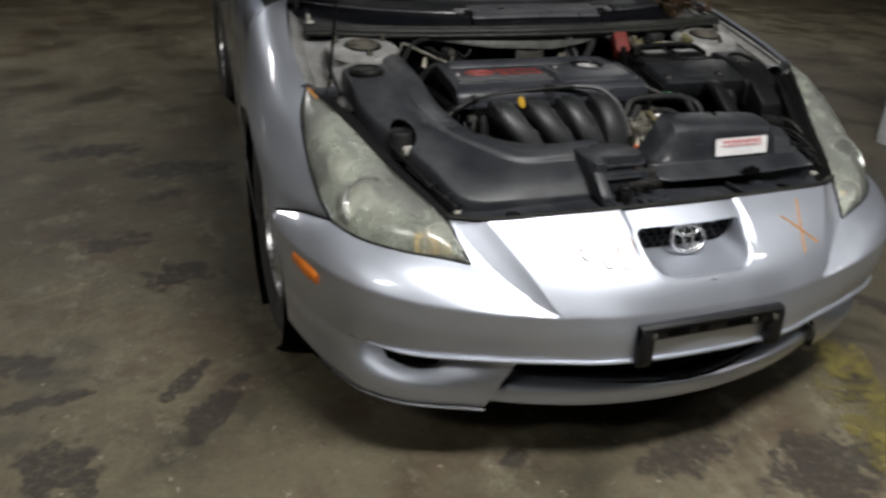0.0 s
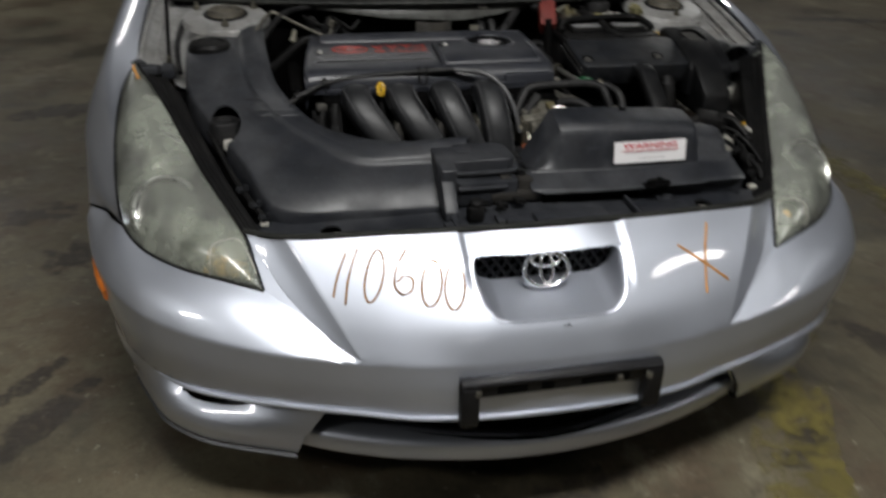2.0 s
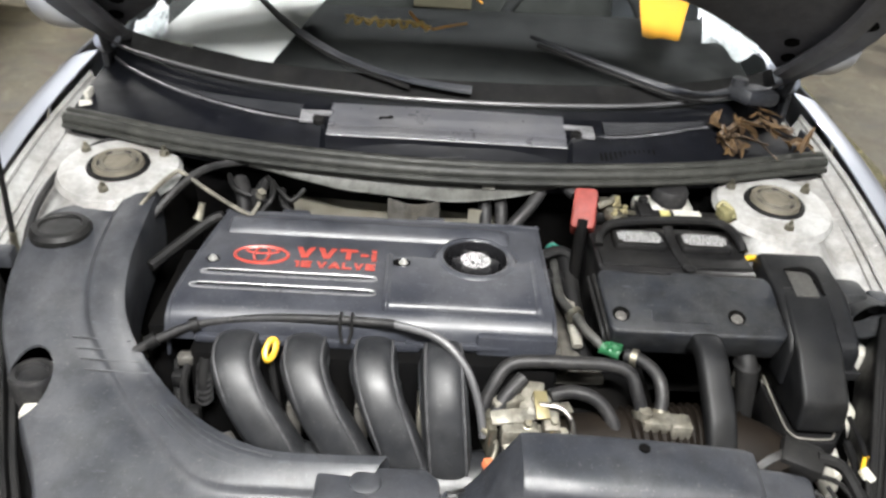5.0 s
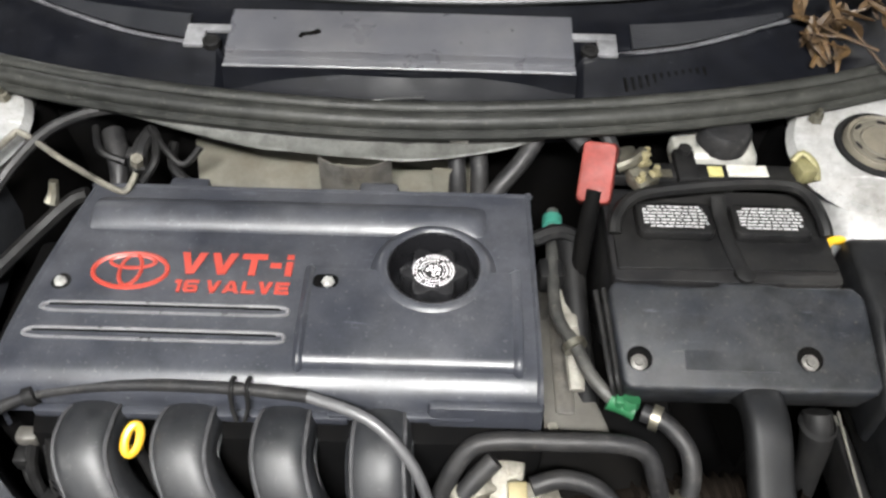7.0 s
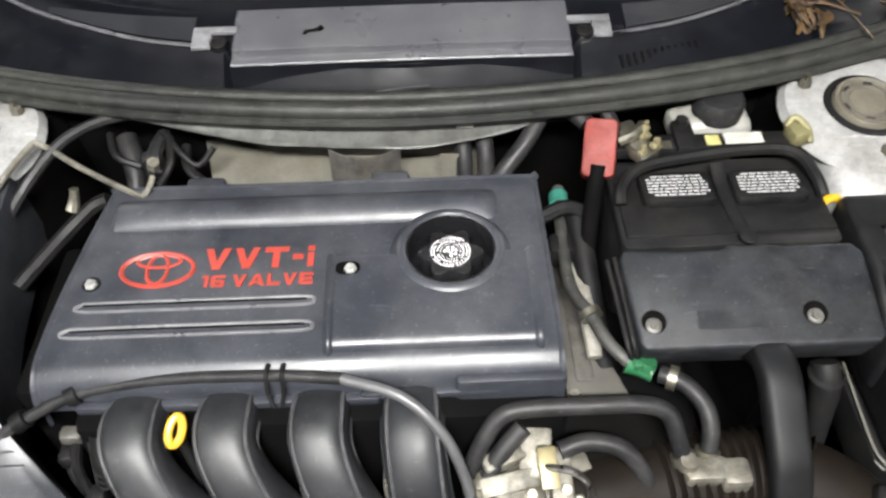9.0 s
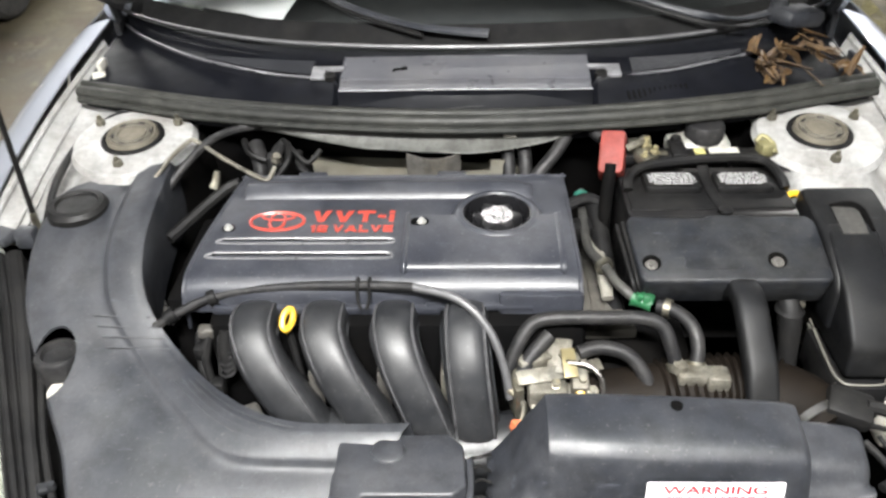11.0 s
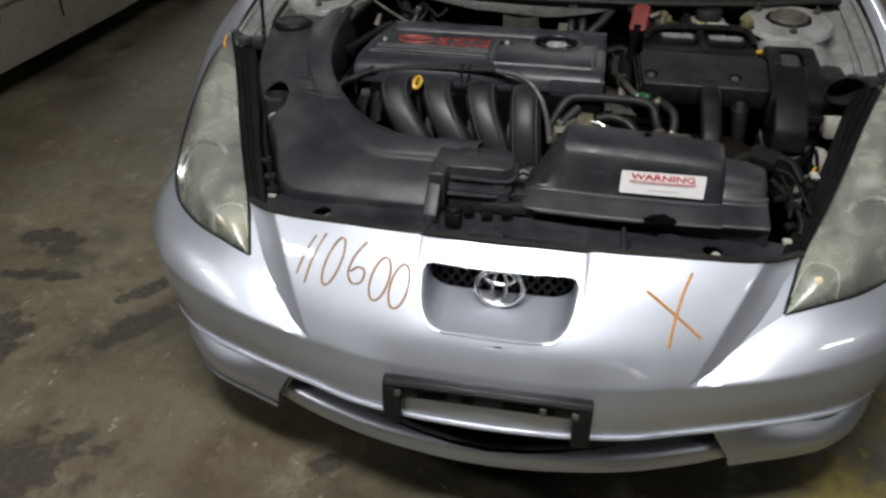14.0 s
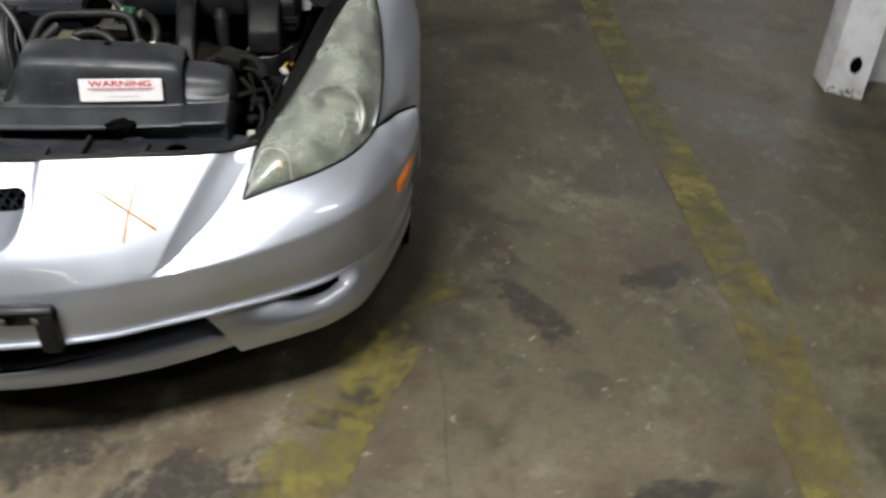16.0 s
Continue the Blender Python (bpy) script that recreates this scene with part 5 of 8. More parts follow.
    # rails under the bonnet's side edge
    for dx, dz, r in ((0.000, 0.000, 0.006), (-0.030, -0.012, 0.004)):
        part("wing_rail", tube([(s * (0.712 + dx), 0.605, 0.818 + dz), (s * (0.710 + dx), 0.74, 0.852 + dz), (s * (0.698 + dx), 0.88, 0.888 + dz), (s * (0.672 + dx), 1.04, 0.925 + dz)], r, 8, 5, 0.7, wide=(1, 0, 0)), BAY_PAINT, car)
    gutter = sheet([[(s * 0.716, 0.60, 0.818), (s * 0.714, 0.74, 0.856), (s * 0.702, 0.88, 0.890), (s * 0.676, 1.05, 0.93)], [(s * 0.700, 0.60, 0.800), (s * 0.698, 0.74, 0.836), (s * 0.684, 0.88, 0.872), (s * 0.655, 1.03, 0.91)], [(s * 0.668, 0.60, 0.796), (s * 0.666, 0.74, 0.832), (s * 0.652, 0.88, 0.866), (s * 0.625, 1.0, 0.90)]], 6, 4, 0.003)
    part("wing_gutter", gutter, BAY_PAINT, car, "pale painted gutter along the bonnet opening")
    # ribbed sealing strip between lamp and bay
    strip, ribs_at = [], []
    inn = [(0.487, 0.158, 0.646), (0.522, 0.235, 0.676), (0.556, 0.315, 0.706), (0.590, 0.405, 0.742), (0.625, 0.50, 0.785), (0.660, 0.575, 0.808)]
    out = [(0.511, 0.148, 0.648), (0.546, 0.222, 0.679), (0.578, 0.292, 0.705), (0.611, 0.368, 0.738), (0.645, 0.447, 0.774), (0.690, 0.545, 0.816)]
    strip.append(sheet([[(s * x, y, z - 0.004) for x, y, z in out], [(s * (a[0] + b[0]) / 2, (a[1] + b[1]) / 2, (a[2] + b[2]) / 2 - 0.012) for a, b in zip(out, inn)], [(s * x, y, z - 0.016) for x, y, z in inn], [(s * x * 0.985, y, z - 0.10) for x, y, z in inn]], 5, 4, 0.003))
    for f, r in ((0.10, 0.0055), (0.42, 0.0045), (0.68, 0.004), (0.95, 0.0055)):
        ribs_at.append(tube([(s * (a[0] + (b[0] - a[0]) * f), a[1] + (b[1] - a[1]) * f, a[2] + (b[2] - a[2]) * f - 0.004 - 0.010 * f) for a, b in zip(out, inn)], r, 8, 4))
    seal = part("lamp_seal", joined(*strip), RUBBER, car, "ribbed black sealing strip beside the headlamp")
    for b in ribs_at:
        part("seal_rib", b, RUBBER, seal)
    part("corner_block", joined(box(s * 0.690, 0.592, 0.812, 0.040, 0.030, 0.018, 0.005, (0, 0, s * 20)), box(s * 0.655, 0.598, 0.806, 0.030, 0.026, 0.03, 0.006), tube([(s * 0.70, 0.60, 0.82), (s * 0.712, 0.605, 0.826), (s * 0.724, 0.598, 0.822)], 0.006, 8, 3)), PLASTIC, car, "black plastic corner stop")

# front panel over the radiator
front_edge = [(-0.512, 0.146, 0.640), (-0.442, 0.104, 0.644), (-0.30, 0.078, 0.652), (-0.146, 0.062, 0.656), (0, 0.052, 0.660), (0.146, 0.062, 0.656), (0.30, 0.078, 0.652), (0.442, 0.104, 0.644), (0.512, 0.146, 0.640)]
back_edge = [(-0.50, 0.185, 0.640), (-0.43, 0.19, 0.644), (-0.29, 0.19, 0.648), (-0.146, 0.19, 0.650), (0, 0.19, 0.652), (0.146, 0.19, 0.650), (0.29, 0.19, 0.648), (0.43, 0.19, 0.644), (0.50, 0.185, 0.640)]
bed = sheet([front_edge, [tuple((Vector(a) * 0.6 + Vector(b) * 0.4) + Vector((0, 0, -0.006))) for a, b in zip(front_edge, back_edge)], back_edge], 14, 10)
for s in (-1, 1):
    punched(bed, s * 0.363, 0.137, 0.0185)
bed.normal_update()
if sum(f.normal.z for f in bed.faces) < 0:
    bmesh.ops.reverse_faces(bed, faces=bed.faces[:])
thicken(bed, 0.004)
panel = part("radiator_panel", bed, PLASTIC, car, "dusty black panel over the radiator")
for s in (-1, 1):
    part("panel_recess", lathe([(0.013, 0.0), (0.012, 0.003), (0.0, 0.003), (0.0, -0.004), (0.013, -0.004)], 24, Matrix.Translation((s * 0.363 + 0.010, 0.143, 0.624)) @ Matrix.Diagonal((0.9, 1.3, 1, 1))), WHITE_PLASTIC, panel, "pale plate seen through a round hole")
part("front_seal", joined(tube([(x, y - 0.006, z + 0.012) for x, y, z in front_edge], 0.0055, 8, 4), tube([(x, y + 0.007, z + 0.006) for x, y, z in front_edge], 0.005, 8, 4)), SEAL, panel, "grey rubber edge seal")
for rib in (box(-0.146, 0.118, 0.660, 0.012, 0.11, 0.02, 0.004), box(0.205, 0.118, 0.655, 0.008, 0.09, 0.012, 0.003), box(0.266, 0.116, 0.6515, 0.10, 0.05, 0.006, 0.003), box(0.075, 0.105, 0.6555, 0.14, 0.035, 0.007, 0.003), box(-0.045, 0.104, 0.656, 0.045, 0.034, 0.008, 0.003), box(-0.03, 0.085, 0.660, 0.05, 0.02, 0.012, 0.003)):
    part("panel_rib", rib, PLASTIC, panel)
part("bump_stop", joined(box(-0.103, 0.118, 0.668, 0.030, 0.028, 0.030, 0.006), lathe([(0.012, 0), (0.013, 0.006), (0.010, 0.010), (0, 0.010)], 16, Matrix.Translation((-0.103, 0.118, 0.682)))), RUBBER, panel, "black rubber bonnet stop")
part("panel_boss", lathe([(0.020, 0), (0.020, 0.006), (0.015, 0.006), (0.014, 0.002), (0, 0.002)], 24, Matrix.Translation((0.285, 0.142, 0.6495))), PLASTIC, panel)
latch = part("bonnet_latch", joined(box(-0.015, 0.178, 0.668, 0.09, 0.022, 0.018, 0.004), box(-0.03, 0.188, 0.690, 0.022, 0.014, 0.03, 0.004), tube([(-0.06, 0.19, 0.672), (-0.02, 0.195, 0.684), (0.03, 0.185, 0.676)], 0.005, 8, 4), box(0.012, 0.20, 0.68, 0.03, 0.03, 0.03, 0.006)), surface("greasy_steel", (0.0333, 0.0311, 0.0281), 0.5, 0.5, 0.3, 40, 300, 0.2, (0.0148, 0.0126, 0.0104), 0.6, 40), car, "greasy steel bonnet latch")

# ---- air duct cover (curved, sweeping from tower to latch) ----
D_OUT = [(-0.612, 0.655, 0.845), (-0.612, 0.560, 0.838), (-0.602, 0.472, 0.797), (-0.560, 0.385, 0.762), (-0.505, 0.290, 0.716), (-0.447, 0.186, 0.666), (-0.300, 0.170, 0.659), (-0.158, 0.168, 0.657)]
D_INN = [(-0.456, 0.700, 0.868), (-0.450, 0.540, 0.845), (-0.432, 0.455, 0.802), (-0.372, 0.392, 0.752), (-0.300, 0.335, 0.738), (-0.225, 0.303, 0.735), (-0.145, 0.296, 0.738), (-0.075, 0.294, 0.742)]


def duct():
    def between(f, up):
        return [tuple(Vector(a).lerp(Vector(b), f) + Vector((0, 0, up))) for a, b in zip(D_OUT, D_INN)]
    skirt_out = [(x - 0.006, y - 0.006, z - 0.05) for x, y, z in D_OUT]
    skirt_in = [(x + 0.004, y + 0.008, z - 0.10) for x, y, z in D_INN]
    edge_out = [(x - 0.003, y - 0.002, z - 0.006) for x, y, z in D_OUT]
    edge_in = [(x + 0.003, y + 0.003, z - 0.006) for x, y, z in D_INN]
    return sheet([skirt_out, edge_out, between(0.04, 0.004), between(0.25, 0.009), between(0.50, 0.005), between(0.64, 0.001), between(0.68, 0.003), between(0.71, 0.007), between(0.78, 0.008), between(0.88, 0.008), between(0.96, 0.005), edge_in, skirt_in], 7, 3, 0.003)


FX, FY = -0.538, 0.390
duct_cut = [lathe([(0, -0.2), (0.029, -0.2), (0.029, 0.2), (0, 0.2)], 24, Matrix.Translation((FX, FY - 0.010, 0.76)) @ Matrix.Diagonal((1.0, 1.5, 1, 1)))]
air_duct = part("air_duct_cover", cut_by(duct(), *duct_cut), PLASTIC, car, "dusty black moulded air duct cover", angle=45)
part("filler_neck", lathe([(0.030, -0.06), (0.030, 0.0), (0.027, 0.004), (0.020, 0.004), (0.018, -0.002), (0, -0.002)], 24, Matrix.Translation((FX - 0.002, FY + 0.006, 0.760))), HOSE, air_duct, "grey washer filler cap in a hole")
part("filler_bottle", box(FX + 0.008, FY - 0.030, 0.726, 0.030, 0.026, 0.02, 0.006), WHITE_PLASTIC, air_duct, "white bottle under the filler cap")


def on_duct(u, f, up):
    """A place on the duct: along it by the numbers of its edge points, and across from outer to inner edge."""
    i = min(int(u), 6)
    return Vector(D_OUT[i]).lerp(Vector(D_OUT[i + 1]), u - i).lerp(Vector(D_INN[i]).lerp(Vector(D_INN[i + 1]), u - i), f) + Vector((0, 0, up))


for k in range(4):
    part("duct_rib", tube([on_duct(2.35 + 0.17 * k, f, 0.0065) for f in (0.50, 0.65, 0.8, 0.94)], 0.0010, 6, 4), PLASTIC, air_duct)
    part("duct_rib", tube([on_duct(u, 0.80 + 0.045 * k, 0.0080 - 0.0004 * k) for u in (3.5, 4.1, 4.7, 5.3)], 0.0010, 6, 4), PLASTIC, air_duct)
part("gap_panel", sheet([[(-0.655, 0.57, 0.775), (-0.60, 0.43, 0.715), (-0.545, 0.29, 0.66), (-0.485, 0.165, 0.628)], [(-0.60, 0.56, 0.765), (-0.56, 0.42, 0.705), (-0.50, 0.28, 0.655), (-0.44, 0.17, 0.625)], [(-0.55, 0.56, 0.76), (-0.50, 0.42, 0.69), (-0.44, 0.27, 0.64), (-0.40, 0.18, 0.622)]], 6, 4, 0.003), DARK, car, "grimy panel beside the duct")
part("gap_wire", tube([(-0.600, 0.475, 0.765), (-0.565, 0.385, 0.735), (-0.535, 0.30, 0.700), (-0.500, 0.225, 0.668), (-0.478, 0.185, 0.655)], 0.005, 8, 5), RUBBER, car, "black wire beside the duct")
for gx, gy, gz in ((-0.493, 0.205, 0.668), (-0.478, 0.178, 0.655), (-0.515, 0.245, 0.682)):
    part("gap_fixing", joined(box(gx, gy, gz, 0.020, 0.014, 0.010, 0.003, (10, 20, 35)), lathe([(0, 0.010), (0.005, 0.009), (0.006, 0), (0, 0)], 8, Matrix.Translation((gx + 0.008, gy, gz)))), BOX_BLACK, car)
part("coolant_cap", lathe([(0.043, -0.01), (0.043, 0.012), (0.038, 0.018), (0.030, 0.019), (0.028, 0.016), (0, 0.016)], 28, Matrix.Translation((-0.566, 0.600, 0.846))), RUBBER, air_duct, "round black cap on the duct")
side_box = part("duct_end_box", joined(prism([(-0.158, 0.300), (-0.095, 0.302), (-0.088, 0.288), (-0.028, 0.290), (-0.010, 0.272), (-0.006, 0.215), (-0.022, 0.200), (-0.122, 0.200), (-0.128, 0.194), (-0.128, 0.160), (-0.158, 0.160)], 0.66, 0.7335, 0.007, None, 3), prism(rounded(0.118, 0.04, 0.008, 3, -0.066, 0.190), 0.655, 0.700, 0.005)), PLASTIC, air_duct, "stepped end box of the duct")
part("end_box_boss", lathe([(0.020, 0), (0.019, 0.003), (0.016, 0.0045), (0, 0.0045)], 24, Matrix.Translation((-0.098, 0.262, 0.7325))), PLASTIC, side_box)
part("end_box_ridge", tube([(-0.0035, 0.262, 0.718), (-0.003, 0.215, 0.712), (-0.018, 0.196, 0.710), (-0.07, 0.1955, 0.709), (-0.122, 0.196, 0.709)], 0.0045, 8, 5), PLASTIC, side_box)
part("end_box_ridge", tube([(-0.008, 0.205, 0.694), (-0.03, 0.172, 0.690), (-0.07, 0.168, 0.690), (-0.124, 0.168, 0.690)], 0.004, 8, 5), PLASTIC, side_box)
part("duct_ridge", extruded([(0.230, 0.700), (0.232, 0.734), (0.195, 0.733), (0.160, 0.712), (0.112, 0.672), (0.108, 0.652), (0.20, 0.66)], -0.160, -0.134, 0.004), PLASTIC, air_duct, "flat bar stepping down to the panel")
part("panel_tab", joined(box(-0.146, 0.086, 0.660, 0.044, 0.022, 0.012, 0.004), lathe([(0.006, 0), (0.006, 0.003), (0.003, 0.003), (0.003, 0.001), (0, 0.001)], 14, Matrix.Translation((-0.143, 0.083, 0.666)))), PLASTIC, panel, "small tab with a screw hole")
for kx, ky, kz in ((-0.080, 0.150, 0.668), (-0.046, 0.148, 0.665), (-0.010, 0.154, 0.668)):
    part("latch_clip", box(kx, ky, kz, 0.022, 0.018, 0.010, 0.003, (0, 12, 20)), RUBBER, panel)
crimp = random.Random(41)
for k in range(6):
    y, z = 0.270 - 0.015 * k, 0.716 - 0.006 * k
    part("gap_clip", tube([(-0.001, y, z - 0.004), (0.008 + crimp.uniform(-0.003, 0.003), y + crimp.uniform(-0.006, 0.006), z + crimp.uniform(0.0, 0.007)), (0.022, y + crimp.uniform(-0.006, 0.006), z - 0.002)], 0.0022, 6, 3), RUBBER, car, "small black clip between the housings")

# ---- air filter box with its warning label ----


def profile_at(x, top, sh, foot):
    """One cross-section of the box, from back to front: flat top, steep label face, a shallow apron, the lip."""
    o = foot - 0.160
    return [(x, 0.315, top - 0.06), (x, 0.301, top - 0.008), (x, 0.290, top), (x, 0.242 + o, top - 0.006), (x, 0.224 + o, top - 0.015), (x, 0.2145 + o, top - 0.030), (x, 0.2005 + o, 0.706), (x, 0.196 + o, 0.6985), (x, 0.188 + o, 0.6955), (x, 0.163 + o * 0.5, 0.684), (x, 0.155 + o * 0.5, 0.680), (x, 0.154 + o * 0.5, 0.676), (x, 0.172, 0.672), (x, 0.176, 0.642)]


fb = sheet([profile_at(0.018, 0.690, 0.252, 0.190), profile_at(0.032, 0.705, 0.246, 0.172), profile_at(0.078, 0.780, 0.232, 0.166), profile_at(0.092, 0.793, 0.229, 0.164), profile_at(0.16, 0.793, 0.229, 0.160), profile_at(0.28, 0.787, 0.231, 0.160), profile_at(0.362, 0.780, 0.234, 0.165), profile_at(0.374, 0.768, 0.235, 0.168)], 3, 3, 0.003)
filter_box = part("air_filter_box", fb, PLASTIC, car, "dusty black air filter box with label", angle=45)
part("filter_box_end", sheet([profile_at(0.370, 0.752, 0.238, 0.178), profile_at(0.385, 0.750, 0.236, 0.176), profile_at(0.440, 0.742, 0.230, 0.180), profile_at(0.458, 0.725, 0.240, 0.195), [(0.462, y, z) for _, y, z in [(0, 0.315, 0.64)] * 14]], 3, 3, 0.003), PLASTIC, filter_box)
part("filter_box_hole", lathe([(0, 0), (0.007, 0), (0.007, -0.004), (0, -0.004)], 12, Matrix.Translation((0.232, 0.282, 0.7915))), DARK, filter_box)
part("filter_box_lip", tube([(0.040, 0.158, 0.676), (0.14, 0.152, 0.677), (0.238, 0.150, 0.678)], 0.0028, 8, 3), PLASTIC, filter_box)
# near-black strip put in for the shadow under the lip
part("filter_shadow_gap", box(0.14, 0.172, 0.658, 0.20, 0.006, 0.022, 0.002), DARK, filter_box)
crumple = random.Random(31)
foam = bmesh.new()
bmesh.ops.create_icosphere(foam, subdivisions=3, radius=1.0)
for v in foam.verts:
    v.co *= 1 + crumple.uniform(-0.20, 0.16)
    v.co = Vector((0.264 + 0.030 * v.co.x + 0.006 * v.co.z, 0.156 + 0.011 * v.co.y, 0.6795 + 0.014 * v.co.z))
part("foam_scrap", foam, DARK, filter_box, "crumpled black foam piece", angle=20)
# the label lies on the box's front slope
L_TL, L_TR, L_BL = Vector((0.1905, 0.2100, 0.7500)), Vector((0.3395, 0.2105, 0.7505)), Vector((0.1900, 0.2010, 0.7095))
lx, ly = (L_TR - L_TL).normalized(), (L_TL - L_BL).normalized()
lz = lx.cross(ly).normalized()
LM = Matrix(((lx.x, ly.x, lz.x, 0), (lx.y, ly.y, lz.y, 0), (lx.z, ly.z, lz.z, 0), (0, 0, 0, 1)))
LC = (L_TR + L_BL) / 2
LM.translation = LC
LW, LH = (L_TR - L_TL).length, (L_TL - L_BL).length
sticker = part("warning_label", prism(rounded(LW, LH, 0.002, 2), 0.0, 0.0016, 0.0, LM @ Matrix.Translation((0, 0, 0.004))), PAPER, filter_box, "white label with the red word WARNING")
part("label_word", lettering("WARNING", 0.0150, 0.0006, LM @ Matrix.Translation((0, LH * 0.27, 0.0062)), squeeze=1.55, bold=0.0003), INK_RED, sticker)
for yy, w in ((0.06, 0.80), (-0.02, 0.72)):
    part("label_bar", prism(rounded(LW * w, 0.0018, 0.0004, 1, 0, LH * yy), 0.0058, 0.0063, 0.0, LM), INK_RED if yy > 0 else INK_GREY, sticker)
part("label_bar", prism(rounded(LW * 0.36, 0.0013, 0.0004, 1, 0.004, -LH * 0.30), 0.0058, 0.0063, 0.0, LM), INK_GREY, sticker)

# ---- battery and its cover ----
battery = thing("battery", (0.335, 0.62, 0.62), "black car battery with white printed vent caps", "battery")
case = part("battery_case", joined(prism(rounded(0.232, 0.130, 0.008, 3, 0.338, 0.650), 0.62, 0.832, 0.004), prism(rounded(0.236, 0.134, 0.008, 3, 0.338, 0.650), 0.832, 0.848, 0.004)), surface("battery_black", (0.0050, 0.0050, 0.0055), 0.40, 0, 0.15, 9, 300, 0.04, (0.0333, 0.0311, 0.0281), 0.35, 10, spec=0.262), battery, "black battery case")
CAP_PRINT = surface("cap_print", (0.25, 0.25, 0.25), 0.6, 0, 0.3, 200)
for cx in (0.292, 0.394):
    cap = part("vent_cap", prism(rounded(0.082, 0.048, 0.009, 4, cx, 0.661), 0.846, 0.862, 0.005), RUBBER, battery, "black vent cap with white print")
    rng = random.Random(int(cx * 1000))
    for k in range(7):
        w = 0.068 - (0.012 if k in (0, 6) else 0.0)
        x = -w / 2
        while x < w / 2 - 0.003:
            q = min(rng.uniform(0.0025, 0.009), w / 2 - x)
            part("print_bar", prism([(cx + x, 0.6765 - 0.0048 * k), (cx + x + q, 0.6765 - 0.0048 * k), (cx + x + q, 0.6742 - 0.0048 * k), (cx + x, 0.6742 - 0.0048 * k)], 0.8622, 0.8626, 0.0), CAP_PRINT, cap)
            x += q + rng.uniform(0.001, 0.0022)
part("case_step", prism([(0.226, 0.690), (0.447, 0.692), (0.452, 0.660), (0.455, 0.600), (0.225, 0.596)], 0.846, 0.8515, 0.003), RUBBER, battery)
part("carry_strap", joined(tube([(0.342, 0.690, 0.866), (0.343, 0.665, 0.858), (0.347, 0.625, 0.854), (0.353, 0.588, 0.853)], 0.008, 8, 4, 0.3, wide=(1, 0, 0)), lathe([(0.010, 0), (0.010, 0.003), (0.006, 0.005), (0, 0.005)], 16, Matrix.Translation((0.353, 0.588, 0.853)))), RUBBER, battery, "worn black strap")
part("hold_down_bar", joined(box(0.335, 0.724, 0.864, 0.21, 0.026, 0.016, 0.004), tube([(0.226, 0.640, 0.856), (0.228, 0.655, 0.864), (0.243, 0.676, 0.869), (0.272, 0.690, 0.870), (0.359, 0.704, 0.871), (0.418, 0.706, 0.870), (0.440, 0.692, 0.868), (0.449, 0.661, 0.862), (0.452, 0.645, 0.854)], 0.0072, 8, 5)), RUBBER, battery, "black battery hold-down")
part("label_patch", box(0.380, 0.724, 0.873, 0.044, 0.017, 0.002, 0.0), WHITE_PLASTIC, battery, "white label on the hold-down")
part("label_patch", box(0.344, 0.722, 0.873, 0.016, 0.015, 0.002, 0.0), surface("stained_label", (0.2516, 0.2294, 0.0888), 0.6, 0, 0.3, 80), battery)
part("bar_clamp", joined(box(0.312, 0.728, 0.874, 0.024, 0.05, 0.010, 0.003), lathe([(0.008, 0), (0.008, 0.008), (0, 0.009)], 6, Matrix.Translation((0.312, 0.746, 0.878)))), RUBBER, battery)
part("label_patch", box(0.285, 0.716, 0.8735, 0.020, 0.012, 0.003, 0.001), STEEL, battery)
part("negative_terminal", joined(box(0.440, 0.722, 0.878, 0.020, 0.026, 0.020, 0.004, (0.0000, 0.0000, 11.1000)), tube([(0.428, 0.73, 0.884), (0.438, 0.735, 0.892), (0.450, 0.722, 0.886), (0.452, 0.708, 0.876)], 0.004, 8, 3)), surface("terminal_brass", (0.1258, 0.1147, 0.0555), 0.6, 0.4, 0.3, 60, 300, 0.2), battery, "greenish corroded terminal clamp")
part("positive_terminal", joined(box(0.252, 0.728, 0.872, 0.026, 0.05, 0.020, 0.005, (0, 0, 20)), box(0.262, 0.705, 0.872, 0.03, 0.022, 0.012, 0.003, (0, 0, 35)), tube([(0.232, 0.71, 0.885), (0.25, 0.715, 0.892), (0.262, 0.735, 0.888)], 0.006, 8, 3)), STEEL, battery, "brass terminal clamp")
for bx, by, bz, sz in ((0.262, 0.722, 0.884, 0.012), (0.274, 0.708, 0.880, 0.010), (0.258, 0.700, 0.878, 0.009), (0.268, 0.738, 0.882, 0.008)):
    part("terminal_bit", joined(box(bx, by, bz, sz * 1.5, sz, sz * 0.6, 0.002, (10, 20, 35)), lathe([(0, sz), (sz * 0.4, sz), (sz * 0.45, 0), (0, 0)], 8, Matrix.Translation((bx, by, bz)))), surface("corroded_brass", (0.1776, 0.1554, 0.0888), 0.5, 0.5, 0.3, 80), battery, "corroded brass terminal piece")
boot = joined(prism(rounded(0.040, 0.072, 0.007, 3), -0.020, 0.016, 0.006, Matrix.Translation((0.212, 0.713, 0.874)) @ pose(0, 0, 0, 45, -4, -13), 3, 0.9))
part("terminal_boot", boot, REDCAP, battery, "faded red terminal boot")
part("terminal_cable", tube([(0.208, 0.692, 0.868), (0.200, 0.66, 0.83), (0.192, 0.62, 0.77), (0.19, 0.60, 0.70)], 0.010, 10, 4), DARK, battery, "thick black cable under the boot")
COVER_M = Matrix.Translation((0.340, 0.524, 0.8375)) @ pose(0, 0, 0, 17.5)
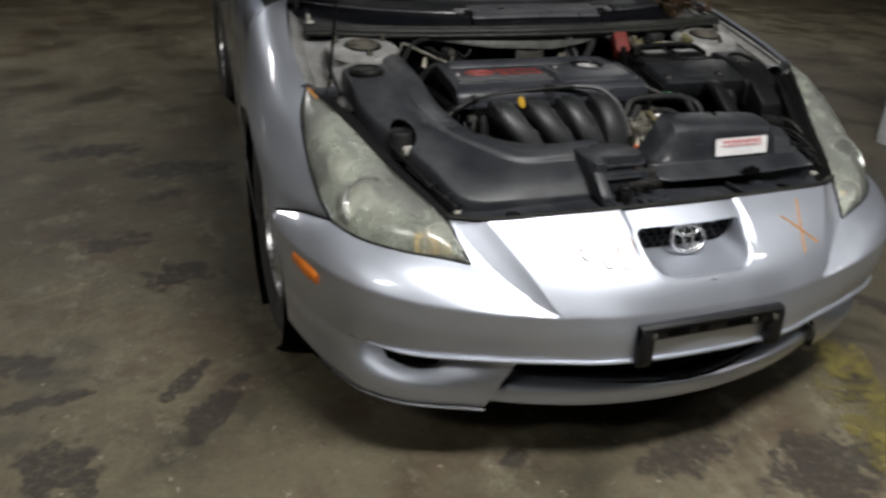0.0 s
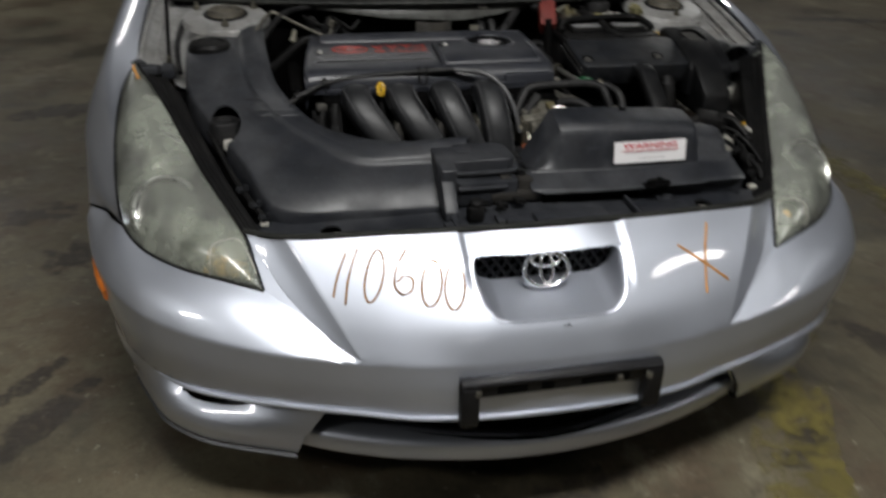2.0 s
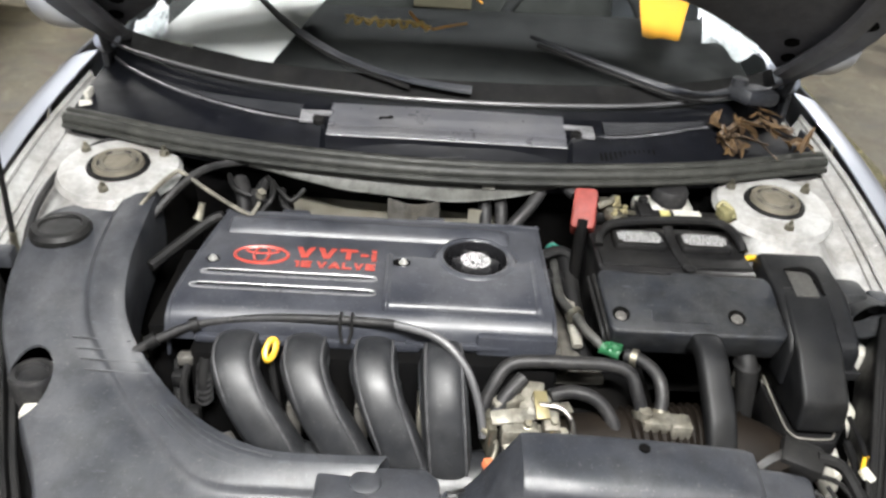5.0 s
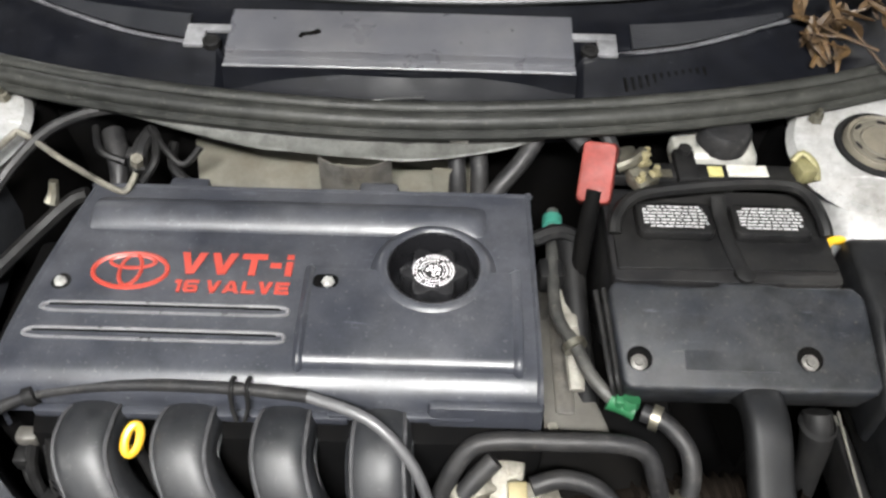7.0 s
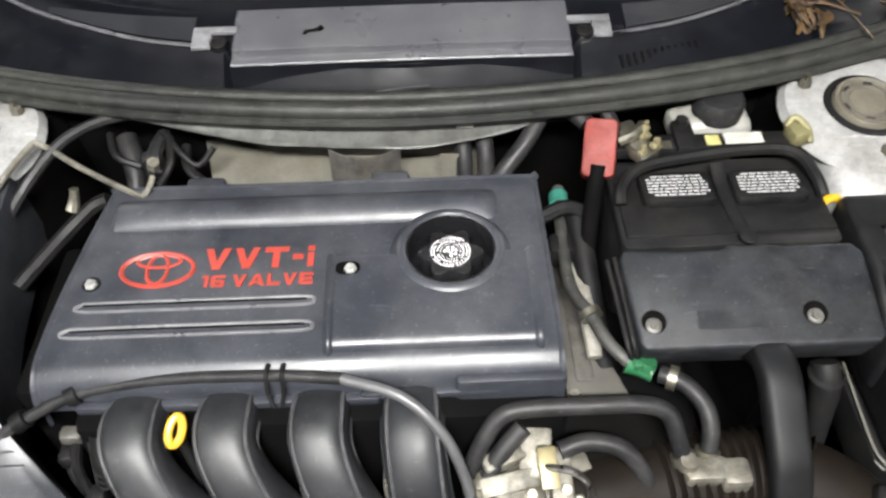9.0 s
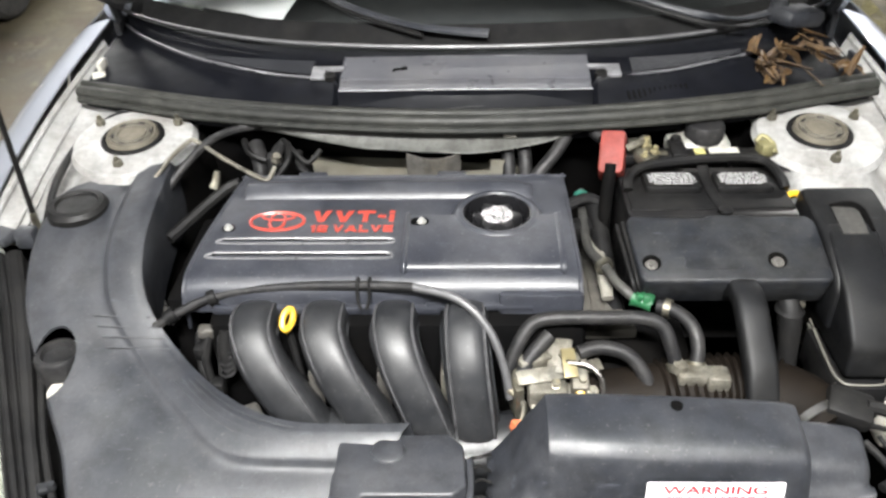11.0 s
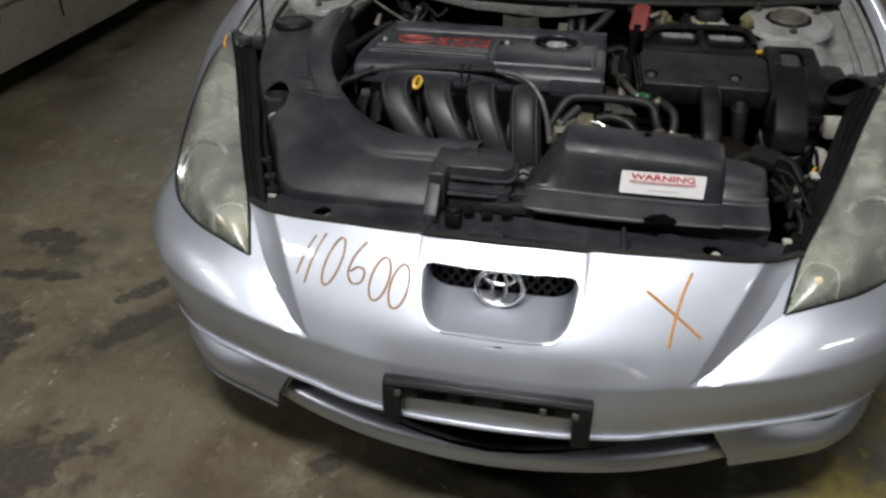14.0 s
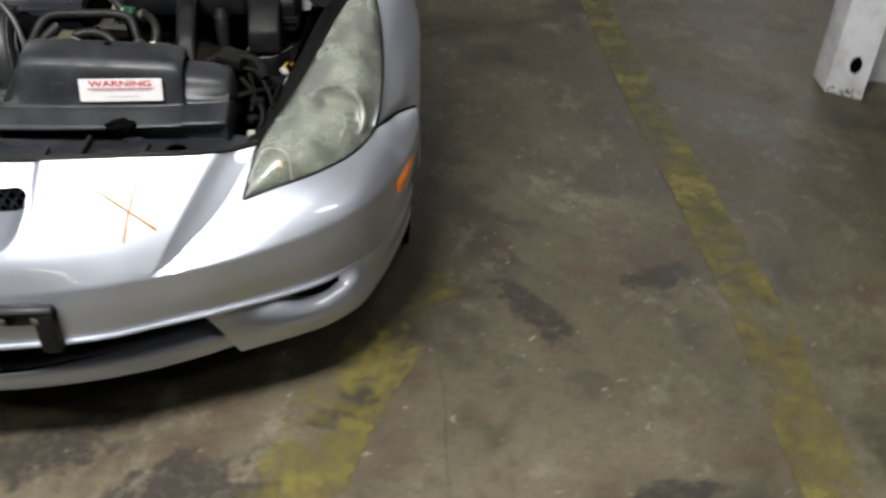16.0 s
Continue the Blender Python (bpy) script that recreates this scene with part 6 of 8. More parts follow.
cov = prism([(-0.122, 0.055), (-0.06, 0.052), (-0.02, 0.052), (-0.012, 0.057), (0.03, 0.057), (0.05, 0.054), (0.118, 0.055), (0.129, 0.044), (0.131, -0.048), (0.124, -0.056), (-0.112, -0.056), (-0.119, -0.048), (-0.128, 0.044)], -0.050, 0.0, 0.0065, COVER_M, 3)
shield = part("battery_cover", cov, BOX_BLACK, car, "dusty black battery shield with two bolts", angle=45)
part("cover_side", joined(tube([COVER_M @ Vector(q) for q in ((-0.131, 0.050, -0.010), (-0.126, 0.0, -0.010), (-0.122, -0.046, -0.010), (-0.116, -0.056, -0.028))], 0.003, 8, 4), tube([COVER_M @ Vector(q) for q in ((-0.138, 0.050, -0.016), (-0.132, 0.0, -0.016), (-0.127, -0.046, -0.016), (-0.120, -0.058, -0.034))], 0.003, 8, 4)), RUBBER, shield)
for bx, by in ((-0.103, -0.030), (0.062, -0.026)):
    # a flat near-black disc gives the bolt a shaded recess
    part("bolt_recess", lathe([(0.0125, 0.0004), (0.0125, 0.0008), (0, 0.0008)], 24, COVER_M @ Matrix.Translation((bx + 0.001, by + 0.004, 0))), DARK, shield)
    part("cover_bolt", lathe([(0, 0.005), (0.004, 0.005), (0.0045, 0.003), (0.0080, 0.0022), (0.0083, 0.0005), (0, 0.0)], 16, COVER_M @ Matrix.Translation((bx, by, 0))), SHIELD, shield, "dull zinc bolt in a recess")
part("cover_emboss", prism(rounded(0.092, 0.020, 0.003, 2, -0.012, -0.026), 0.0, 0.0008, 0.0, COVER_M), BOX_BLACK, shield)

# ---- fuse box ----
fuse = part("fuse_box", joined(extruded([(0.652, 0.76), (0.646, 0.852), (0.634, 0.862), (0.54, 0.853), (0.475, 0.822), (0.462, 0.806), (0.460, 0.745), (0.60, 0.74)], 0.470, 0.572, 0.009, 3)), FUSE_BLACK, car, "black fuse box lid with dusty recess", angle=45)
part("fuse_box_nose", extruded([(0.560, 0.80), (0.555, 0.8555), (0.530, 0.8535), (0.455, 0.817), (0.400, 0.774), (0.395, 0.764), (0.389, 0.727), (0.40, 0.722), (0.55, 0.722)], 0.476, 0.541, 0.006, 3), FUSE_BLACK, fuse, "sloping front of the fuse box", angle=45)
part("fuse_box_base", prism([(0.466, 0.50), (0.466, 0.40), (0.476, 0.381), (0.530, 0.381), (0.560, 0.420), (0.580, 0.50)], 0.66, 0.7165, 0.004), RUBBER, fuse)
part("fuse_box_ledge", joined(box(0.560, 0.476, 0.772, 0.036, 0.042, 0.014, 0.004), tube([(0.543, 0.4555, 0.779), (0.560, 0.4545, 0.779), (0.578, 0.456, 0.779)], 0.0014, 6, 3)), FUSE_BLACK, fuse, "narrow ledge of the fuse box lid")
part("fuse_box_recess", prism([(-0.020, -0.030), (0.014, -0.030), (0.018, 0.022), (0.012, 0.028), (-0.016, 0.028)], 0, 0.0012, 0.0, Matrix.Translation((0.512, 0.560, 0.8560)) @ pose(0, 0, 0, 5)), surface("settled_dust", (0.0178, 0.0170, 0.0148), 0.85, 0, 0.4, 60, 300, 0.2, (0.0074, 0.0074, 0.0074), 0.8, 40), fuse, "dusty recess in the lid")
# near-black arc stands in for the shade at the recess's back edge
part("recess_arch", tube([(0.534, 0.535, 0.8555), (0.534, 0.575, 0.859), (0.526, 0.589, 0.8605), (0.512, 0.591, 0.861), (0.494, 0.590, 0.8605)], [0.002, 0.0045, 0.005, 0.0045, 0.002], 8, 4), DARK, fuse)
for dz, r in ((0.0, 0.0014), (-0.009, 0.0018)):
    part("fuse_box_rim", tube([(0.474, 0.512, 0.721 + dz), (0.468, 0.417, 0.721 + dz), (0.4713, 0.392, 0.721 + dz), (0.482, 0.384, 0.721 + dz), (0.518, 0.384, 0.721 + dz), (0.532, 0.394, 0.721 + dz), (0.560, 0.446, 0.721 + dz)], r, 6, 4), surface("pale_rim", (0.0851, 0.0814, 0.0703), 0.6, 0, 0.3, 60), fuse, "pale edge round the fuse box")
part("resonator_mouth", joined(lathe([(0.028, -0.055), (0.033, -0.01), (0.040, 0.012), (0.037, 0.012), (0.029, -0.012), (0.024, -0.05), (0, -0.05)], 24, aim((0.630, 0.565, 0.800), (0.18, -0.8, 0.05)) @ Matrix.Diagonal((1.1, 0.75, 1, 1))), box(0.606, 0.60, 0.815, 0.05, 0.05, 0.035, 0.012)), BOX_BLACK, car, "black rubber funnel")
part("funnel_dark", lathe([(0, -0.02), (0.030, -0.02), (0.030, -0.024), (0, -0.024)], 20, aim((0.630, 0.565, 0.800), (0.18, -0.8, 0.05)) @ Matrix.Diagonal((1.1, 0.75, 1, 1))), DARK, car)
washer = part("washer_tank", box(0.592, 0.490, 0.665, 0.040, 0.05, 0.060, 0.012), WHITE_PLASTIC, car, "white plastic tank beside the lamp")
part("tank_neck", box(0.632, 0.575, 0.715, 0.05, 0.05, 0.05, 0.014), WHITE_PLASTIC, washer)
part("tank_foot", box(0.565, 0.40, 0.64, 0.05, 0.06, 0.06, 0.012), WHITE_PLASTIC, washer)
for pts, r in (([(0.56, 0.40, 0.70), (0.55, 0.35, 0.70), (0.53, 0.30, 0.69), (0.50, 0.26, 0.70), (0.47, 0.24, 0.70)], 0.006), ([(0.57, 0.43, 0.72), (0.56, 0.36, 0.72), (0.545, 0.30, 0.70), (0.53, 0.24, 0.68)], 0.004), ([(0.47, 0.30, 0.71), (0.49, 0.27, 0.70), (0.515, 0.22, 0.68), (0.515, 0.19, 0.66)], 0.005), ([(0.46, 0.31, 0.73), (0.50, 0.30, 0.725), (0.525, 0.26, 0.70), (0.535, 0.23, 0.68)], 0.0035), ([(0.485, 0.30, 0.72), (0.50, 0.25, 0.705), (0.495, 0.21, 0.68)], 0.003)):
    part("wiring_loom", tube(pts, r, 8, 5), RUBBER, car, "taped black wiring with plugs")
for b in (box(0.535, 0.305, 0.700, 0.022, 0.03, 0.016, 0.004, (10, 20, 30)), box(0.505, 0.240, 0.688, 0.024, 0.022, 0.016, 0.004, (0, 10, 20)), box(0.498, 0.205, 0.668, 0.020, 0.016, 0.012, 0.003, (20, 0, 40))):
    part("loom_plug", b, RUBBER, car)
for pts, r in (([(0.44, 0.325, 0.735), (0.455, 0.315, 0.738), (0.468, 0.30, 0.732)], 0.0025), ([(0.545, 0.33, 0.712), (0.555, 0.35, 0.72), (0.565, 0.36, 0.715)], 0.003)):
    part("wire_tag", tube(pts, r, 6, 3), YELLOW, car, "yellow tape on the wiring")
for b in (box(0.552, 0.330, 0.712, 0.014, 0.020, 0.010, 0.003, (20, 0, 30)), box(0.495, 0.187, 0.646, 0.016, 0.014, 0.010, 0.003), box(-0.478, 0.175, 0.645, 0.016, 0.012, 0.008, 0.003)):
    part("white_plug", b, WHITE_PLASTIC, car)

# ---- bulkhead: brake fluid bottle, heat shield, pipes ----
bottle = part("brake_fluid_bottle", joined(box(0.362, 0.780, 0.845, 0.085, 0.06, 0.05, 0.014, segs=3), box(0.325, 0.775, 0.855, 0.04, 0.04, 0.03, 0.01), box(0.362, 0.78, 0.80, 0.06, 0.05, 0.06, 0.01)), surface("bottle_plastic", (0.185, 0.185, 0.172), 0.42, 0, 0.1, 20, 300, 0.03, (0.120, 0.105, 0.080), 0.5, 18, grime=0.5), car, "white brake fluid bottle with black cap")
part("bottle_cap", lathe([(0.030, 0.0), (0.030, 0.020), (0.027, 0.026), (0.018, 0.028), (0, 0.028)], 28, Matrix.Translation((0.364, 0.779, 0.866))), HOSE, bottle, "ribbed black cap")
LIP = surface("bulkhead_lip_paint", (0.070, 0.071, 0.067), 0.38, 0.0, 0.2, 12, 200, 0.12, (0.030, 0.028, 0.023), 0.4, 9, spec=0.14, grime=0.7)
part("bulkhead_lip", sheet([[(-0.46, 0.822, 0.896), (-0.32, 0.785, 0.897), (-0.16, 0.762, 0.898), (0, 0.752, 0.899), (0.14, 0.757, 0.898), (0.20, 0.766, 0.897)], [(-0.44, 0.806, 0.894), (-0.30, 0.773, 0.892), (-0.16, 0.753, 0.890), (0, 0.745, 0.890), (0.13, 0.751, 0.892), (0.19, 0.760, 0.894)],
                            [(-0.40, 0.797, 0.891), (-0.28, 0.766, 0.886), (-0.16, 0.746, 0.878), (-0.01, 0.739, 0.874), (0.11, 0.747, 0.882), (0.17, 0.756, 0.891)], [(-0.36, 0.791, 0.889), (-0.26, 0.763, 0.881), (-0.165, 0.745, 0.871), (-0.002, 0.737, 0.865), (0.10, 0.745, 0.876), (0.15, 0.754, 0.889)]], 6, 4, 0.002), LIP, car, "dark painted folded lip under the bulkhead seal")
part("lip_edge", tube([(-0.36, 0.790, 0.889), (-0.26, 0.762, 0.881), (-0.165, 0.744, 0.871), (-0.10, 0.741, 0.871), (-0.002, 0.736, 0.865), (0.10, 0.744, 0.876), (0.15, 0.753, 0.889)], 0.0018, 6, 5), LIP, car, "folded edge of the lip")
bend = [(-0.100 + 0.082 * f, 0.742 - 0.018 * math.sin(math.pi * f), 0.0) for f in (0, 0.12, 0.3, 0.5, 0.7, 0.88, 1)]
part("shield_channel", sheet([[(x, y, 0.862) for x, y, z in bend], [(x, y, 0.828) for x, y, z in bend], [(x, y - 0.002, 0.80) for x, y, z in bend]], 4, 3, 0.002), SHIELD, car, "bent sheet channel on the heat shield")
part("manifold_shield", joined(sheet([[(-0.27, 0.828, 0.812), (-0.1, 0.815, 0.812), (0.08, 0.815, 0.812)], [(-0.26, 0.79, 0.806), (-0.1, 0.775, 0.804), (0.08, 0.775, 0.804)], [(-0.25, 0.745, 0.79), (-0.1, 0.728, 0.79), (0.08, 0.725, 0.79)]], 4, 3, 0.002), sheet([[(-0.085, 0.745, 0.85), (-0.06, 0.742, 0.85), (-0.04, 0.742, 0.85)], [(-0.085, 0.735, 0.80), (-0.06, 0.73, 0.80), (-0.04, 0.73, 0.80)]], 3, 2, 0.002), sheet([[(0.03, 0.742, 0.85), (0.055, 0.74, 0.85)], [(0.03, 0.73, 0.80), (0.055, 0.73, 0.80)]], 3, 2, 0.002)), surface("pale_shield", (0.110, 0.106, 0.088), 0.5, 0.45, 0.2, 14, 200, 0.2, (0.060, 0.048, 0.032), 0.7, 16), car, "pale exhaust heat shield behind the engine")
for hx, hy in ((-0.284, 0.776), (0.059, 0.744)):
    part("shield_clip", box(hx, hy, 0.8985 if hx < 0 else 0.893, 0.020, 0.012, 0.005, 0.001, (20, 0, 0)), WHITE_PLASTIC, car, "small white clip on the bulkhead flange")
part("brake_pipe", tube([(-0.475, 0.655, 0.862), (-0.455, 0.69, 0.882), (-0.437, 0.728, 0.890), (-0.425, 0.735, 0.890), (-0.38, 0.715, 0.870), (-0.325, 0.695, 0.848), (-0.31, 0.695, 0.846), (-0.302, 0.712, 0.856)], 0.0036, 8, 5), ALUMINIUM, car, "bent bright metal pipe")
part("vacuum_hose", tube([(-0.462, 0.66, 0.84), (-0.435, 0.70, 0.868), (-0.40, 0.745, 0.888), (-0.355, 0.775, 0.892), (-0.31, 0.785, 0.889)], 0.0065, 8, 5), HOSE, car, "grey rubber hose on the bulkhead")
part("tower_hose", tube([(-0.632, 0.60, 0.80), (-0.638, 0.68, 0.842), (-0.625, 0.76, 0.870), (-0.59, 0.825, 0.885), (-0.54, 0.85, 0.892)], 0.006, 8, 5), HOSE, car, "thin grey hose round the strut tower")
for pts in ([(0.20, 0.745, 0.885), (0.165, 0.775, 0.893), (0.13, 0.74, 0.862), (0.10, 0.715, 0.835), (0.08, 0.70, 0.80)], [(0.055, 0.775, 0.86), (0.058, 0.745, 0.845), (0.06, 0.72, 0.80)], [(0.08, 0.775, 0.86), (0.084, 0.745, 0.848), (0.085, 0.72, 0.80)]):
    part("heater_hose", tube(pts, 0.0105, 10, 5), HOSE, car, "grey rubber heater hose")
part("bulkhead_union", joined(tube([(-0.345, 0.775, 0.86), (-0.335, 0.75, 0.85), (-0.33, 0.72, 0.83), (-0.335, 0.69, 0.81)], [0.014, 0.013, 0.010, 0.011], 12, 4), tube([(-0.30, 0.78, 0.86), (-0.305, 0.745, 0.862), (-0.30, 0.72, 0.85)], 0.009, 8, 4), box(-0.31, 0.745, 0.845, 0.025, 0.02, 0.03, 0.005)), HOSE, car, "grimy pipe unions")
for pts, r in (([(-0.30, 0.775, 0.87), (-0.275, 0.745, 0.862), (-0.255, 0.735, 0.850), (-0.235, 0.748, 0.866)], 0.004), ([(-0.36, 0.77, 0.872), (-0.345, 0.735, 0.868), (-0.318, 0.728, 0.858)], 0.0045), ([(-0.29, 0.765, 0.868), (-0.285, 0.73, 0.858), (-0.30, 0.715, 0.84)], 0.005), ([(-0.275, 0.77, 0.85), (-0.27, 0.74, 0.842), (-0.25, 0.725, 0.83)], 0.006)):
    part("bulkhead_pipe", tube(pts, r, 8, 4), RUBBER, car, "thin black pipe on the bulkhead")
part("union_nut", lathe([(0, 0.012), (0.007, 0.012), (0.008, 0), (0, 0)], 6, aim((-0.302, 0.722, 0.862), (0.3, -0.3, 0.9))), ALUMINIUM, car)
part("plug_lead", tube([(-0.445, 0.60, 0.80), (-0.41, 0.65, 0.815), (-0.375, 0.688, 0.832), (-0.355, 0.695, 0.838)], 0.009, 8, 4), RUBBER, car, "black rubber lead")
part("plug_tip", tube([(-0.392, 0.680, 0.838), (-0.388, 0.685, 0.848), (-0.385, 0.690, 0.862)], [0.008, 0.006, 0.005], 8, 3), STEEL, car)
part("throttle_hose", tube([(0.24, 0.72, 0.86), (0.23, 0.75, 0.885), (0.215, 0.768, 0.895)], 0.008, 8, 4), HOSE, car)

# ---- engine ----
engine = thing("engine", (-0.10, 0.50, 0.37), "four-cylinder engine under a dark grey plastic cover", "engine")
part("engine_block", joined(box(-0.10, 0.56, 0.58, 0.50, 0.28, 0.42, 0.02), box(0.17, 0.50, 0.55, 0.26, 0.26, 0.36, 0.03)), DARK, engine, "grimy engine block, near-black in place of shade")
part("gearbox_top", joined(box(0.17, 0.60, 0.715, 0.06, 0.16, 0.05, 0.012), box(0.175, 0.545, 0.745, 0.022, 0.13, 0.02, 0.005)), SHIELD, engine, "greasy alloy casting")

part("gearbox_bracket", joined(prism([(0.152, 0.60), (0.180, 0.61), (0.196, 0.54), (0.222, 0.455), (0.150, 0.452)], 0.735, 0.752, 0.004), prism([(0.186, 0.640), (0.206, 0.640), (0.204, 0.555), (0.186, 0.56)], 0.72, 0.772, 0.005)), surface("dusty_casting", (0.050, 0.047, 0.041), 0.7, 0.2, 0.3, 20, 200, 0.2, (0.0370, 0.0333, 0.0259), 0.6, 18), engine, "dusty grey casting beside the cover")
part("casting_bolt", lathe([(0, 0.008), (0.006, 0.008), (0.007, 0.002), (0.010, 0.001), (0.010, 0), (0, 0)], 6, Matrix.Translation((0.160, 0.462, 0.752))), ALUMINIUM, engine)
CAP = (0.036, 0.590)


def cover_top():
    """The moulded cover: flat top, raised bar at the back, rolled front edge."""
    def row(y, z, l, r):
        return [(l, y, z - 0.030), (l + 0.004, y, z - 0.006), (l + 0.014, y, z), (l + 0.16, y, z), (-0.10, y, z), (r - 0.15, y, z), (r - 0.014, y, z), (r - 0.004, y, z - 0.006), (r, y, z - 0.034)]
    rows = [row(0.712, 0.800, -0.350, 0.141), row(0.708, 0.838, -0.350, 0.141), row(0.700, 0.842, -0.351, 0.141), row(0.62, 0.8435, -0.362, 0.142), row(0.54, 0.842, -0.372, 0.143), row(0.482, 0.836, -0.378, 0.144), row(0.462, 0.829, -0.379, 0.144), row(0.450, 0.815, -0.380, 0.145), row(0.446, 0.790, -0.380, 0.145)]
    bm = punched(sheet(rows, 10, 6), CAP[0], CAP[1], 0.0475)
    bm.normal_update()
    if sum(f.normal.z for f in bm.faces) < 0:
        bmesh.ops.reverse_faces(bm, faces=bm.faces[:])
    thicken(bm, 0.004)
    return bm


cover = part("engine_cover", cover_top(), COVER, engine, "dark grey moulded engine cover with red lettering", angle=32)
bar_rows = []
for y, z in ((0.684, 0.842), (0.681, 0.848), (0.674, 0.8535), (0.664, 0.8565), (0.654, 0.8555), (0.644, 0.8505), (0.638, 0.845), (0.636, 0.841)):
    k = z - 0.842
    bar_rows.append([(-0.345 + 0.2 * k, y, 0.8405), (-0.331, y, 0.842 + k * 0.55), (-0.310, y, z), (-0.10, y, z), (0.03, y, z), (0.075, y, 0.842 + k * 0.8), (0.095, y, 0.8405)])
bar = sheet(bar_rows, 4, 3)
bmesh.ops.holes_fill(bar, edges=[e for e in bar.edges if e.is_boundary])
part("cover_bar", bar, COVER, cover, "raised rounded bar", angle=50)
pad_rows = []
for y, z in ((0.588, 0.8425), (0.585, 0.8500), (0.579, 0.8512), (0.545, 0.8508), (0.512, 0.8490), (0.488, 0.8448), (0.479, 0.8412), (0.475, 0.8365), (0.473, 0.830)):
    edge = z - 0.007
    pad_rows.append([(-0.0935, y, edge), (-0.0885, y, z - 0.0006), (-0.080, y, z), (0.02, y, z + 0.0004), (0.112, y, z), (0.119, y, z - 0.0006), (0.124, y, edge)])
pad = sheet(pad_rows, 8, 5)
punched(pad, CAP[0], CAP[1], 0.0475)
pad.normal_update()
if sum(f.normal.z for f in pad.faces) < 0:
    bmesh.ops.reverse_faces(pad, faces=pad.faces[:])
thicken(pad, 0.004)
part("cover_pad", pad, COVER, cover, "raised shiny panel", angle=32)
part("cap_well", lathe([(0.0505, 0.000), (0.050, 0.004), (0.046, 0.004), (0.045, 0.0), (0.045, -0.03), (0, -0.03)], 40, Matrix.Translation((*CAP, 0.8475))), surface("well_black", (0.0059, 0.0059, 0.0067), 0.25, 0, 0.1), cover, "round glossy well", angle=40)
part("well_rim", lathe([(0.068, 0.8405), (0.063, 0.8455), (0.058, 0.8515), (0.053, 0.8545), (0.049, 0.8535), (0.0465, 0.849), (0.0465, 0.832)], 48, Matrix.Translation((*CAP, 0))), COVER, cover, "raised collar round the oil cap", angle=60)
lobes = [(0.030 + 0.005 * math.cos(6 * radians(a))) for a in range(0, 360, 6)]
cap = part("oil_cap", prism([(CAP[0] + r * math.cos(radians(6 * k)), CAP[1] - 0.004 + r * math.sin(radians(6 * k))) for k, r in enumerate(lobes)], 0.822, 0.850, 0.003), surface("cap_black", (0.0067, 0.0067, 0.0074), 0.28, 0, 0.1), cover, "black lobed oil filler cap with white print")
ring_print = []
for rr, n, w in ((0.0205, 40, 0.0009), (0.0176, 34, 0.0008), (0.0140, 26, 0.0009), (0.0108, 60, 0.0005), (0.0062, 7, 0.0014), (0.0025, 3, 0.0012)):
    for k in range(n):
        if k % 9 != 4:
            ring_print.append(tube([(CAP[0] + rr * math.cos(a), CAP[1] - 0.004 + rr * math.sin(a), 0.8503) for a in (math.tau * (k + f) / n for f in (0.0, 0.3, 0.6))], w, 4, 2, 0.4))
part("cap_print", joined(*ring_print), PAPER, cap, "ring of white print")
for bx, by, bz in ((-0.340, 0.563, 0.8440), (-0.069, 0.5655, 0.8519)):
    part("cover_bolt", lathe([(0, 0.006), (0.0036, 0.006), (0.0042, 0.003), (0.0062, 0.0022), (0.0068, 0.0), (0, 0.0)], 6, Matrix.Translation((bx, by, bz))), surface("bright_zinc", (0.42, 0.42, 0.40), 0.35, 0.7, 0.15, 40), cover, "bright zinc bolt")
# raised near-black oval in place of a deep, shaded bolt hole
part("bolt_recess", prism(rounded(0.026, 0.017, 0.008, 5, -0.072, 0.5675), 0.8508, 0.8520, 0.0004), DARK, cover)
part("bolt_recess", lathe([(0.0098, 0.0), (0.0098, 0.0008), (0, 0.0008)], 24, Matrix.Translation((-0.340, 0.564, 0.8432))), RUBBER, cover)
# pale colour stands for light caught on the slopes of the grooves
GROOVE_GLINT = surface("groove_glint", (0.0740, 0.0740, 0.0777), 0.34, 0, 0.3, 30, 500, 0.05)
for gy, x0, x1 in ((0.5340, -0.350, -0.106), (0.5040, -0.358, -0.106)):
    zz = 0.8424 if gy > 0.52 else 0.8396
    dz = 0.0006 if gy > 0.52 else 0.0012
    loop_pts = [(x0 + 0.010, gy + 0.0045, zz + dz), (x0 + 0.06, gy + 0.0050, zz + dz), (x1 - 0.06, gy + 0.0050, zz + dz), (x1 - 0.008, gy + 0.0045, zz + dz), (x1, gy, zz), (x1 - 0.008, gy - 0.0045, zz - dz), (x1 - 0.06, gy - 0.0050, zz - dz), (x0 + 0.06, gy - 0.0050, zz - dz), (x0 + 0.010, gy - 0.0045, zz - dz), (x0, gy, zz), (x0 + 0.010, gy + 0.0045, zz + dz)]
    part("cover_groove", tube(loop_pts, 0.0019, 6, 4), GROOVE_GLINT, cover, "thin moulded outline of a slot")
    # a near-black line draws the shade inside the slot
    part("groove_shadow", tube([(x0 + 0.008, gy + 0.0022, zz + dz * 0.5), (x0 + 0.06, gy + 0.0026, zz + dz * 0.5), (x1 - 0.06, gy + 0.0026, zz + dz * 0.5), (x1 - 0.008, gy + 0.0022, zz + dz * 0.5)], 0.0012, 6, 4), DARK, cover)
for tx in (-0.245, -0.03):
    part("cover_tab", box(tx, 0.712, 0.832, 0.045, 0.022, 0.022, 0.005), COVER, cover)
TOPZ = 0.8432
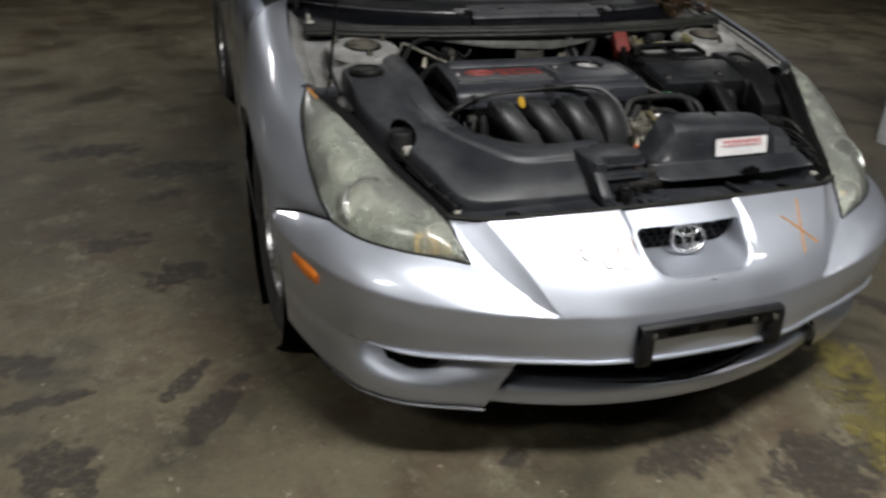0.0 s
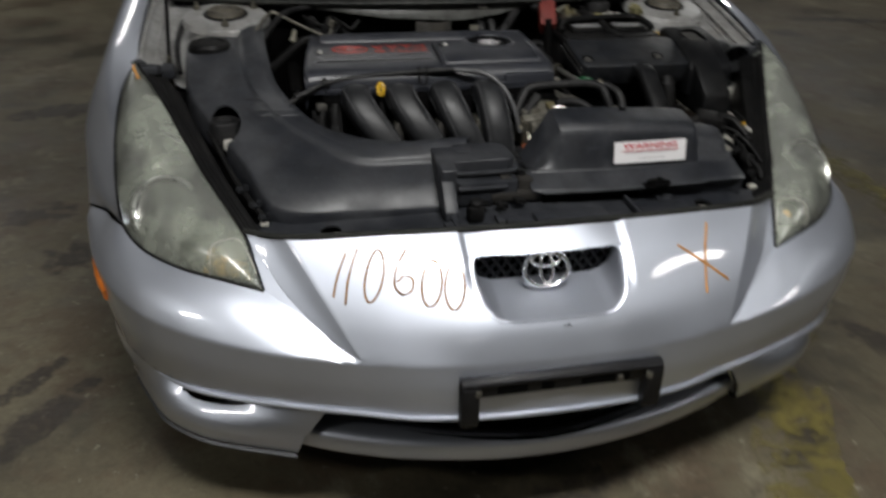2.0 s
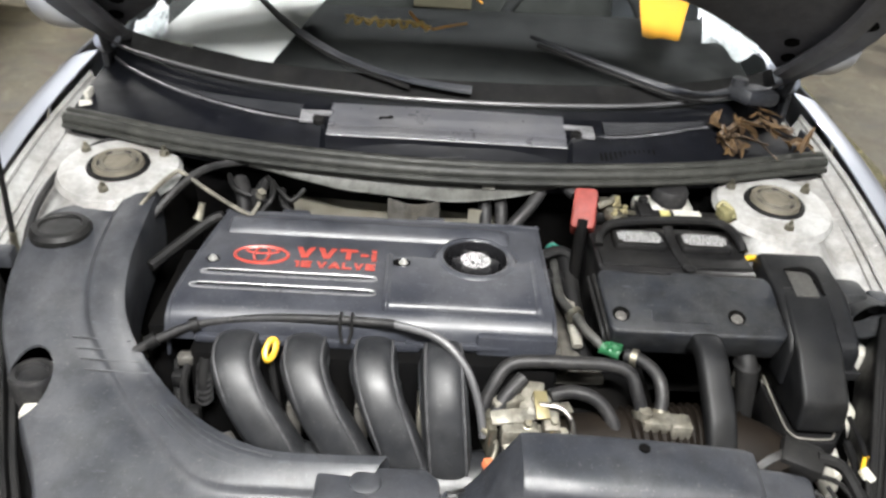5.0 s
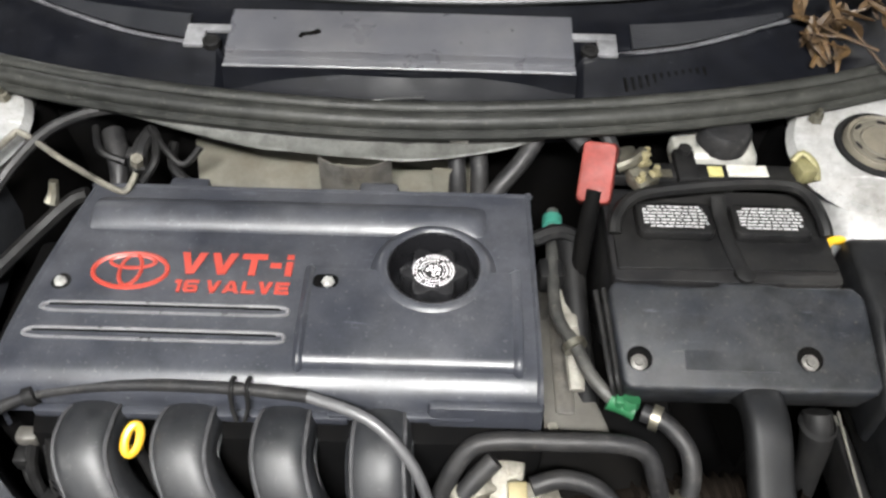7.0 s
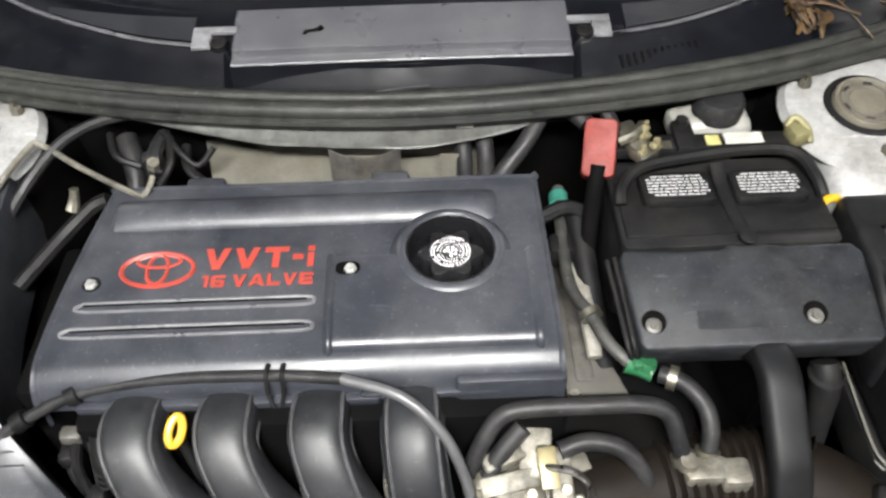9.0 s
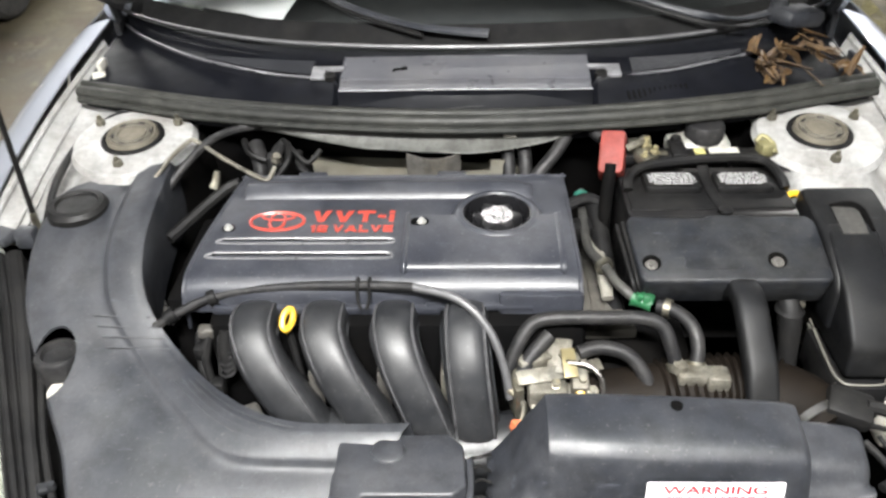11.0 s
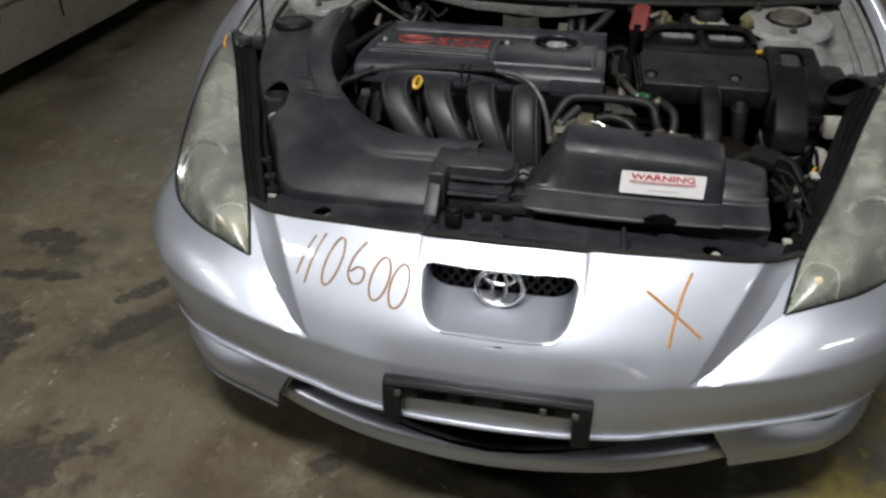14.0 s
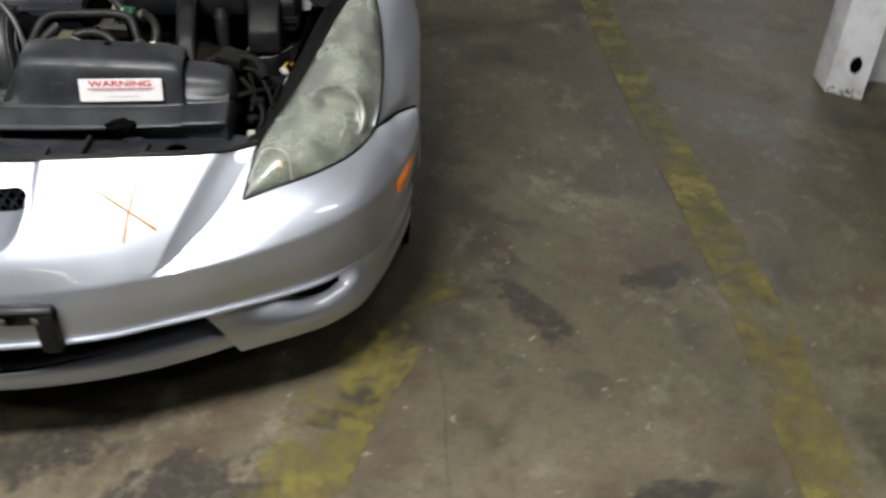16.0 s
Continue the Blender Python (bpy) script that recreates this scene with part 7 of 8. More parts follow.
GLYPHS = {
    "V": (1.0, [[(0, 1), (0.30, 1), (0.50, 0.36), (0.70, 1), (1, 1), (0.65, 0), (0.35, 0)]]),
    "T": (0.95, [[(0, 1), (1, 1), (1, 0.75), (0.64, 0.75), (0.64, 0), (0.36, 0), (0.36, 0.75), (0, 0.75)]]),
    "-": (0.42, [[(0, 0.36), (1, 0.36), (1, 0.60), (0, 0.60)]]),
    "i": (0.26, [[(0, 0), (1, 0), (1, 0.66), (0, 0.66)], [(0, 0.78), (1, 0.78), (1, 1), (0, 1)]]),
    "1": (0.48, [[(0, 0.76), (0, 1), (1, 1), (1, 0), (0.46, 0), (0.46, 0.76)]]),
    "6": (1.0, [[(1, 1), (0.15, 1), (0, 0.85), (0, 0.15), (0.15, 0), (0.26, 0), (0.26, 0.80), (1, 0.80)], [(0.26, 0), (0.88, 0), (1, 0.12), (1, 0.19), (0.26, 0.19)], [(0.75, 0.19), (1, 0.19), (1, 0.39), (0.75, 0.39)], [(0.26, 0.39), (1, 0.39), (1, 0.48), (0.88, 0.58), (0.26, 0.58)]]),
    "A": (1.15, [[(0, 0), (0.35, 1), (0.5, 1), (0.5, 0.74), (0.26, 0)], [(0.5, 1), (0.65, 1), (1, 0), (0.74, 0), (0.5, 0.74)], [(0.3216, 0.19), (0.6784, 0.19), (0.6168, 0.38), (0.3832, 0.38)]]),
    "L": (0.92, [[(0, 0), (0, 1), (0.28, 1), (0.28, 0.24), (1, 0.24), (1, 0)]]),
    "E": (0.98, [[(0, 0), (0, 1), (1, 1), (1, 0.78), (0.27, 0.78), (0.27, 0.61), (0.92, 0.61), (0.92, 0.40), (0.27, 0.40), (0.27, 0.22), (1, 0.22), (1, 0)]]),
}


def block_word(text, x, y, z, high, wide, gap):
    """Wide moulded block letters from x on, standing on the line y."""
    bms = []
    for ch in text:
        if ch == " ":
            x += wide * 0.35
            continue
        w, pieces = GLYPHS[ch]
        for ring in pieces:
            bms.append(prism([(x + px * w * wide, y + py * high) for px, py in ring], z - 0.001, z + 0.0011, 0.0))
        x += w * wide + gap
    return joined(*bms)


part("cover_word", block_word("VVT-i", -0.2265, 0.5785, TOPZ, 0.0285, 0.0272, 0.0046), REDPAINT, cover, "red raised letters VVT-i")
part("cover_word", block_word("16 VALVE", -0.2250, 0.5548, TOPZ, 0.0150, 0.0146, 0.0026), REDPAINT, cover, "red raised letters 16 VALVE")
oval = []
for rx, ry, ox, oy, r in ((0.0380, 0.0225, 0, 0, 0.0027), (0.0230, 0.0085, 0, 0.0115, 0.0023), (0.0108, 0.0200, 0, 0.0005, 0.0023)):
    oval.append(tube([(-0.2745 + ox + rx * math.cos(a * math.tau / 24), 0.5810 + oy + ry * math.sin(a * math.tau / 24), TOPZ) for a in range(25)], r, 6, 2, 1.0))
part("cover_badge", joined(*oval), REDPAINT, cover, "red oval badge outline")
part("front_tab", joined(box(-0.19, 0.445, 0.796, 0.30, 0.012, 0.012, 0.003), box(0.01, 0.446, 0.800, 0.14, 0.010, 0.010, 0.003), box(0.09, 0.452, 0.79, 0.11, 0.02, 0.06, 0.006)), COVER, cover)

# ---- intake manifold ----
starts = [(-0.277, 0.075), (-0.187, 0.070), (-0.097, 0.050), (-0.008, 0.014)]
manifold = part("intake_manifold", joined(box(-0.10, 0.335, 0.60, 0.36, 0.09, 0.16, 0.03, segs=3), tube([(-0.23, 0.345, 0.66), (-0.08, 0.335, 0.645), (0.06, 0.345, 0.65), (0.11, 0.36, 0.67)], 0.045, 14, 5)), MANIFOLD, engine, "black plastic intake plenum")


def squarish(points, half, high, n=28, per=5, power=3.4, dome=0):
    """A runner: a flat-topped, round-cornered section swept along a line."""
    line = curve_through(points, per)
    bm, rings = bmesh.new(), []
    for i, q in enumerate(line):
        d = (line[min(i + 1, len(line) - 1)] - line[max(i - 1, 0)]).normalized()
        a = (Vector((1, 0, 0)) - d * d.x).normalized()
        b = d.cross(a)
        ring, f = [], math.sqrt(max(0.02, 1 - (1 - min(1, i / dome)) ** 2)) if dome else 1
        for k in range(n):
            c, e = math.cos(k * math.tau / n), math.sin(k * math.tau / n)
            ring.append(bm.verts.new(q + a * (half * f * math.copysign(abs(c) ** (2 / power), c)) + b * (high * (0.4 + 0.6 * f) * math.copysign(abs(e) ** (2 / power), e))))
        rings.append(ring)
    for r0, r1 in zip(rings, rings[1:]):
        for k in range(n):
            bm.faces.new((r0[k], r0[(k + 1) % n], r1[(k + 1) % n], r1[k]))
    bm.faces.new(rings[0][::-1])
    bm.faces.new(rings[-1])
    bmesh.ops.recalc_face_normals(bm, faces=bm.faces[:])
    return bm


RIM_DUST = surface("dusty_rim", (0.034, 0.034, 0.036), 0.6, 0, 0.4, 60, 300, 0.1, (0.008, 0.008, 0.009), 0.7, 40, spec=0.2)
for x, lean in starts:
    way = [(x, 0.462, 0.762), (x, 0.449, 0.775), (x - 0.05 * lean, 0.428, 0.7875), (x - 0.03 * lean, 0.402, 0.783), (x + 0.22 * lean, 0.374, 0.757), (x + 0.66 * lean, 0.352, 0.715), (x + 1.1 * lean, 0.340, 0.66), (x + 1.3 * lean, 0.336, 0.62)]
    runner = part("runner", squarish(way, 0.0295, 0.0275, 32, 5, 2.8, 10), MANIFOLD, manifold, "black curved intake runner", angle=60)
    top = [Vector(q) for q in way[2:7]]
    out_of = [Vector((0, 0.05, 1)), Vector((0, -0.45, 0.9)), Vector((0, -0.72, 0.70)), Vector((0, -0.9, 0.44)), Vector((0, -0.98, 0.18))]
    loop_l = [p + n * 0.0222 + Vector((-0.0238, 0, 0)) for p, n in zip(top, out_of)]
    loop_r = [p + n * 0.0222 + Vector((0.0238, 0, 0)) for p, n in zip(top, out_of)]
    lid = Vector(way[1]) + Vector((0, 0.25, 0.97)) * 0.0250
    rim_line = loop_l[::-1] + [lid + Vector((-0.018, 0.000, 0)), lid + Vector((0, 0.005, 0.001)), lid + Vector((0.018, 0.000, 0))] + loop_r
    part("runner_rim", tube(rim_line, 0.0021, 6, 4), RIM_DUST, runner, "raised rim line on the runner")
    for off in (-1, 1):
        part("runner_seam", tube([p + n * -0.002 + Vector((off * 0.0295, 0, 0)) for p, n in zip(top, out_of)], 0.0026, 6, 4), MANIFOLD, runner)
for i, (x, lean) in enumerate(starts[:3]):
    part("runner_web", box(x + 0.047 + 0.4 * lean, 0.395, 0.72, 0.02, 0.05, 0.06, 0.006, (0, 0, 0)), ALUMINIUM if i == 2 else SHIELD, manifold)
DIP_M = aim((-0.233, 0.408, 0.810), (0.42, -0.60, 0.68)) @ pose(0, 0, 0, 0, 0, 142)
dip = part("dipstick", tube([DIP_M @ Vector((0.0062 * math.cos(a * math.tau / 20), 0.0135 * math.sin(a * math.tau / 20), 0)) for a in range(21)], 0.0042, 8, 2), YELLOW, engine, "yellow ring handle of the dipstick")
part("dipstick_tube", tube([(-0.236, 0.414, 0.797), (-0.230, 0.405, 0.76), (-0.22, 0.39, 0.70)], 0.005, 8, 2), RUBBER, dip, "black dipstick tube")
cable = [(-0.425, 0.425, 0.775), (-0.385, 0.438, 0.795), (-0.335, 0.452, 0.812), (-0.25, 0.458, 0.822), (-0.141, 0.453, 0.829), (-0.075, 0.444, 0.833), (-0.018, 0.424, 0.830), (0.020, 0.398, 0.804), (0.040, 0.374, 0.762), (0.048, 0.358, 0.722)]
wire = part("throttle_cable", tube(cable[:6], 0.0062, 10, 5), HOSE, engine, "grey sheathed cable over the manifold")
part("bare_cable", tube(cable[5:], 0.0056, 10, 5), surface("pale_sheath", (0.040, 0.040, 0.042), 0.5, 0, 0.2, 30, 300, 0.1), wire, "paler end of the cable")
for k, x in enumerate((-0.147, -0.132)):
    part("cable_clip", tube([(x, 0.468, 0.815), (x, 0.462, 0.834), (x, 0.448, 0.836), (x, 0.440, 0.818), (x + 0.004 * (1 - 2 * k), 0.432, 0.806)], 0.0022, 6, 4), RUBBER, wire)
for pts in ([(-0.40, 0.433, 0.789), (-0.388, 0.438, 0.795)], [(-0.345, 0.449, 0.810), (-0.335, 0.452, 0.813)]):
    part("cable_collar", tube(pts, 0.0105, 10, 1), RUBBER, wire)
part("spring_connector", joined(tube([(-0.322, 0.428, 0.775), (-0.325, 0.415, 0.75), (-0.322, 0.405, 0.72)], 0.010, 10, 3), *[]), RUBBER, engine, "ribbed grey connector")
for k in range(7):
    part("connector_rib", lathe([(0.0095, -0.002), (0.0120, 0), (0.0095, 0.002)], 12, Matrix.Translation((-0.3235, 0.424 - 0.0035 * k, 0.769 - 0.007 * k)) @ pose(0, 0, 0, 25)), HOSE, engine)
side_wires = joined(tube([(-0.345, 0.430, 0.77), (-0.352, 0.412, 0.74), (-0.345, 0.395, 0.70), (-0.335, 0.38, 0.66)], 0.006, 8, 4), tube([(-0.365, 0.44, 0.76), (-0.36, 0.41, 0.72), (-0.33, 0.385, 0.68)], 0.005, 8, 4), box(-0.338, 0.395, 0.70, 0.02, 0.02, 0.03, 0.005), box(-0.36, 0.42, 0.745, 0.015, 0.02, 0.02, 0.004))
part("engine_wiring", side_wires, RUBBER, engine, "black wiring beside the manifold")
for b in (box(-0.30, 0.36, 0.675, 0.05, 0.03, 0.03, 0.006, (0, 0, 30)), box(-0.35, 0.43, 0.770, 0.022, 0.016, 0.016, 0.004)):
    part("engine_bracket", b, SHIELD, engine, "dull alloy bracket")
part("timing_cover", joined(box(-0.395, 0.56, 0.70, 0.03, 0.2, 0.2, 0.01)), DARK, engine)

# ---- throttle side: hoses, valves, intake pipe ----
hose_kit = [("coolant_hose", [(0.045, 0.385, 0.742), (0.060, 0.405, 0.772), (0.078, 0.420, 0.792), (0.105, 0.424, 0.798), (0.16, 0.424, 0.799), (0.215, 0.424, 0.798), (0.242, 0.418, 0.790), (0.253, 0.402, 0.768), (0.262, 0.388, 0.742), (0.266, 0.382, 0.728)], 0.0092),
            ("coolant_hose", [(0.055, 0.370, 0.730), (0.075, 0.395, 0.758), (0.10, 0.415, 0.778)], 0.010),
            ("vapour_hose", [(0.172, 0.725, 0.800), (0.170, 0.700, 0.800), (0.166, 0.628, 0.800), (0.167, 0.570, 0.800), (0.183, 0.534, 0.799), (0.198, 0.500, 0.793), (0.222, 0.475, 0.784)], 0.0070),
            ("vapour_hose", [(0.246, 0.468, 0.782), (0.268, 0.455, 0.783), (0.286, 0.432, 0.775), (0.290, 0.410, 0.757), (0.284, 0.390, 0.732)], 0.0092),
            ("breather_hose", [(0.135, 0.395, 0.765), (0.165, 0.402, 0.768), (0.20, 0.395, 0.760), (0.222, 0.375, 0.735), (0.225, 0.355, 0.70)], 0.0095)]
PALE_HOSE = surface("pale_hose_rubber", (0.026, 0.026, 0.025), 0.55, 0, 0.3, 25, 300, 0.1, (0.060, 0.056, 0.048), 0.4, 25, spec=0.2, grime=0.7)
for hname, pts, r in hose_kit:
    part(hname, tube(pts, r, 12, 5), PALE_HOSE if r < 0.008 else HOSE, engine, "pale grey vapour hose" if r < 0.008 else "dusty grey rubber hose")
part("green_joint", joined(tube([(0.214, 0.480, 0.786), (0.226, 0.474, 0.784), (0.238, 0.470, 0.783)], [0.0115, 0.0085, 0.0110], 12, 3), box(0.222, 0.474, 0.792, 0.009, 0.012, 0.012, 0.003), lathe([(0.009, -0.006), (0.010, 0), (0.009, 0.006), (0, 0.006)], 12, aim((0.233, 0.474, 0.790), (0.2, 0.3, 1)))), GREEN, engine, "bright green hose joint")
for pts in ([(0.254, 0.464, 0.782), (0.262, 0.460, 0.7825)], [(0.2595, 0.394, 0.750), (0.2615, 0.388, 0.742)], [(0.2872, 0.400, 0.746), (0.286, 0.394, 0.738)], [(0.181, 0.538, 0.799), (0.184, 0.531, 0.798)]):
    part("hose_clip", tube(pts, 0.013, 12, 1), STEEL, engine, "sprung steel hose clip")
part("teal_band", tube([(0.1707, 0.714, 0.80), (0.1700, 0.699, 0.80)], 0.0115, 12, 1), surface("teal_plastic", (0.018, 0.100, 0.075), 0.45, 0, 0.1), engine, "teal band on a hose")
part("white_pipe", joined(tube([(0.177, 0.665, 0.775), (0.180, 0.604, 0.778), (0.185, 0.543, 0.778), (0.186, 0.500, 0.768)], [0.008, 0.009, 0.010, 0.008], 10, 4, 0.7), box(0.183, 0.575, 0.782, 0.016, 0.020, 0.014, 0.004)), surface("grimy_white", (0.155, 0.148, 0.128), 0.6, 0, 0.3, 30, 300, 0.1, (0.03, 0.025, 0.018), 0.7, 30, grime=0.8), engine, "dirty white pipe")
part("dark_loom", joined(tube([(0.185, 0.68, 0.81), (0.19, 0.63, 0.79), (0.195, 0.56, 0.76), (0.20, 0.50, 0.74)], 0.014, 10, 4), tube([(0.145, 0.665, 0.815), (0.175, 0.672, 0.822), (0.205, 0.665, 0.81)], 0.009, 8, 4), box(0.165, 0.635, 0.79, 0.03, 0.03, 0.03, 0.006)), RUBBER, engine, "taped wiring beside the cover")
valve = part("purge_valve", joined(box(0.280, 0.378, 0.741, 0.044, 0.026, 0.022, 0.005), box(0.308, 0.374, 0.740, 0.030, 0.030, 0.026, 0.006), lathe([(0, 0.012), (0.009, 0.012), (0.010, 0), (0, 0)], 14, Matrix.Translation((0.262, 0.382, 0.747)))), ALUMINIUM, engine, "alloy purge valve")
body = part("throttle_body", joined(lathe([(0.0, -0.04), (0.042, -0.04), (0.046, -0.01), (0.046, 0.03), (0.0, 0.03)], 24, Matrix.Translation((0.115, 0.375, 0.69)) @ pose(0, 0, 0, 0, 90, 0)), box(0.095, 0.372, 0.728, 0.05, 0.05, 0.03, 0.006), box(0.135, 0.378, 0.742, 0.022, 0.055, 0.03, 0.004, (15, 0, 0)), box(0.08, 0.395, 0.752, 0.045, 0.02, 0.016, 0.004, (0, 0, 20))), ALUMINIUM, engine, "cast alloy throttle body")
for bx, by, bz in ((0.118, 0.395, 0.764), (0.138, 0.36, 0.752), (0.150, 0.352, 0.742), (0.085, 0.40, 0.765), (0.07, 0.375, 0.745), (0.105, 0.36, 0.745)):
    part("throttle_bolt", lathe([(0, 0.006), (0.005, 0.006), (0.0055, 0.001), (0.008, 0), (0.008, -0.003), (0, -0.003)], 6, aim((bx, by, bz), (0, -0.4, 1))), STEEL, body)
part("throttle_bracket", joined(box(0.112, 0.398, 0.757, 0.030, 0.050, 0.005, 0.002, (20, 0, -8)), box(0.085, 0.372, 0.748, 0.060, 0.020, 0.006, 0.002, (25, 0, 12)), box(0.150, 0.385, 0.752, 0.030, 0.018, 0.005, 0.002, (10, 0, 20))), ALUMINIUM, body, "pale zinc bracket plates")
part("brass_plate", box(0.122, 0.378, 0.764, 0.018, 0.040, 0.004, 0.001, (20.7200, 0.0000, 4.4400)), surface("brass", (0.1480, 0.1258, 0.0666), 0.45, 0.6, 0.2, 40), body, "brass coloured plate")
part("bright_pipe", tube([(0.118, 0.388, 0.758), (0.122, 0.378, 0.765), (0.145, 0.372, 0.766), (0.160, 0.362, 0.756), (0.164, 0.352, 0.738)], 0.0036, 8, 4), surface("bright_steel", (0.22, 0.21, 0.20), 0.35, 1.0, 0.2, 40, 300, 0.1), body, "bright bent metal pipe")
part("throttle_lever", joined(box(0.055, 0.368, 0.720, 0.012, 0.04, 0.05, 0.003, (0, 0, 15)), tube([(0.045, 0.36, 0.735), (0.065, 0.35, 0.72), (0.06, 0.335, 0.70)], 0.004, 8, 3), box(0.062, 0.38, 0.742, 0.022, 0.03, 0.014, 0.003)), STEEL, body, "zinc throttle lever")
part("yellow_dab", lathe([(0, 0.004), (0.006, 0.002), (0.007, 0)], 10, aim((0.135, 0.352, 0.742), (0, -0.5, 1))), YELLOW, body)
part("orange_plug", box(0.058, 0.330, 0.700, 0.018, 0.016, 0.014, 0.003, (0.0000, 14.8000, 22.2000)), surface("orange_plug", (0.3108, 0.0888, 0.0370), 0.5, 0, 0.1), body)
PIPE = [(0.150, 0.375, 0.690), (0.19, 0.378, 0.692), (0.25, 0.385, 0.695), (0.32, 0.392, 0.698), (0.375, 0.385, 0.702), (0.415, 0.355, 0.705), (0.435, 0.315, 0.700)]
BROWN = surface("dusty_brown_rubber", (0.0045, 0.0034, 0.0026), 0.6, 0, 0.2, 18, 300, 0.12, (0.0105, 0.0080, 0.0058), 0.5, 14, spec=0.07)
pipe = part("intake_pipe", tube(PIPE, 0.047, 20, 6), BROWN, engine, "dusty brown-black intake pipe with bellows", angle=60)
line = curve_through(PIPE, 24)
for k in range(46, 104, 4):
    d = (line[k + 1] - line[k - 1]).normalized()
    part("bellows_ring", lathe([(0.046, -0.0035), (0.0525, 0), (0.046, 0.0035)], 22, aim(line[k], d)), BROWN, pipe)
part("pipe_clamp", lathe([(0.049, -0.006), (0.051, -0.005), (0.051, 0.005), (0.049, 0.006)], 28, aim(line[-12], (line[-10] - line[-14]).normalized())), CHROME, pipe, "steel hose clamp")
part("sensor_plug", joined(box(0.452, 0.325, 0.742, 0.055, 0.045, 0.028, 0.008, (10, 8, -20)), tube([(0.47, 0.32, 0.75), (0.50, 0.31, 0.745), (0.52, 0.28, 0.72)], 0.008, 8, 4)), RUBBER, pipe, "black sensor plug")
part("drop_duct", squarish([(0.352, 0.492, 0.790), (0.353, 0.468, 0.808), (0.354, 0.440, 0.806), (0.356, 0.405, 0.782), (0.358, 0.370, 0.755), (0.359, 0.340, 0.715)], 0.0200, 0.015, 24, 5, 4.0), FUSE_BLACK, engine, "black flat drop duct", angle=60)
part("selector_boot", joined(tube([(0.415, 0.470, 0.79), (0.417, 0.455, 0.77), (0.42, 0.44, 0.72), (0.422, 0.43, 0.66)], [0.014, 0.016, 0.013, 0.015], 12, 4), lathe([(0.016, -0.004), (0.019, 0), (0.016, 0.004)], 16, Matrix.Translation((0.416, 0.460, 0.782)))), RUBBER, engine, "black ribbed rubber boot")
part("yellow_handle", tube([(0.458, 0.648, 0.834), (0.464, 0.654, 0.838), (0.476, 0.656, 0.838), (0.484, 0.654, 0.834)], 0.005, 8, 3), YELLOW, car, "yellow tab behind the fuse box")

# ---- cowl and windscreen ----
SEAL_LINE = [(-0.66, 0.885, 0.905), (-0.58, 0.855, 0.908), (-0.46, 0.815, 0.908), (-0.32, 0.780, 0.910), (-0.16, 0.755, 0.912), (0, 0.745, 0.913), (0.16, 0.755, 0.912), (0.32, 0.780, 0.910), (0.46, 0.815, 0.908), (0.58, 0.855, 0.908), (0.66, 0.885, 0.905)]
GLASS_LINE = [(-0.655, 1.115, 0.962), (-0.58, 1.045, 0.966), (-0.46, 0.975, 0.968), (-0.32, 0.925, 0.968), (-0.16, 0.900, 0.968), (0, 0.892, 0.968), (0.16, 0.900, 0.968), (0.32, 0.925, 0.968), (0.46, 0.975, 0.968), (0.58, 1.045, 0.966), (0.655, 1.115, 0.962)]


def mixl(a, b, f, dz=0.0):
    return [tuple(Vector(p).lerp(Vector(q), f) + Vector((0, 0, dz))) for p, q in zip(a, b)]


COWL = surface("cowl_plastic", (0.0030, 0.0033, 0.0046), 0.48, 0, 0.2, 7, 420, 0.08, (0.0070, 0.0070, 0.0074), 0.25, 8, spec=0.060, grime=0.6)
# paler than the cowl, to stand for the highlight along its ridge
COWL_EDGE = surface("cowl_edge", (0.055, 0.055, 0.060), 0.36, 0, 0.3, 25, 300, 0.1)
RIDGE = ([0, 0.16, 0.32, 0.46, 0.58, 0.66], [0.38, 0.39, 0.46, 0.62, 0.82, 0.96])


def ridge_at(x):
    """How far towards the glass the ridge in front of the slats lies."""
    return float(np.interp(abs(x), *RIDGE))


SEAL_FINE, GLASS_FINE = curve_through(SEAL_LINE, 10), curve_through(GLASS_LINE, 10)
COWL_X = [-0.655, -0.62, -0.58, -0.52, -0.46, -0.39, -0.32, -0.26, -0.217, -0.209, -0.16, -0.08, 0.0, 0.08, 0.14, 0.189, 0.197, 0.26, 0.32, 0.39, 0.46, 0.52, 0.58, 0.62, 0.655]


def between(x, f):
    """The place across the car at x, on the way from the seal to the glass."""
    ys, yg = (float(np.interp(x, [p.x for p in line], [p.y for p in line])) for line in (SEAL_FINE, GLASS_FINE))
    return ys + (yg - ys) * f


def cowl_row(f_of, z):
    row = []
    for x in COWL_X:
        f = f_of(ridge_at(x))
        well = 0.020 * smooth((x - 0.44) / 0.10) * smooth((f - 0.2) / 0.2) * smooth((1.0 - f) / 0.1)
        step = 0.014 * (-0.213 < x < 0.193) * smooth((f - 0.1) / 0.1) * (f < 0.6)
        row.append((x, between(x, f), z - well - step))
    return row


def on_cowl(x, f, lift=0.0):
    """A place on the cowl behind its ridge."""
    r = ridge_at(x)
    return Vector((x, between(x, f), 0.950 + 0.014 * (f - r) / (1.02 - r) + lift))


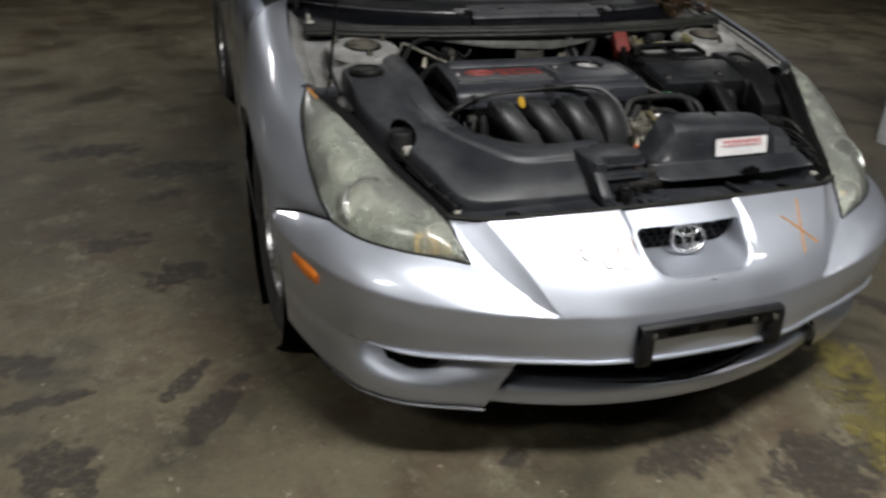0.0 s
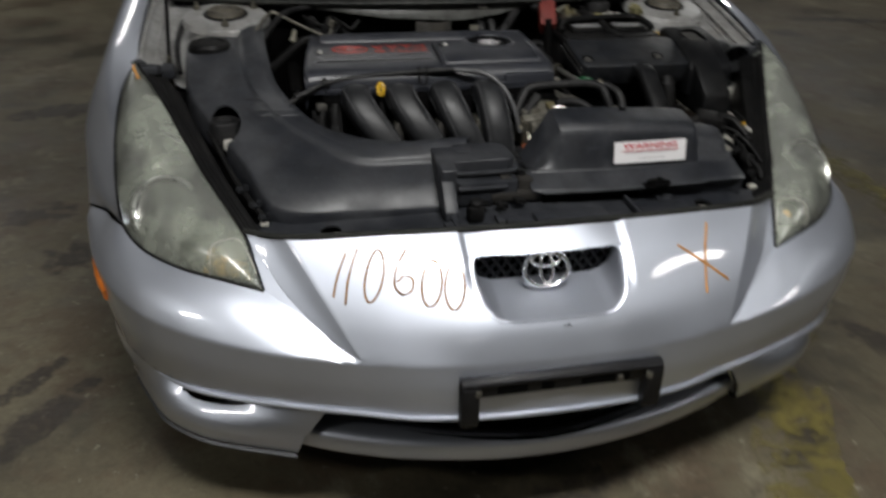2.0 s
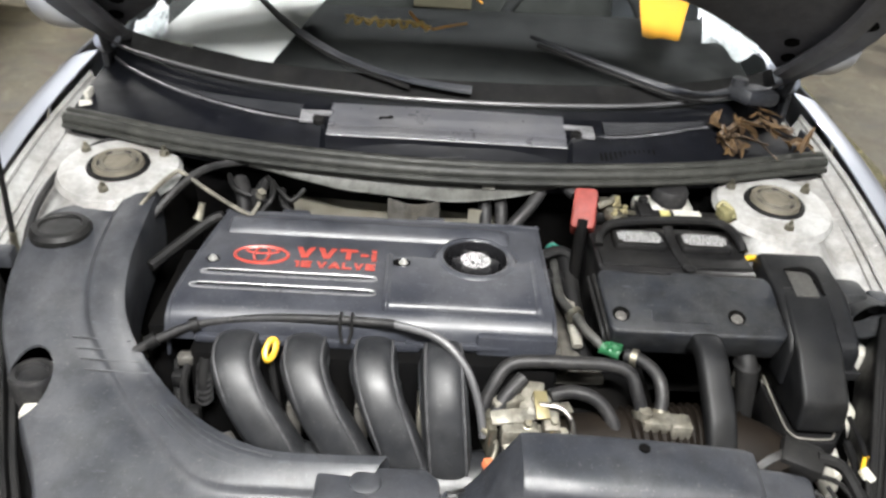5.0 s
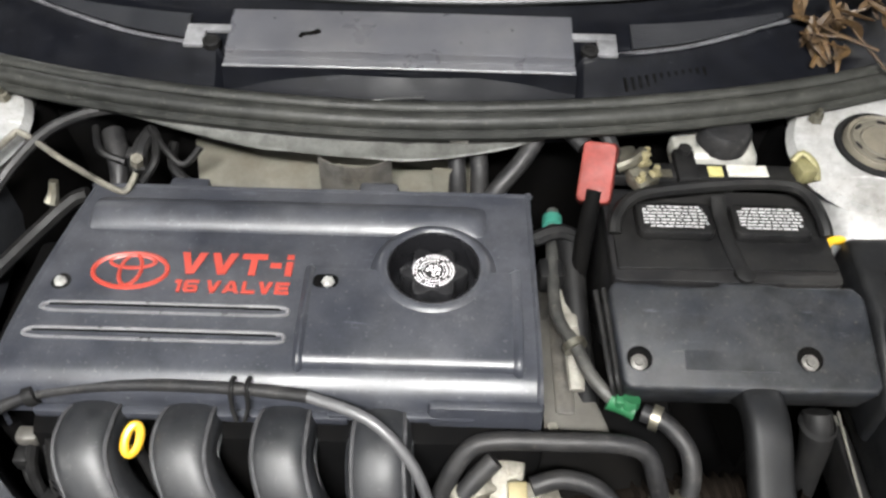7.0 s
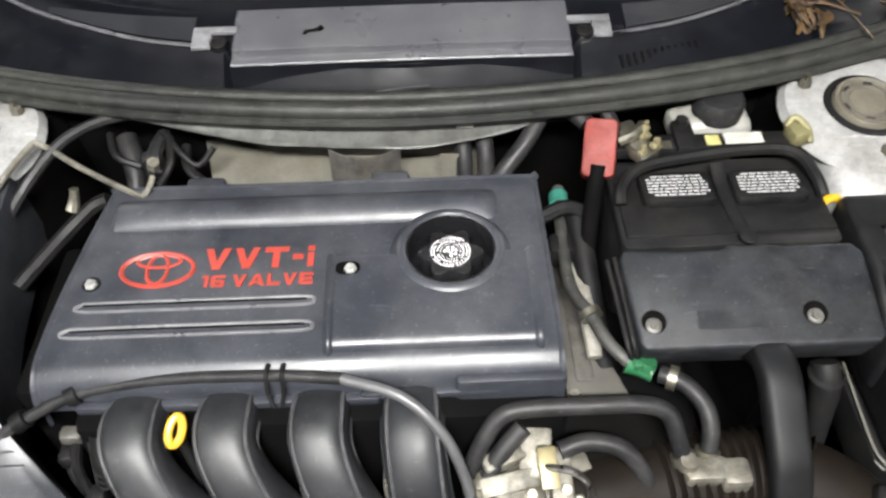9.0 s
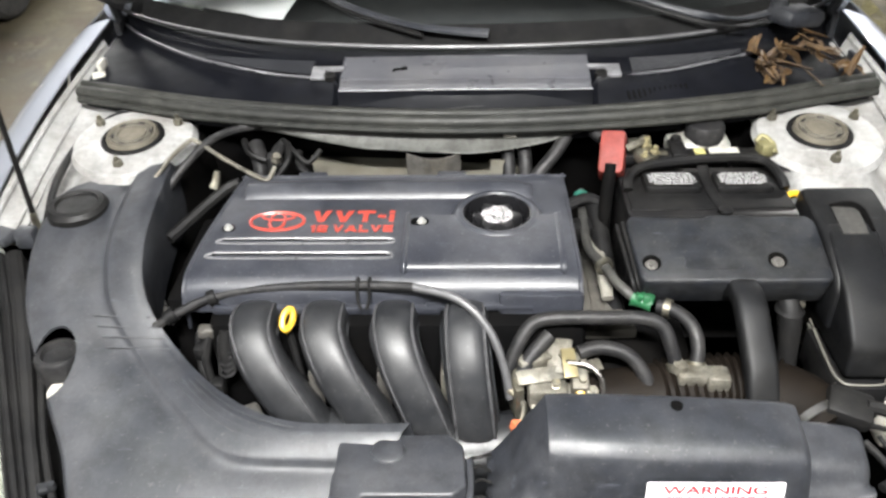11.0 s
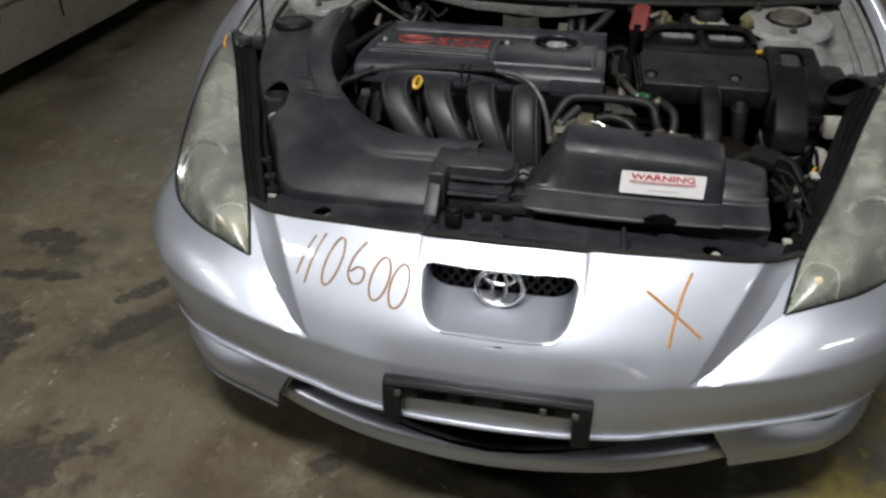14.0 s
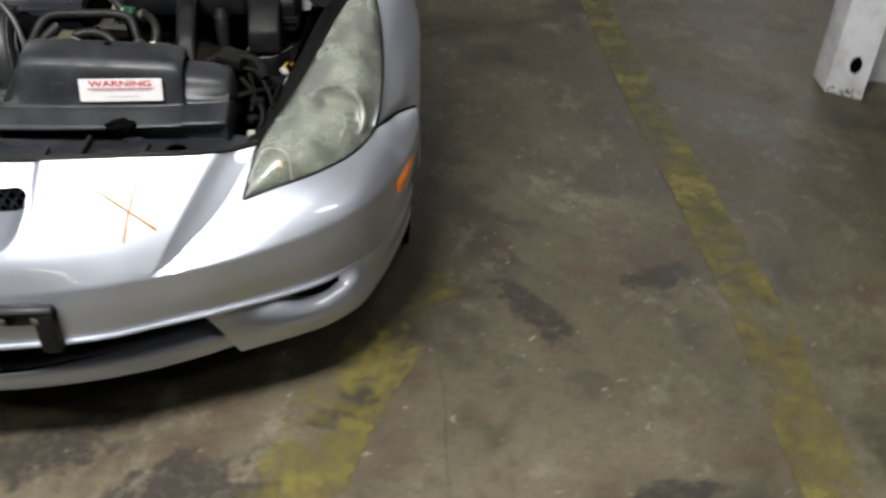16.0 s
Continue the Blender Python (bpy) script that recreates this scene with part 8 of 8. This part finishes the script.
cowl_rows = [cowl_row(lambda r: 0.0, 0.880), cowl_row(lambda r: 0.06, 0.909), cowl_row(lambda r: 0.50 * r, 0.925), cowl_row(lambda r: r - 0.08, 0.938), cowl_row(lambda r: r - 0.015, 0.9475), cowl_row(lambda r: r, 0.950), cowl_row(lambda r: r + 0.02, 0.9502)]
cowl_rows += [cowl_row(lambda r: (r + 1.02) / 2, 0.957), cowl_row(lambda r: 1.02, 0.964)]
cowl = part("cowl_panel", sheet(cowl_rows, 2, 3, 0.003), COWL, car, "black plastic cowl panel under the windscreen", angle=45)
part("cowl_edge_bar", tube([q for q in cowl_row(lambda r: r, 0.9505) if q[0] < -0.21], 0.0026, 8, 4), COWL_EDGE, cowl, "cowl ridge, its highlight put into the pale colour")
part("cowl_edge_bar", tube([q for q in cowl_row(lambda r: r, 0.9505) if 0.195 < q[0] < 0.47], 0.0026, 8, 4), COWL_EDGE, cowl, "cowl ridge, its highlight put into the pale colour")
part("bulkhead_seal", joined(tube(SEAL_LINE, 0.011, 10, 4), tube([(x, y + 0.016, z + 0.006) for x, y, z in SEAL_LINE], 0.008, 10, 4), tube([(x, y - 0.012, z - 0.008) for x, y, z in SEAL_LINE], 0.006, 8, 4)), SEAL, car, "dusty grey rubber bulkhead seal")
def across(y, z, w=0.0):
    return [(-0.205 - w, y, z - 0.001), (-0.01, y, z), (0.185 + w, y, z - 0.001)]


hatch = sheet([across(0.8020, 0.928, 0.003), across(0.8030, 0.9385, 0.003), across(0.8055, 0.9415, 0.003), across(0.8140, 0.9430, 0.002), across(0.8150, 0.9500, 0.001), across(0.8180, 0.9540), across(0.8450, 0.9590), across(0.8720, 0.9640), across(0.8800, 0.9635), across(0.8815, 0.950)], 8, 3, 0.003)
part("cowl_hatch", hatch, surface("hatch_plastic", (0.0420, 0.0425, 0.0480), 0.34, 0, 0.1, 9, 420, 0.05, (0.1036, 0.0999, 0.0962), 0.3, 12), cowl, "grey plastic cowl hatch")
part("hatch_chip", joined(box(-0.115, 0.840, 0.9590, 0.016, 0.004, 0.002, 0.0005, (11, 0, 10)), box(-0.105, 0.843, 0.9596, 0.008, 0.006, 0.002, 0.0005, (11, 0, 40)), box(-0.122, 0.837, 0.9583, 0.006, 0.004, 0.002, 0.0005, (11, 0, 70))), DARK, cowl)
part("hatch_front", sheet([across(0.7940, 0.9120, 0.004), across(0.7990, 0.9260, 0.004), across(0.8020, 0.9395, 0.004)], 8, 3, 0.002), COWL, cowl, "dark face under the hatch")
for cx in (-0.222, 0.203):
    part("cowl_clip", joined(lathe([(0.010, -0.004), (0.010, 0.003), (0.007, 0.004), (0.006, 0.001), (0, 0.001)], 18, aim((cx, 0.826, 0.954), (0, -0.15, 1)))), RUBBER, cowl, "round black clip")
    part("cowl_flap", joined(box(cx + (0.020 if cx > 0 else -0.020), 0.832, 0.9545, 0.022, 0.026, 0.005, 0.001, (8, 0, 0)), box(cx + (0.006 if cx > 0 else -0.006), 0.848, 0.9570, 0.050, 0.010, 0.005, 0.001, (8, 0, 0))), surface("worn_flap", (0.095, 0.095, 0.100), 0.5, 0, 0.4, 60), cowl, "worn grey flap beside the hatch")
SLAT = surface("slat_plastic", (0.0100, 0.0105, 0.0125), 0.40, 0, 0.2, 9, 420, 0.06, (0.020, 0.020, 0.020), 0.3, 9, spec=0.2)
for s in (-1, 1):
    xs = [0.252 + 0.0187 * k for k in range(11)]

    def fan(x, g):
        return on_cowl(s * x, ridge_at(x) + 0.02 + g * (0.70 - 0.35 * (x - 0.25) - ridge_at(x)), 0.002)

    # a near-black sheet gives the gaps between the slats their shade
    part("slat_bed", sheet([[fan(x, g) for x in xs] for g in (0, 0.33, 0.67, 1)], 1, 2, 0.001), DARK, cowl, "near-black sheet for the shade between the cowl slats")
    for k in range(10):
        part("cowl_slat", tube([fan(x, 0.06 + 0.1 * k) + Vector((0, 0, 0.0015)) for x in xs], 0.0019, 5, 1), SLAT, cowl)
for k in range(12):
    x = 0.245 + 0.0085 * k
    part("cowl_notch", box(x, 0.802 + 0.27 * (x - 0.245), 0.9275, 0.0042, 0.016, 0.004, 0.001, (38, 0, 14)), DARK, cowl)
part("seal_spike", joined(tube([(-0.06, 0.762, 0.924), (-0.02, 0.766, 0.927), (0.02, 0.770, 0.928)], 0.0010, 6, 3)), HOSE, cowl)
for s in (-1, 1):
    part("hinge_cover", joined(box(s * 0.640, 0.925, 0.916, 0.022, 0.018, 0.010, 0.003, (0, 0, s * -20)), box(s * 0.640, 0.945, 0.925, 0.008, 0.03, 0.022, 0.003)), WHITE_PLASTIC if s < 0 else PLASTIC, car, "pale plastic clip at the bonnet hinge")

top_line = [(-0.575, 1.80, 1.258), (-0.50, 1.765, 1.268), (-0.40, 1.74, 1.277), (-0.28, 1.725, 1.285), (-0.14, 1.718, 1.29), (0, 1.715, 1.292), (0.14, 1.718, 1.29), (0.28, 1.725, 1.285), (0.40, 1.74, 1.277), (0.50, 1.765, 1.268), (0.575, 1.80, 1.258)]
screen = part("windscreen", sheet([mixl(GLASS_LINE, top_line, 0.0), mixl(GLASS_LINE, top_line, 0.35, 0.028), mixl(GLASS_LINE, top_line, 0.7, 0.022), mixl(GLASS_LINE, top_line, 1.0)], 4, 6, 0.004), GLASS, car, "dusty windscreen with paint pen writing", angle=60)
screen.visible_shadow = False
part("screen_band", sheet([mixl(GLASS_LINE, top_line, 0.0, 0.006), mixl(GLASS_LINE, top_line, 0.05, 0.0125)], 4, 2, 0.001), RUBBER, car, "black band along the windscreen base")
part("screen_trim", tube([(x, y - 0.006, z + 0.008) for x, y, z in GLASS_LINE], 0.0035, 8, 4), surface("dull_trim", (0.050, 0.050, 0.053), 0.45, 0.3, 0.1), car, "dull bright trim line")


def on_screen(x, f, lift=0.006):
    """A place on the outside of the windscreen: across, and up from its base."""
    base, top = curve_through(GLASS_LINE, 6), curve_through(top_line, 6)
    k = min(range(len(base)), key=lambda i: abs((base[i].x + (top[i].x - base[i].x) * f) - x))
    q = base[k].lerp(top[k], f)
    bow = 0.028 * (1 - ((f - 0.5) / 0.5) ** 2)
    return Vector((x, q.y - lift * 0.4, q.z + bow + lift))


def wiper(points, f0):
    arm = [on_screen(x, f, 0.022) for x, f in points]
    w = part("wiper", tube(arm, [0.009] + [0.0065] * (len(arm) - 3) + [0.005, 0.004], 8, 5, 0.6), PLASTIC, car, "black wiper arm and blade")
    part("wiper_blade", tube([q + Vector((0.012, -0.014, -0.010)) for q in arm[1:]], 0.0042, 8, 5, 0.7), RUBBER, w)


wiper([(0.028, 0.012), (-0.09, 0.030), (-0.205, 0.075), (-0.300, 0.145), (-0.368, 0.22), (-0.423, 0.285)], 0)
wiper([(0.505, 0.0), (0.445, 0.002), (0.375, 0.026), (0.261, 0.088), (0.133, 0.158)], 0)
part("wiper_pivot", joined(box(0.545, 0.985, 0.985, 0.09, 0.06, 0.03, 0.012, (0, 10, 30)), lathe([(0.016, 0), (0.014, 0.02), (0, 0.022)], 16, Matrix.Translation((0.515, 0.985, 0.995)))), PLASTIC, car, "black wiper spindle cover")


def scrawl(name, lines, r, material, label):
    part(name, joined(*[tube([on_screen(x, f) for x, f in l], r, 5, 4, 0.5) for l in lines]), material, screen, label)


# the number and scribbles in paint pen
def digit(cx, cf, strokes, w=0.024, h=0.062):
    return [[(cx + w * (u - 0.5) - 0.006 * (0.5 - v), cf + h * (v - 0.5)) for u, v in st] for st in strokes]


FIVE = [[(0.95, 1), (0.15, 0.97), (0.1, 0.6), (0.6, 0.66), (0.95, 0.4), (0.7, 0.08), (0.05, 0.02)]]
ONE = [[(0.55, 1), (0.5, 0.5), (0.4, 0)]]
THREE = [[(0.1, 0.95), (0.8, 0.95), (0.4, 0.58), (0.95, 0.4), (0.6, 0.05), (0.05, 0.05)]]
EIGHT = [[(0.5, 0.52), (0.15, 0.75), (0.5, 1), (0.85, 0.78), (0.5, 0.52), (0.12, 0.25), (0.5, 0), (0.88, 0.25), (0.5, 0.52)]]
N = digit(-0.357, 0.350, FIVE) + digit(-0.320, 0.346, ONE) + digit(-0.288, 0.336, THREE) + digit(-0.250, 0.325, FIVE) + digit(-0.212, 0.315, EIGHT)
scrawl("pen_number", N, 0.0030, PAINT_PEN, "yellow paint pen number 51358")
zigzag = [(-0.200 + 0.0105 * k, 0.193 + (0.012 if k % 2 else -0.010) + 0.004 * math.sin(1.7 * k)) for k in range(15)]
word = [(-0.115, 0.366), (-0.103, 0.378), (-0.098, 0.360), (-0.088, 0.374), (-0.080, 0.362), (-0.068, 0.372), (-0.056, 0.360), (-0.045, 0.378)]
scrawl("pen_scribble", [zigzag, [(-0.202, 0.205), (-0.150, 0.197), (-0.090, 0.202), (-0.045, 0.190)], word], 0.0034, surface("pale_paint_pen", (0.55, 0.40, 0.12), 0.5, 0, 0.3, 90, 300, 0.0), "pale yellow paint pen scribbles")
ring = [(-0.012 + 0.016 * math.cos(radians(a)), 0.335 + 0.024 * math.sin(radians(a))) for a in range(40, 400, 30)]
scrawl("pen_scribble", [[(-0.086, 0.232), (-0.070, 0.205), (-0.050, 0.184), (-0.010, 0.198), (0.020, 0.208)], ring, [(0.006, 0.345), (0.020, 0.318), (0.032, 0.330), (0.030, 0.302), (0.048, 0.272)], [(0.036, 0.415), (0.058, 0.402), (0.085, 0.408), (0.100, 0.425)]], 0.0030, PAINT_PEN_ORANGE, "orange paint pen scribbles")

# ---- cabin behind the glass ----
part("dashboard", sheet([[(-0.62, 1.13, 0.925), (0, 0.94, 0.928), (0.62, 1.13, 0.925)], [(-0.62, 1.35, 0.965), (0, 1.3, 0.975), (0.62, 1.35, 0.968)], [(-0.62, 1.52, 0.93), (0, 1.5, 0.95), (0.62, 1.52, 0.96)], [(-0.62, 1.58, 0.70), (0, 1.58, 0.68), (0.62, 1.58, 0.70)]], 6, 5, 0.01), CABIN, car, "black dashboard top")
wheel_ring = [Vector((0.33 + 0.185 * math.cos(radians(a)), 1.72 - 0.07 * math.sin(radians(a)) * 0.9, 0.86 + 0.175 * math.sin(radians(a)))) for a in range(0, 361, 15)]
part("steering_wheel", joined(tube(wheel_ring, 0.016, 10, 2), tube([(0.33, 1.74, 0.86), (0.33, 1.62, 0.83), (0.33, 1.52, 0.80)], 0.045, 10, 3)), CABIN, car, "black steering wheel")
for sx in (-0.34, 0.34):
    seat = part("seat", joined(box(sx, 2.12, 0.50, 0.50, 0.52, 0.20, 0.06, (6, 0, 0), 3), box(sx, 2.42, 0.82, 0.48, 0.16, 0.62, 0.06, (-16, 0, 0), 3)), FABRIC, car, "grey cloth bucket seat")
    part("headrest", box(sx, 2.52, 1.17, 0.26, 0.10, 0.17, 0.04, (-14, 0, 0), 3), FABRIC, seat)


def loose_sheet(name, corners, material, label, seed, curl=0.006, cat="paper"):
    rng = random.Random(seed)
    a, b, c, d = (Vector(q) for q in corners)
    rows = [[a.lerp(b, i / 4).lerp(d.lerp(c, i / 4), j / 4) + Vector((0, 0, rng.uniform(0, curl))) for i in range(5)] for j in range(5)]
    return solo(name, sheet(rows, 3, 3, 0.0006), material, label, cat)


def under_screen(x, f):
    return on_screen(x, f, -0.018)


loose_sheet("paper_sheet", [under_screen(-0.567, 0.084), under_screen(-0.438, 0.360), under_screen(-0.240, 0.292), under_screen(-0.331, 0.066)], PAPER, "white paper sheet lying behind the windscreen", 4)
loose_sheet("paper_sheet", [on_screen(-0.590, 0.085, -0.030), on_screen(-0.545, 0.150, -0.030), on_screen(-0.45, 0.16, -0.030), on_screen(-0.50, 0.07, -0.030)], surface("form_paper", (0.72, 0.73, 0.68), 0.6, 0, 0.05), "pale printed form lying on the dashboard", 6)
loose_sheet("orange_card", [under_screen(0.375, 0.440), under_screen(0.484, 0.356), under_screen(0.434, 0.204), under_screen(0.359, 0.216)], ORANGE_PAPER, "orange card behind the windscreen", 7, 0.004, "card")
loose_sheet("plastic_film", [under_screen(0.490, 0.345), under_screen(0.484, 0.184), under_screen(0.640, 0.030), under_screen(0.618, 0.176)], FILM, "crumpled clear plastic film behind the windscreen", 8, 0.05, "plastic film")
loose_sheet("plastic_film", [under_screen(-0.627, 0.025), under_screen(-0.602, 0.095), under_screen(-0.551, 0.175), under_screen(-0.535, 0.085)], FILM, "crumpled clear plastic film in the windscreen corner", 9, 0.03, "plastic film")


def leaves():
    rng = random.Random(12)
    bm = bmesh.new()
    for k in range(50):
        f = rng.random()
        x, y = (0.452 + 0.06 * f + rng.uniform(-0.012, 0.03), 0.855 + 0.085 * rng.random()) if k < 30 else (0.565 + 0.040 * f + rng.gauss(0, 0.007), 0.975 - 0.11 * f)
        c = Vector((x, y, 0.928 + (y - 0.86) * 0.10 + rng.uniform(0.0, 0.022)))
        m = Matrix.Translation(c) @ pose(0, 0, 0, rng.uniform(-40, 40), rng.uniform(-35, 35), rng.gauss(60, 50))
        l, w, curl = rng.uniform(0.025, 0.085), rng.uniform(0.002, 0.0065), rng.uniform(-0.012, 0.012)
        rows = []
        for k in range(6):
            f = k / 5
            half = w * (0.25 + math.sin(math.pi * min(1, 0.12 + 0.85 * f)))
            rows.append([bm.verts.new(m @ Vector((l * (f - 0.5), half * e + curl * math.sin(2.2 * f), 0.5 * abs(e) * half + curl * f * f))) for e in (-1, 0, 1)])
        for p, q in zip(rows, rows[1:]):
            for k in range(2):
                bm.faces.new((p[k], p[k + 1], q[k + 1], q[k]))
    bm.normal_update()
    thicken(bm, 0.0006)
    return bm


solo("dry_leaves", leaves(), LEAF, "heap of dry brown leaves in the cowl corner", "leaves", kind="stuff")

# ---- the car parked alongside ----
SX = -2.27
sedan = thing("parked_car", (-3.15, 2.0, 0), "champagne sedan with spoked alloy wheels parked alongside", "car")
side = sheet([[(SX - 0.10, -0.2, 0.92), (SX - 0.10, 1.5, 0.94), (SX - 0.10, 3.0, 0.93), (SX - 0.16, 4.25, 0.86)], [(SX - 0.01, -0.2, 0.80), (SX - 0.01, 1.5, 0.82), (SX - 0.01, 3.0, 0.82), (SX - 0.08, 4.3, 0.74)], [(SX, -0.2, 0.56), (SX, 1.5, 0.56), (SX, 3.0, 0.56), (SX - 0.06, 4.35, 0.54)], [(SX - 0.010, -0.2, 0.33), (SX - 0.010, 1.5, 0.33), (SX - 0.010, 3.0, 0.33), (SX - 0.08, 4.35, 0.33)], [(SX - 0.04, -0.2, 0.145), (SX - 0.04, 1.5, 0.145), (SX - 0.04, 3.0, 0.145), (SX - 0.14, 4.3, 0.18)]], 8, 5)
bmesh.ops.recalc_face_normals(side, faces=side.faces[:])
if sum(f.normal.x for f in side.faces) < 0:
    bmesh.ops.reverse_faces(side, faces=side.faces[:])
side.normal_update()
thicken(side, 0.006)
W2 = 3.62
part("body_side", cut_by(side, lathe([(0, -0.3), (0.355, -0.3), (0.355, 0.3), (0, 0.3)], 40, Matrix.Translation((SX, W2, 0.31)) @ pose(0, 0, 0, 0, 90, 0)), lathe([(0, -0.3), (0.355, -0.3), (0.355, 0.3), (0, 0.3)], 40, Matrix.Translation((SX, W2 - 2.7, 0.31)) @ pose(0, 0, 0, 0, 90, 0))), SEDAN_PAINT, sedan, "champagne painted side panel", angle=30)
for y0, y1 in ((1.32, 2.12), (2.15, 3.14)):
    part("rubbing_strip", tube([(SX + 0.004, y0, 0.425), (SX + 0.010, (y0 + y1) / 2, 0.428), (SX + 0.004, y1, 0.430)], 0.014, 8, 4, 0.5, wide=(0, 0, 1)), SEDAN_PAINT, sedan)
for y in (2.135, 1.30):
    part("door_gap", box(SX - 0.002, y, 0.57, 0.006, 0.006, 0.62, 0.0), DARK, sedan)
part("far_side", box(-3.98, 2.05, 0.58, 0.10, 4.5, 0.74, 0.04), SEDAN_PAINT, sedan)
part("nose", sheet([[(SX - 0.16, 4.25, 0.86), (-3.15, 4.45, 0.80), (-3.95, 4.25, 0.86)], [(SX - 0.06, 4.35, 0.54), (-3.15, 4.55, 0.54), (-4.0, 4.35, 0.54)], [(SX - 0.14, 4.3, 0.22), (-3.15, 4.5, 0.22), (-3.95, 4.3, 0.22)]], 6, 5, 0.006), SEDAN_PAINT, sedan)
part("bonnet", sheet([[(SX - 0.13, 3.0, 0.93), (-3.15, 3.0, 0.99), (-3.95, 3.0, 0.93)], [(SX - 0.16, 4.25, 0.86), (-3.15, 4.45, 0.81), (-3.95, 4.25, 0.86)]], 6, 5, 0.006), SEDAN_PAINT, sedan)
part("roof", sheet([[(SX - 0.28, 0.4, 1.36), (-3.15, 0.4, 1.42), (-3.85, 0.4, 1.36)], [(SX - 0.26, 1.3, 1.40), (-3.15, 1.3, 1.46), (-3.85, 1.3, 1.40)], [(SX - 0.28, 2.2, 1.36), (-3.15, 2.2, 1.42), (-3.85, 2.2, 1.36)]], 6, 5, 0.006), SEDAN_PAINT, sedan)
for rows in ([[(SX - 0.11, 0.0, 0.93), (SX - 0.11, 1.5, 0.95), (SX - 0.13, 3.0, 0.94)], [(SX - 0.28, 0.5, 1.36), (SX - 0.26, 1.3, 1.40), (SX - 0.28, 2.2, 1.36)]], [[(-4.02, 0.0, 0.93), (-4.02, 1.5, 0.95), (-4.0, 3.0, 0.94)], [(-3.85, 0.5, 1.36), (-3.85, 1.3, 1.40), (-3.85, 2.2, 1.36)]],
             [[(SX - 0.13, 3.0, 0.94), (-3.15, 3.1, 0.98), (-4.0, 3.0, 0.94)], [(SX - 0.28, 2.2, 1.36), (-3.15, 2.25, 1.42), (-3.85, 2.2, 1.36)]], [[(SX - 0.13, -0.05, 0.94), (-3.15, -0.1, 0.98), (-4.0, -0.05, 0.94)], [(SX - 0.28, 0.4, 1.36), (-3.15, 0.4, 1.42), (-3.85, 0.4, 1.36)]]):
    part("window", sheet(rows, 6, 4, 0.005), GLASS, sedan, "dark car window")
part("underside", box(-3.15, 2.05, 0.22, 1.6, 4.3, 0.03, 0.0), DARK, sedan)
part("tail", box(-3.15, -0.25, 0.57, 1.62, 0.10, 0.70, 0.04), SEDAN_PAINT, sedan)
part("boot_lid", box(-3.15, -0.1, 0.92, 1.5, 0.35, 0.04, 0.02), SEDAN_PAINT, sedan)
for wx, s in ((SX - 0.105, 1), (-3.90, -1)):
    for wy in (W2, W2 - 2.7):
        wheel(sedan, wx, wy, 0.315, s)

sedan.location.z += GROUND
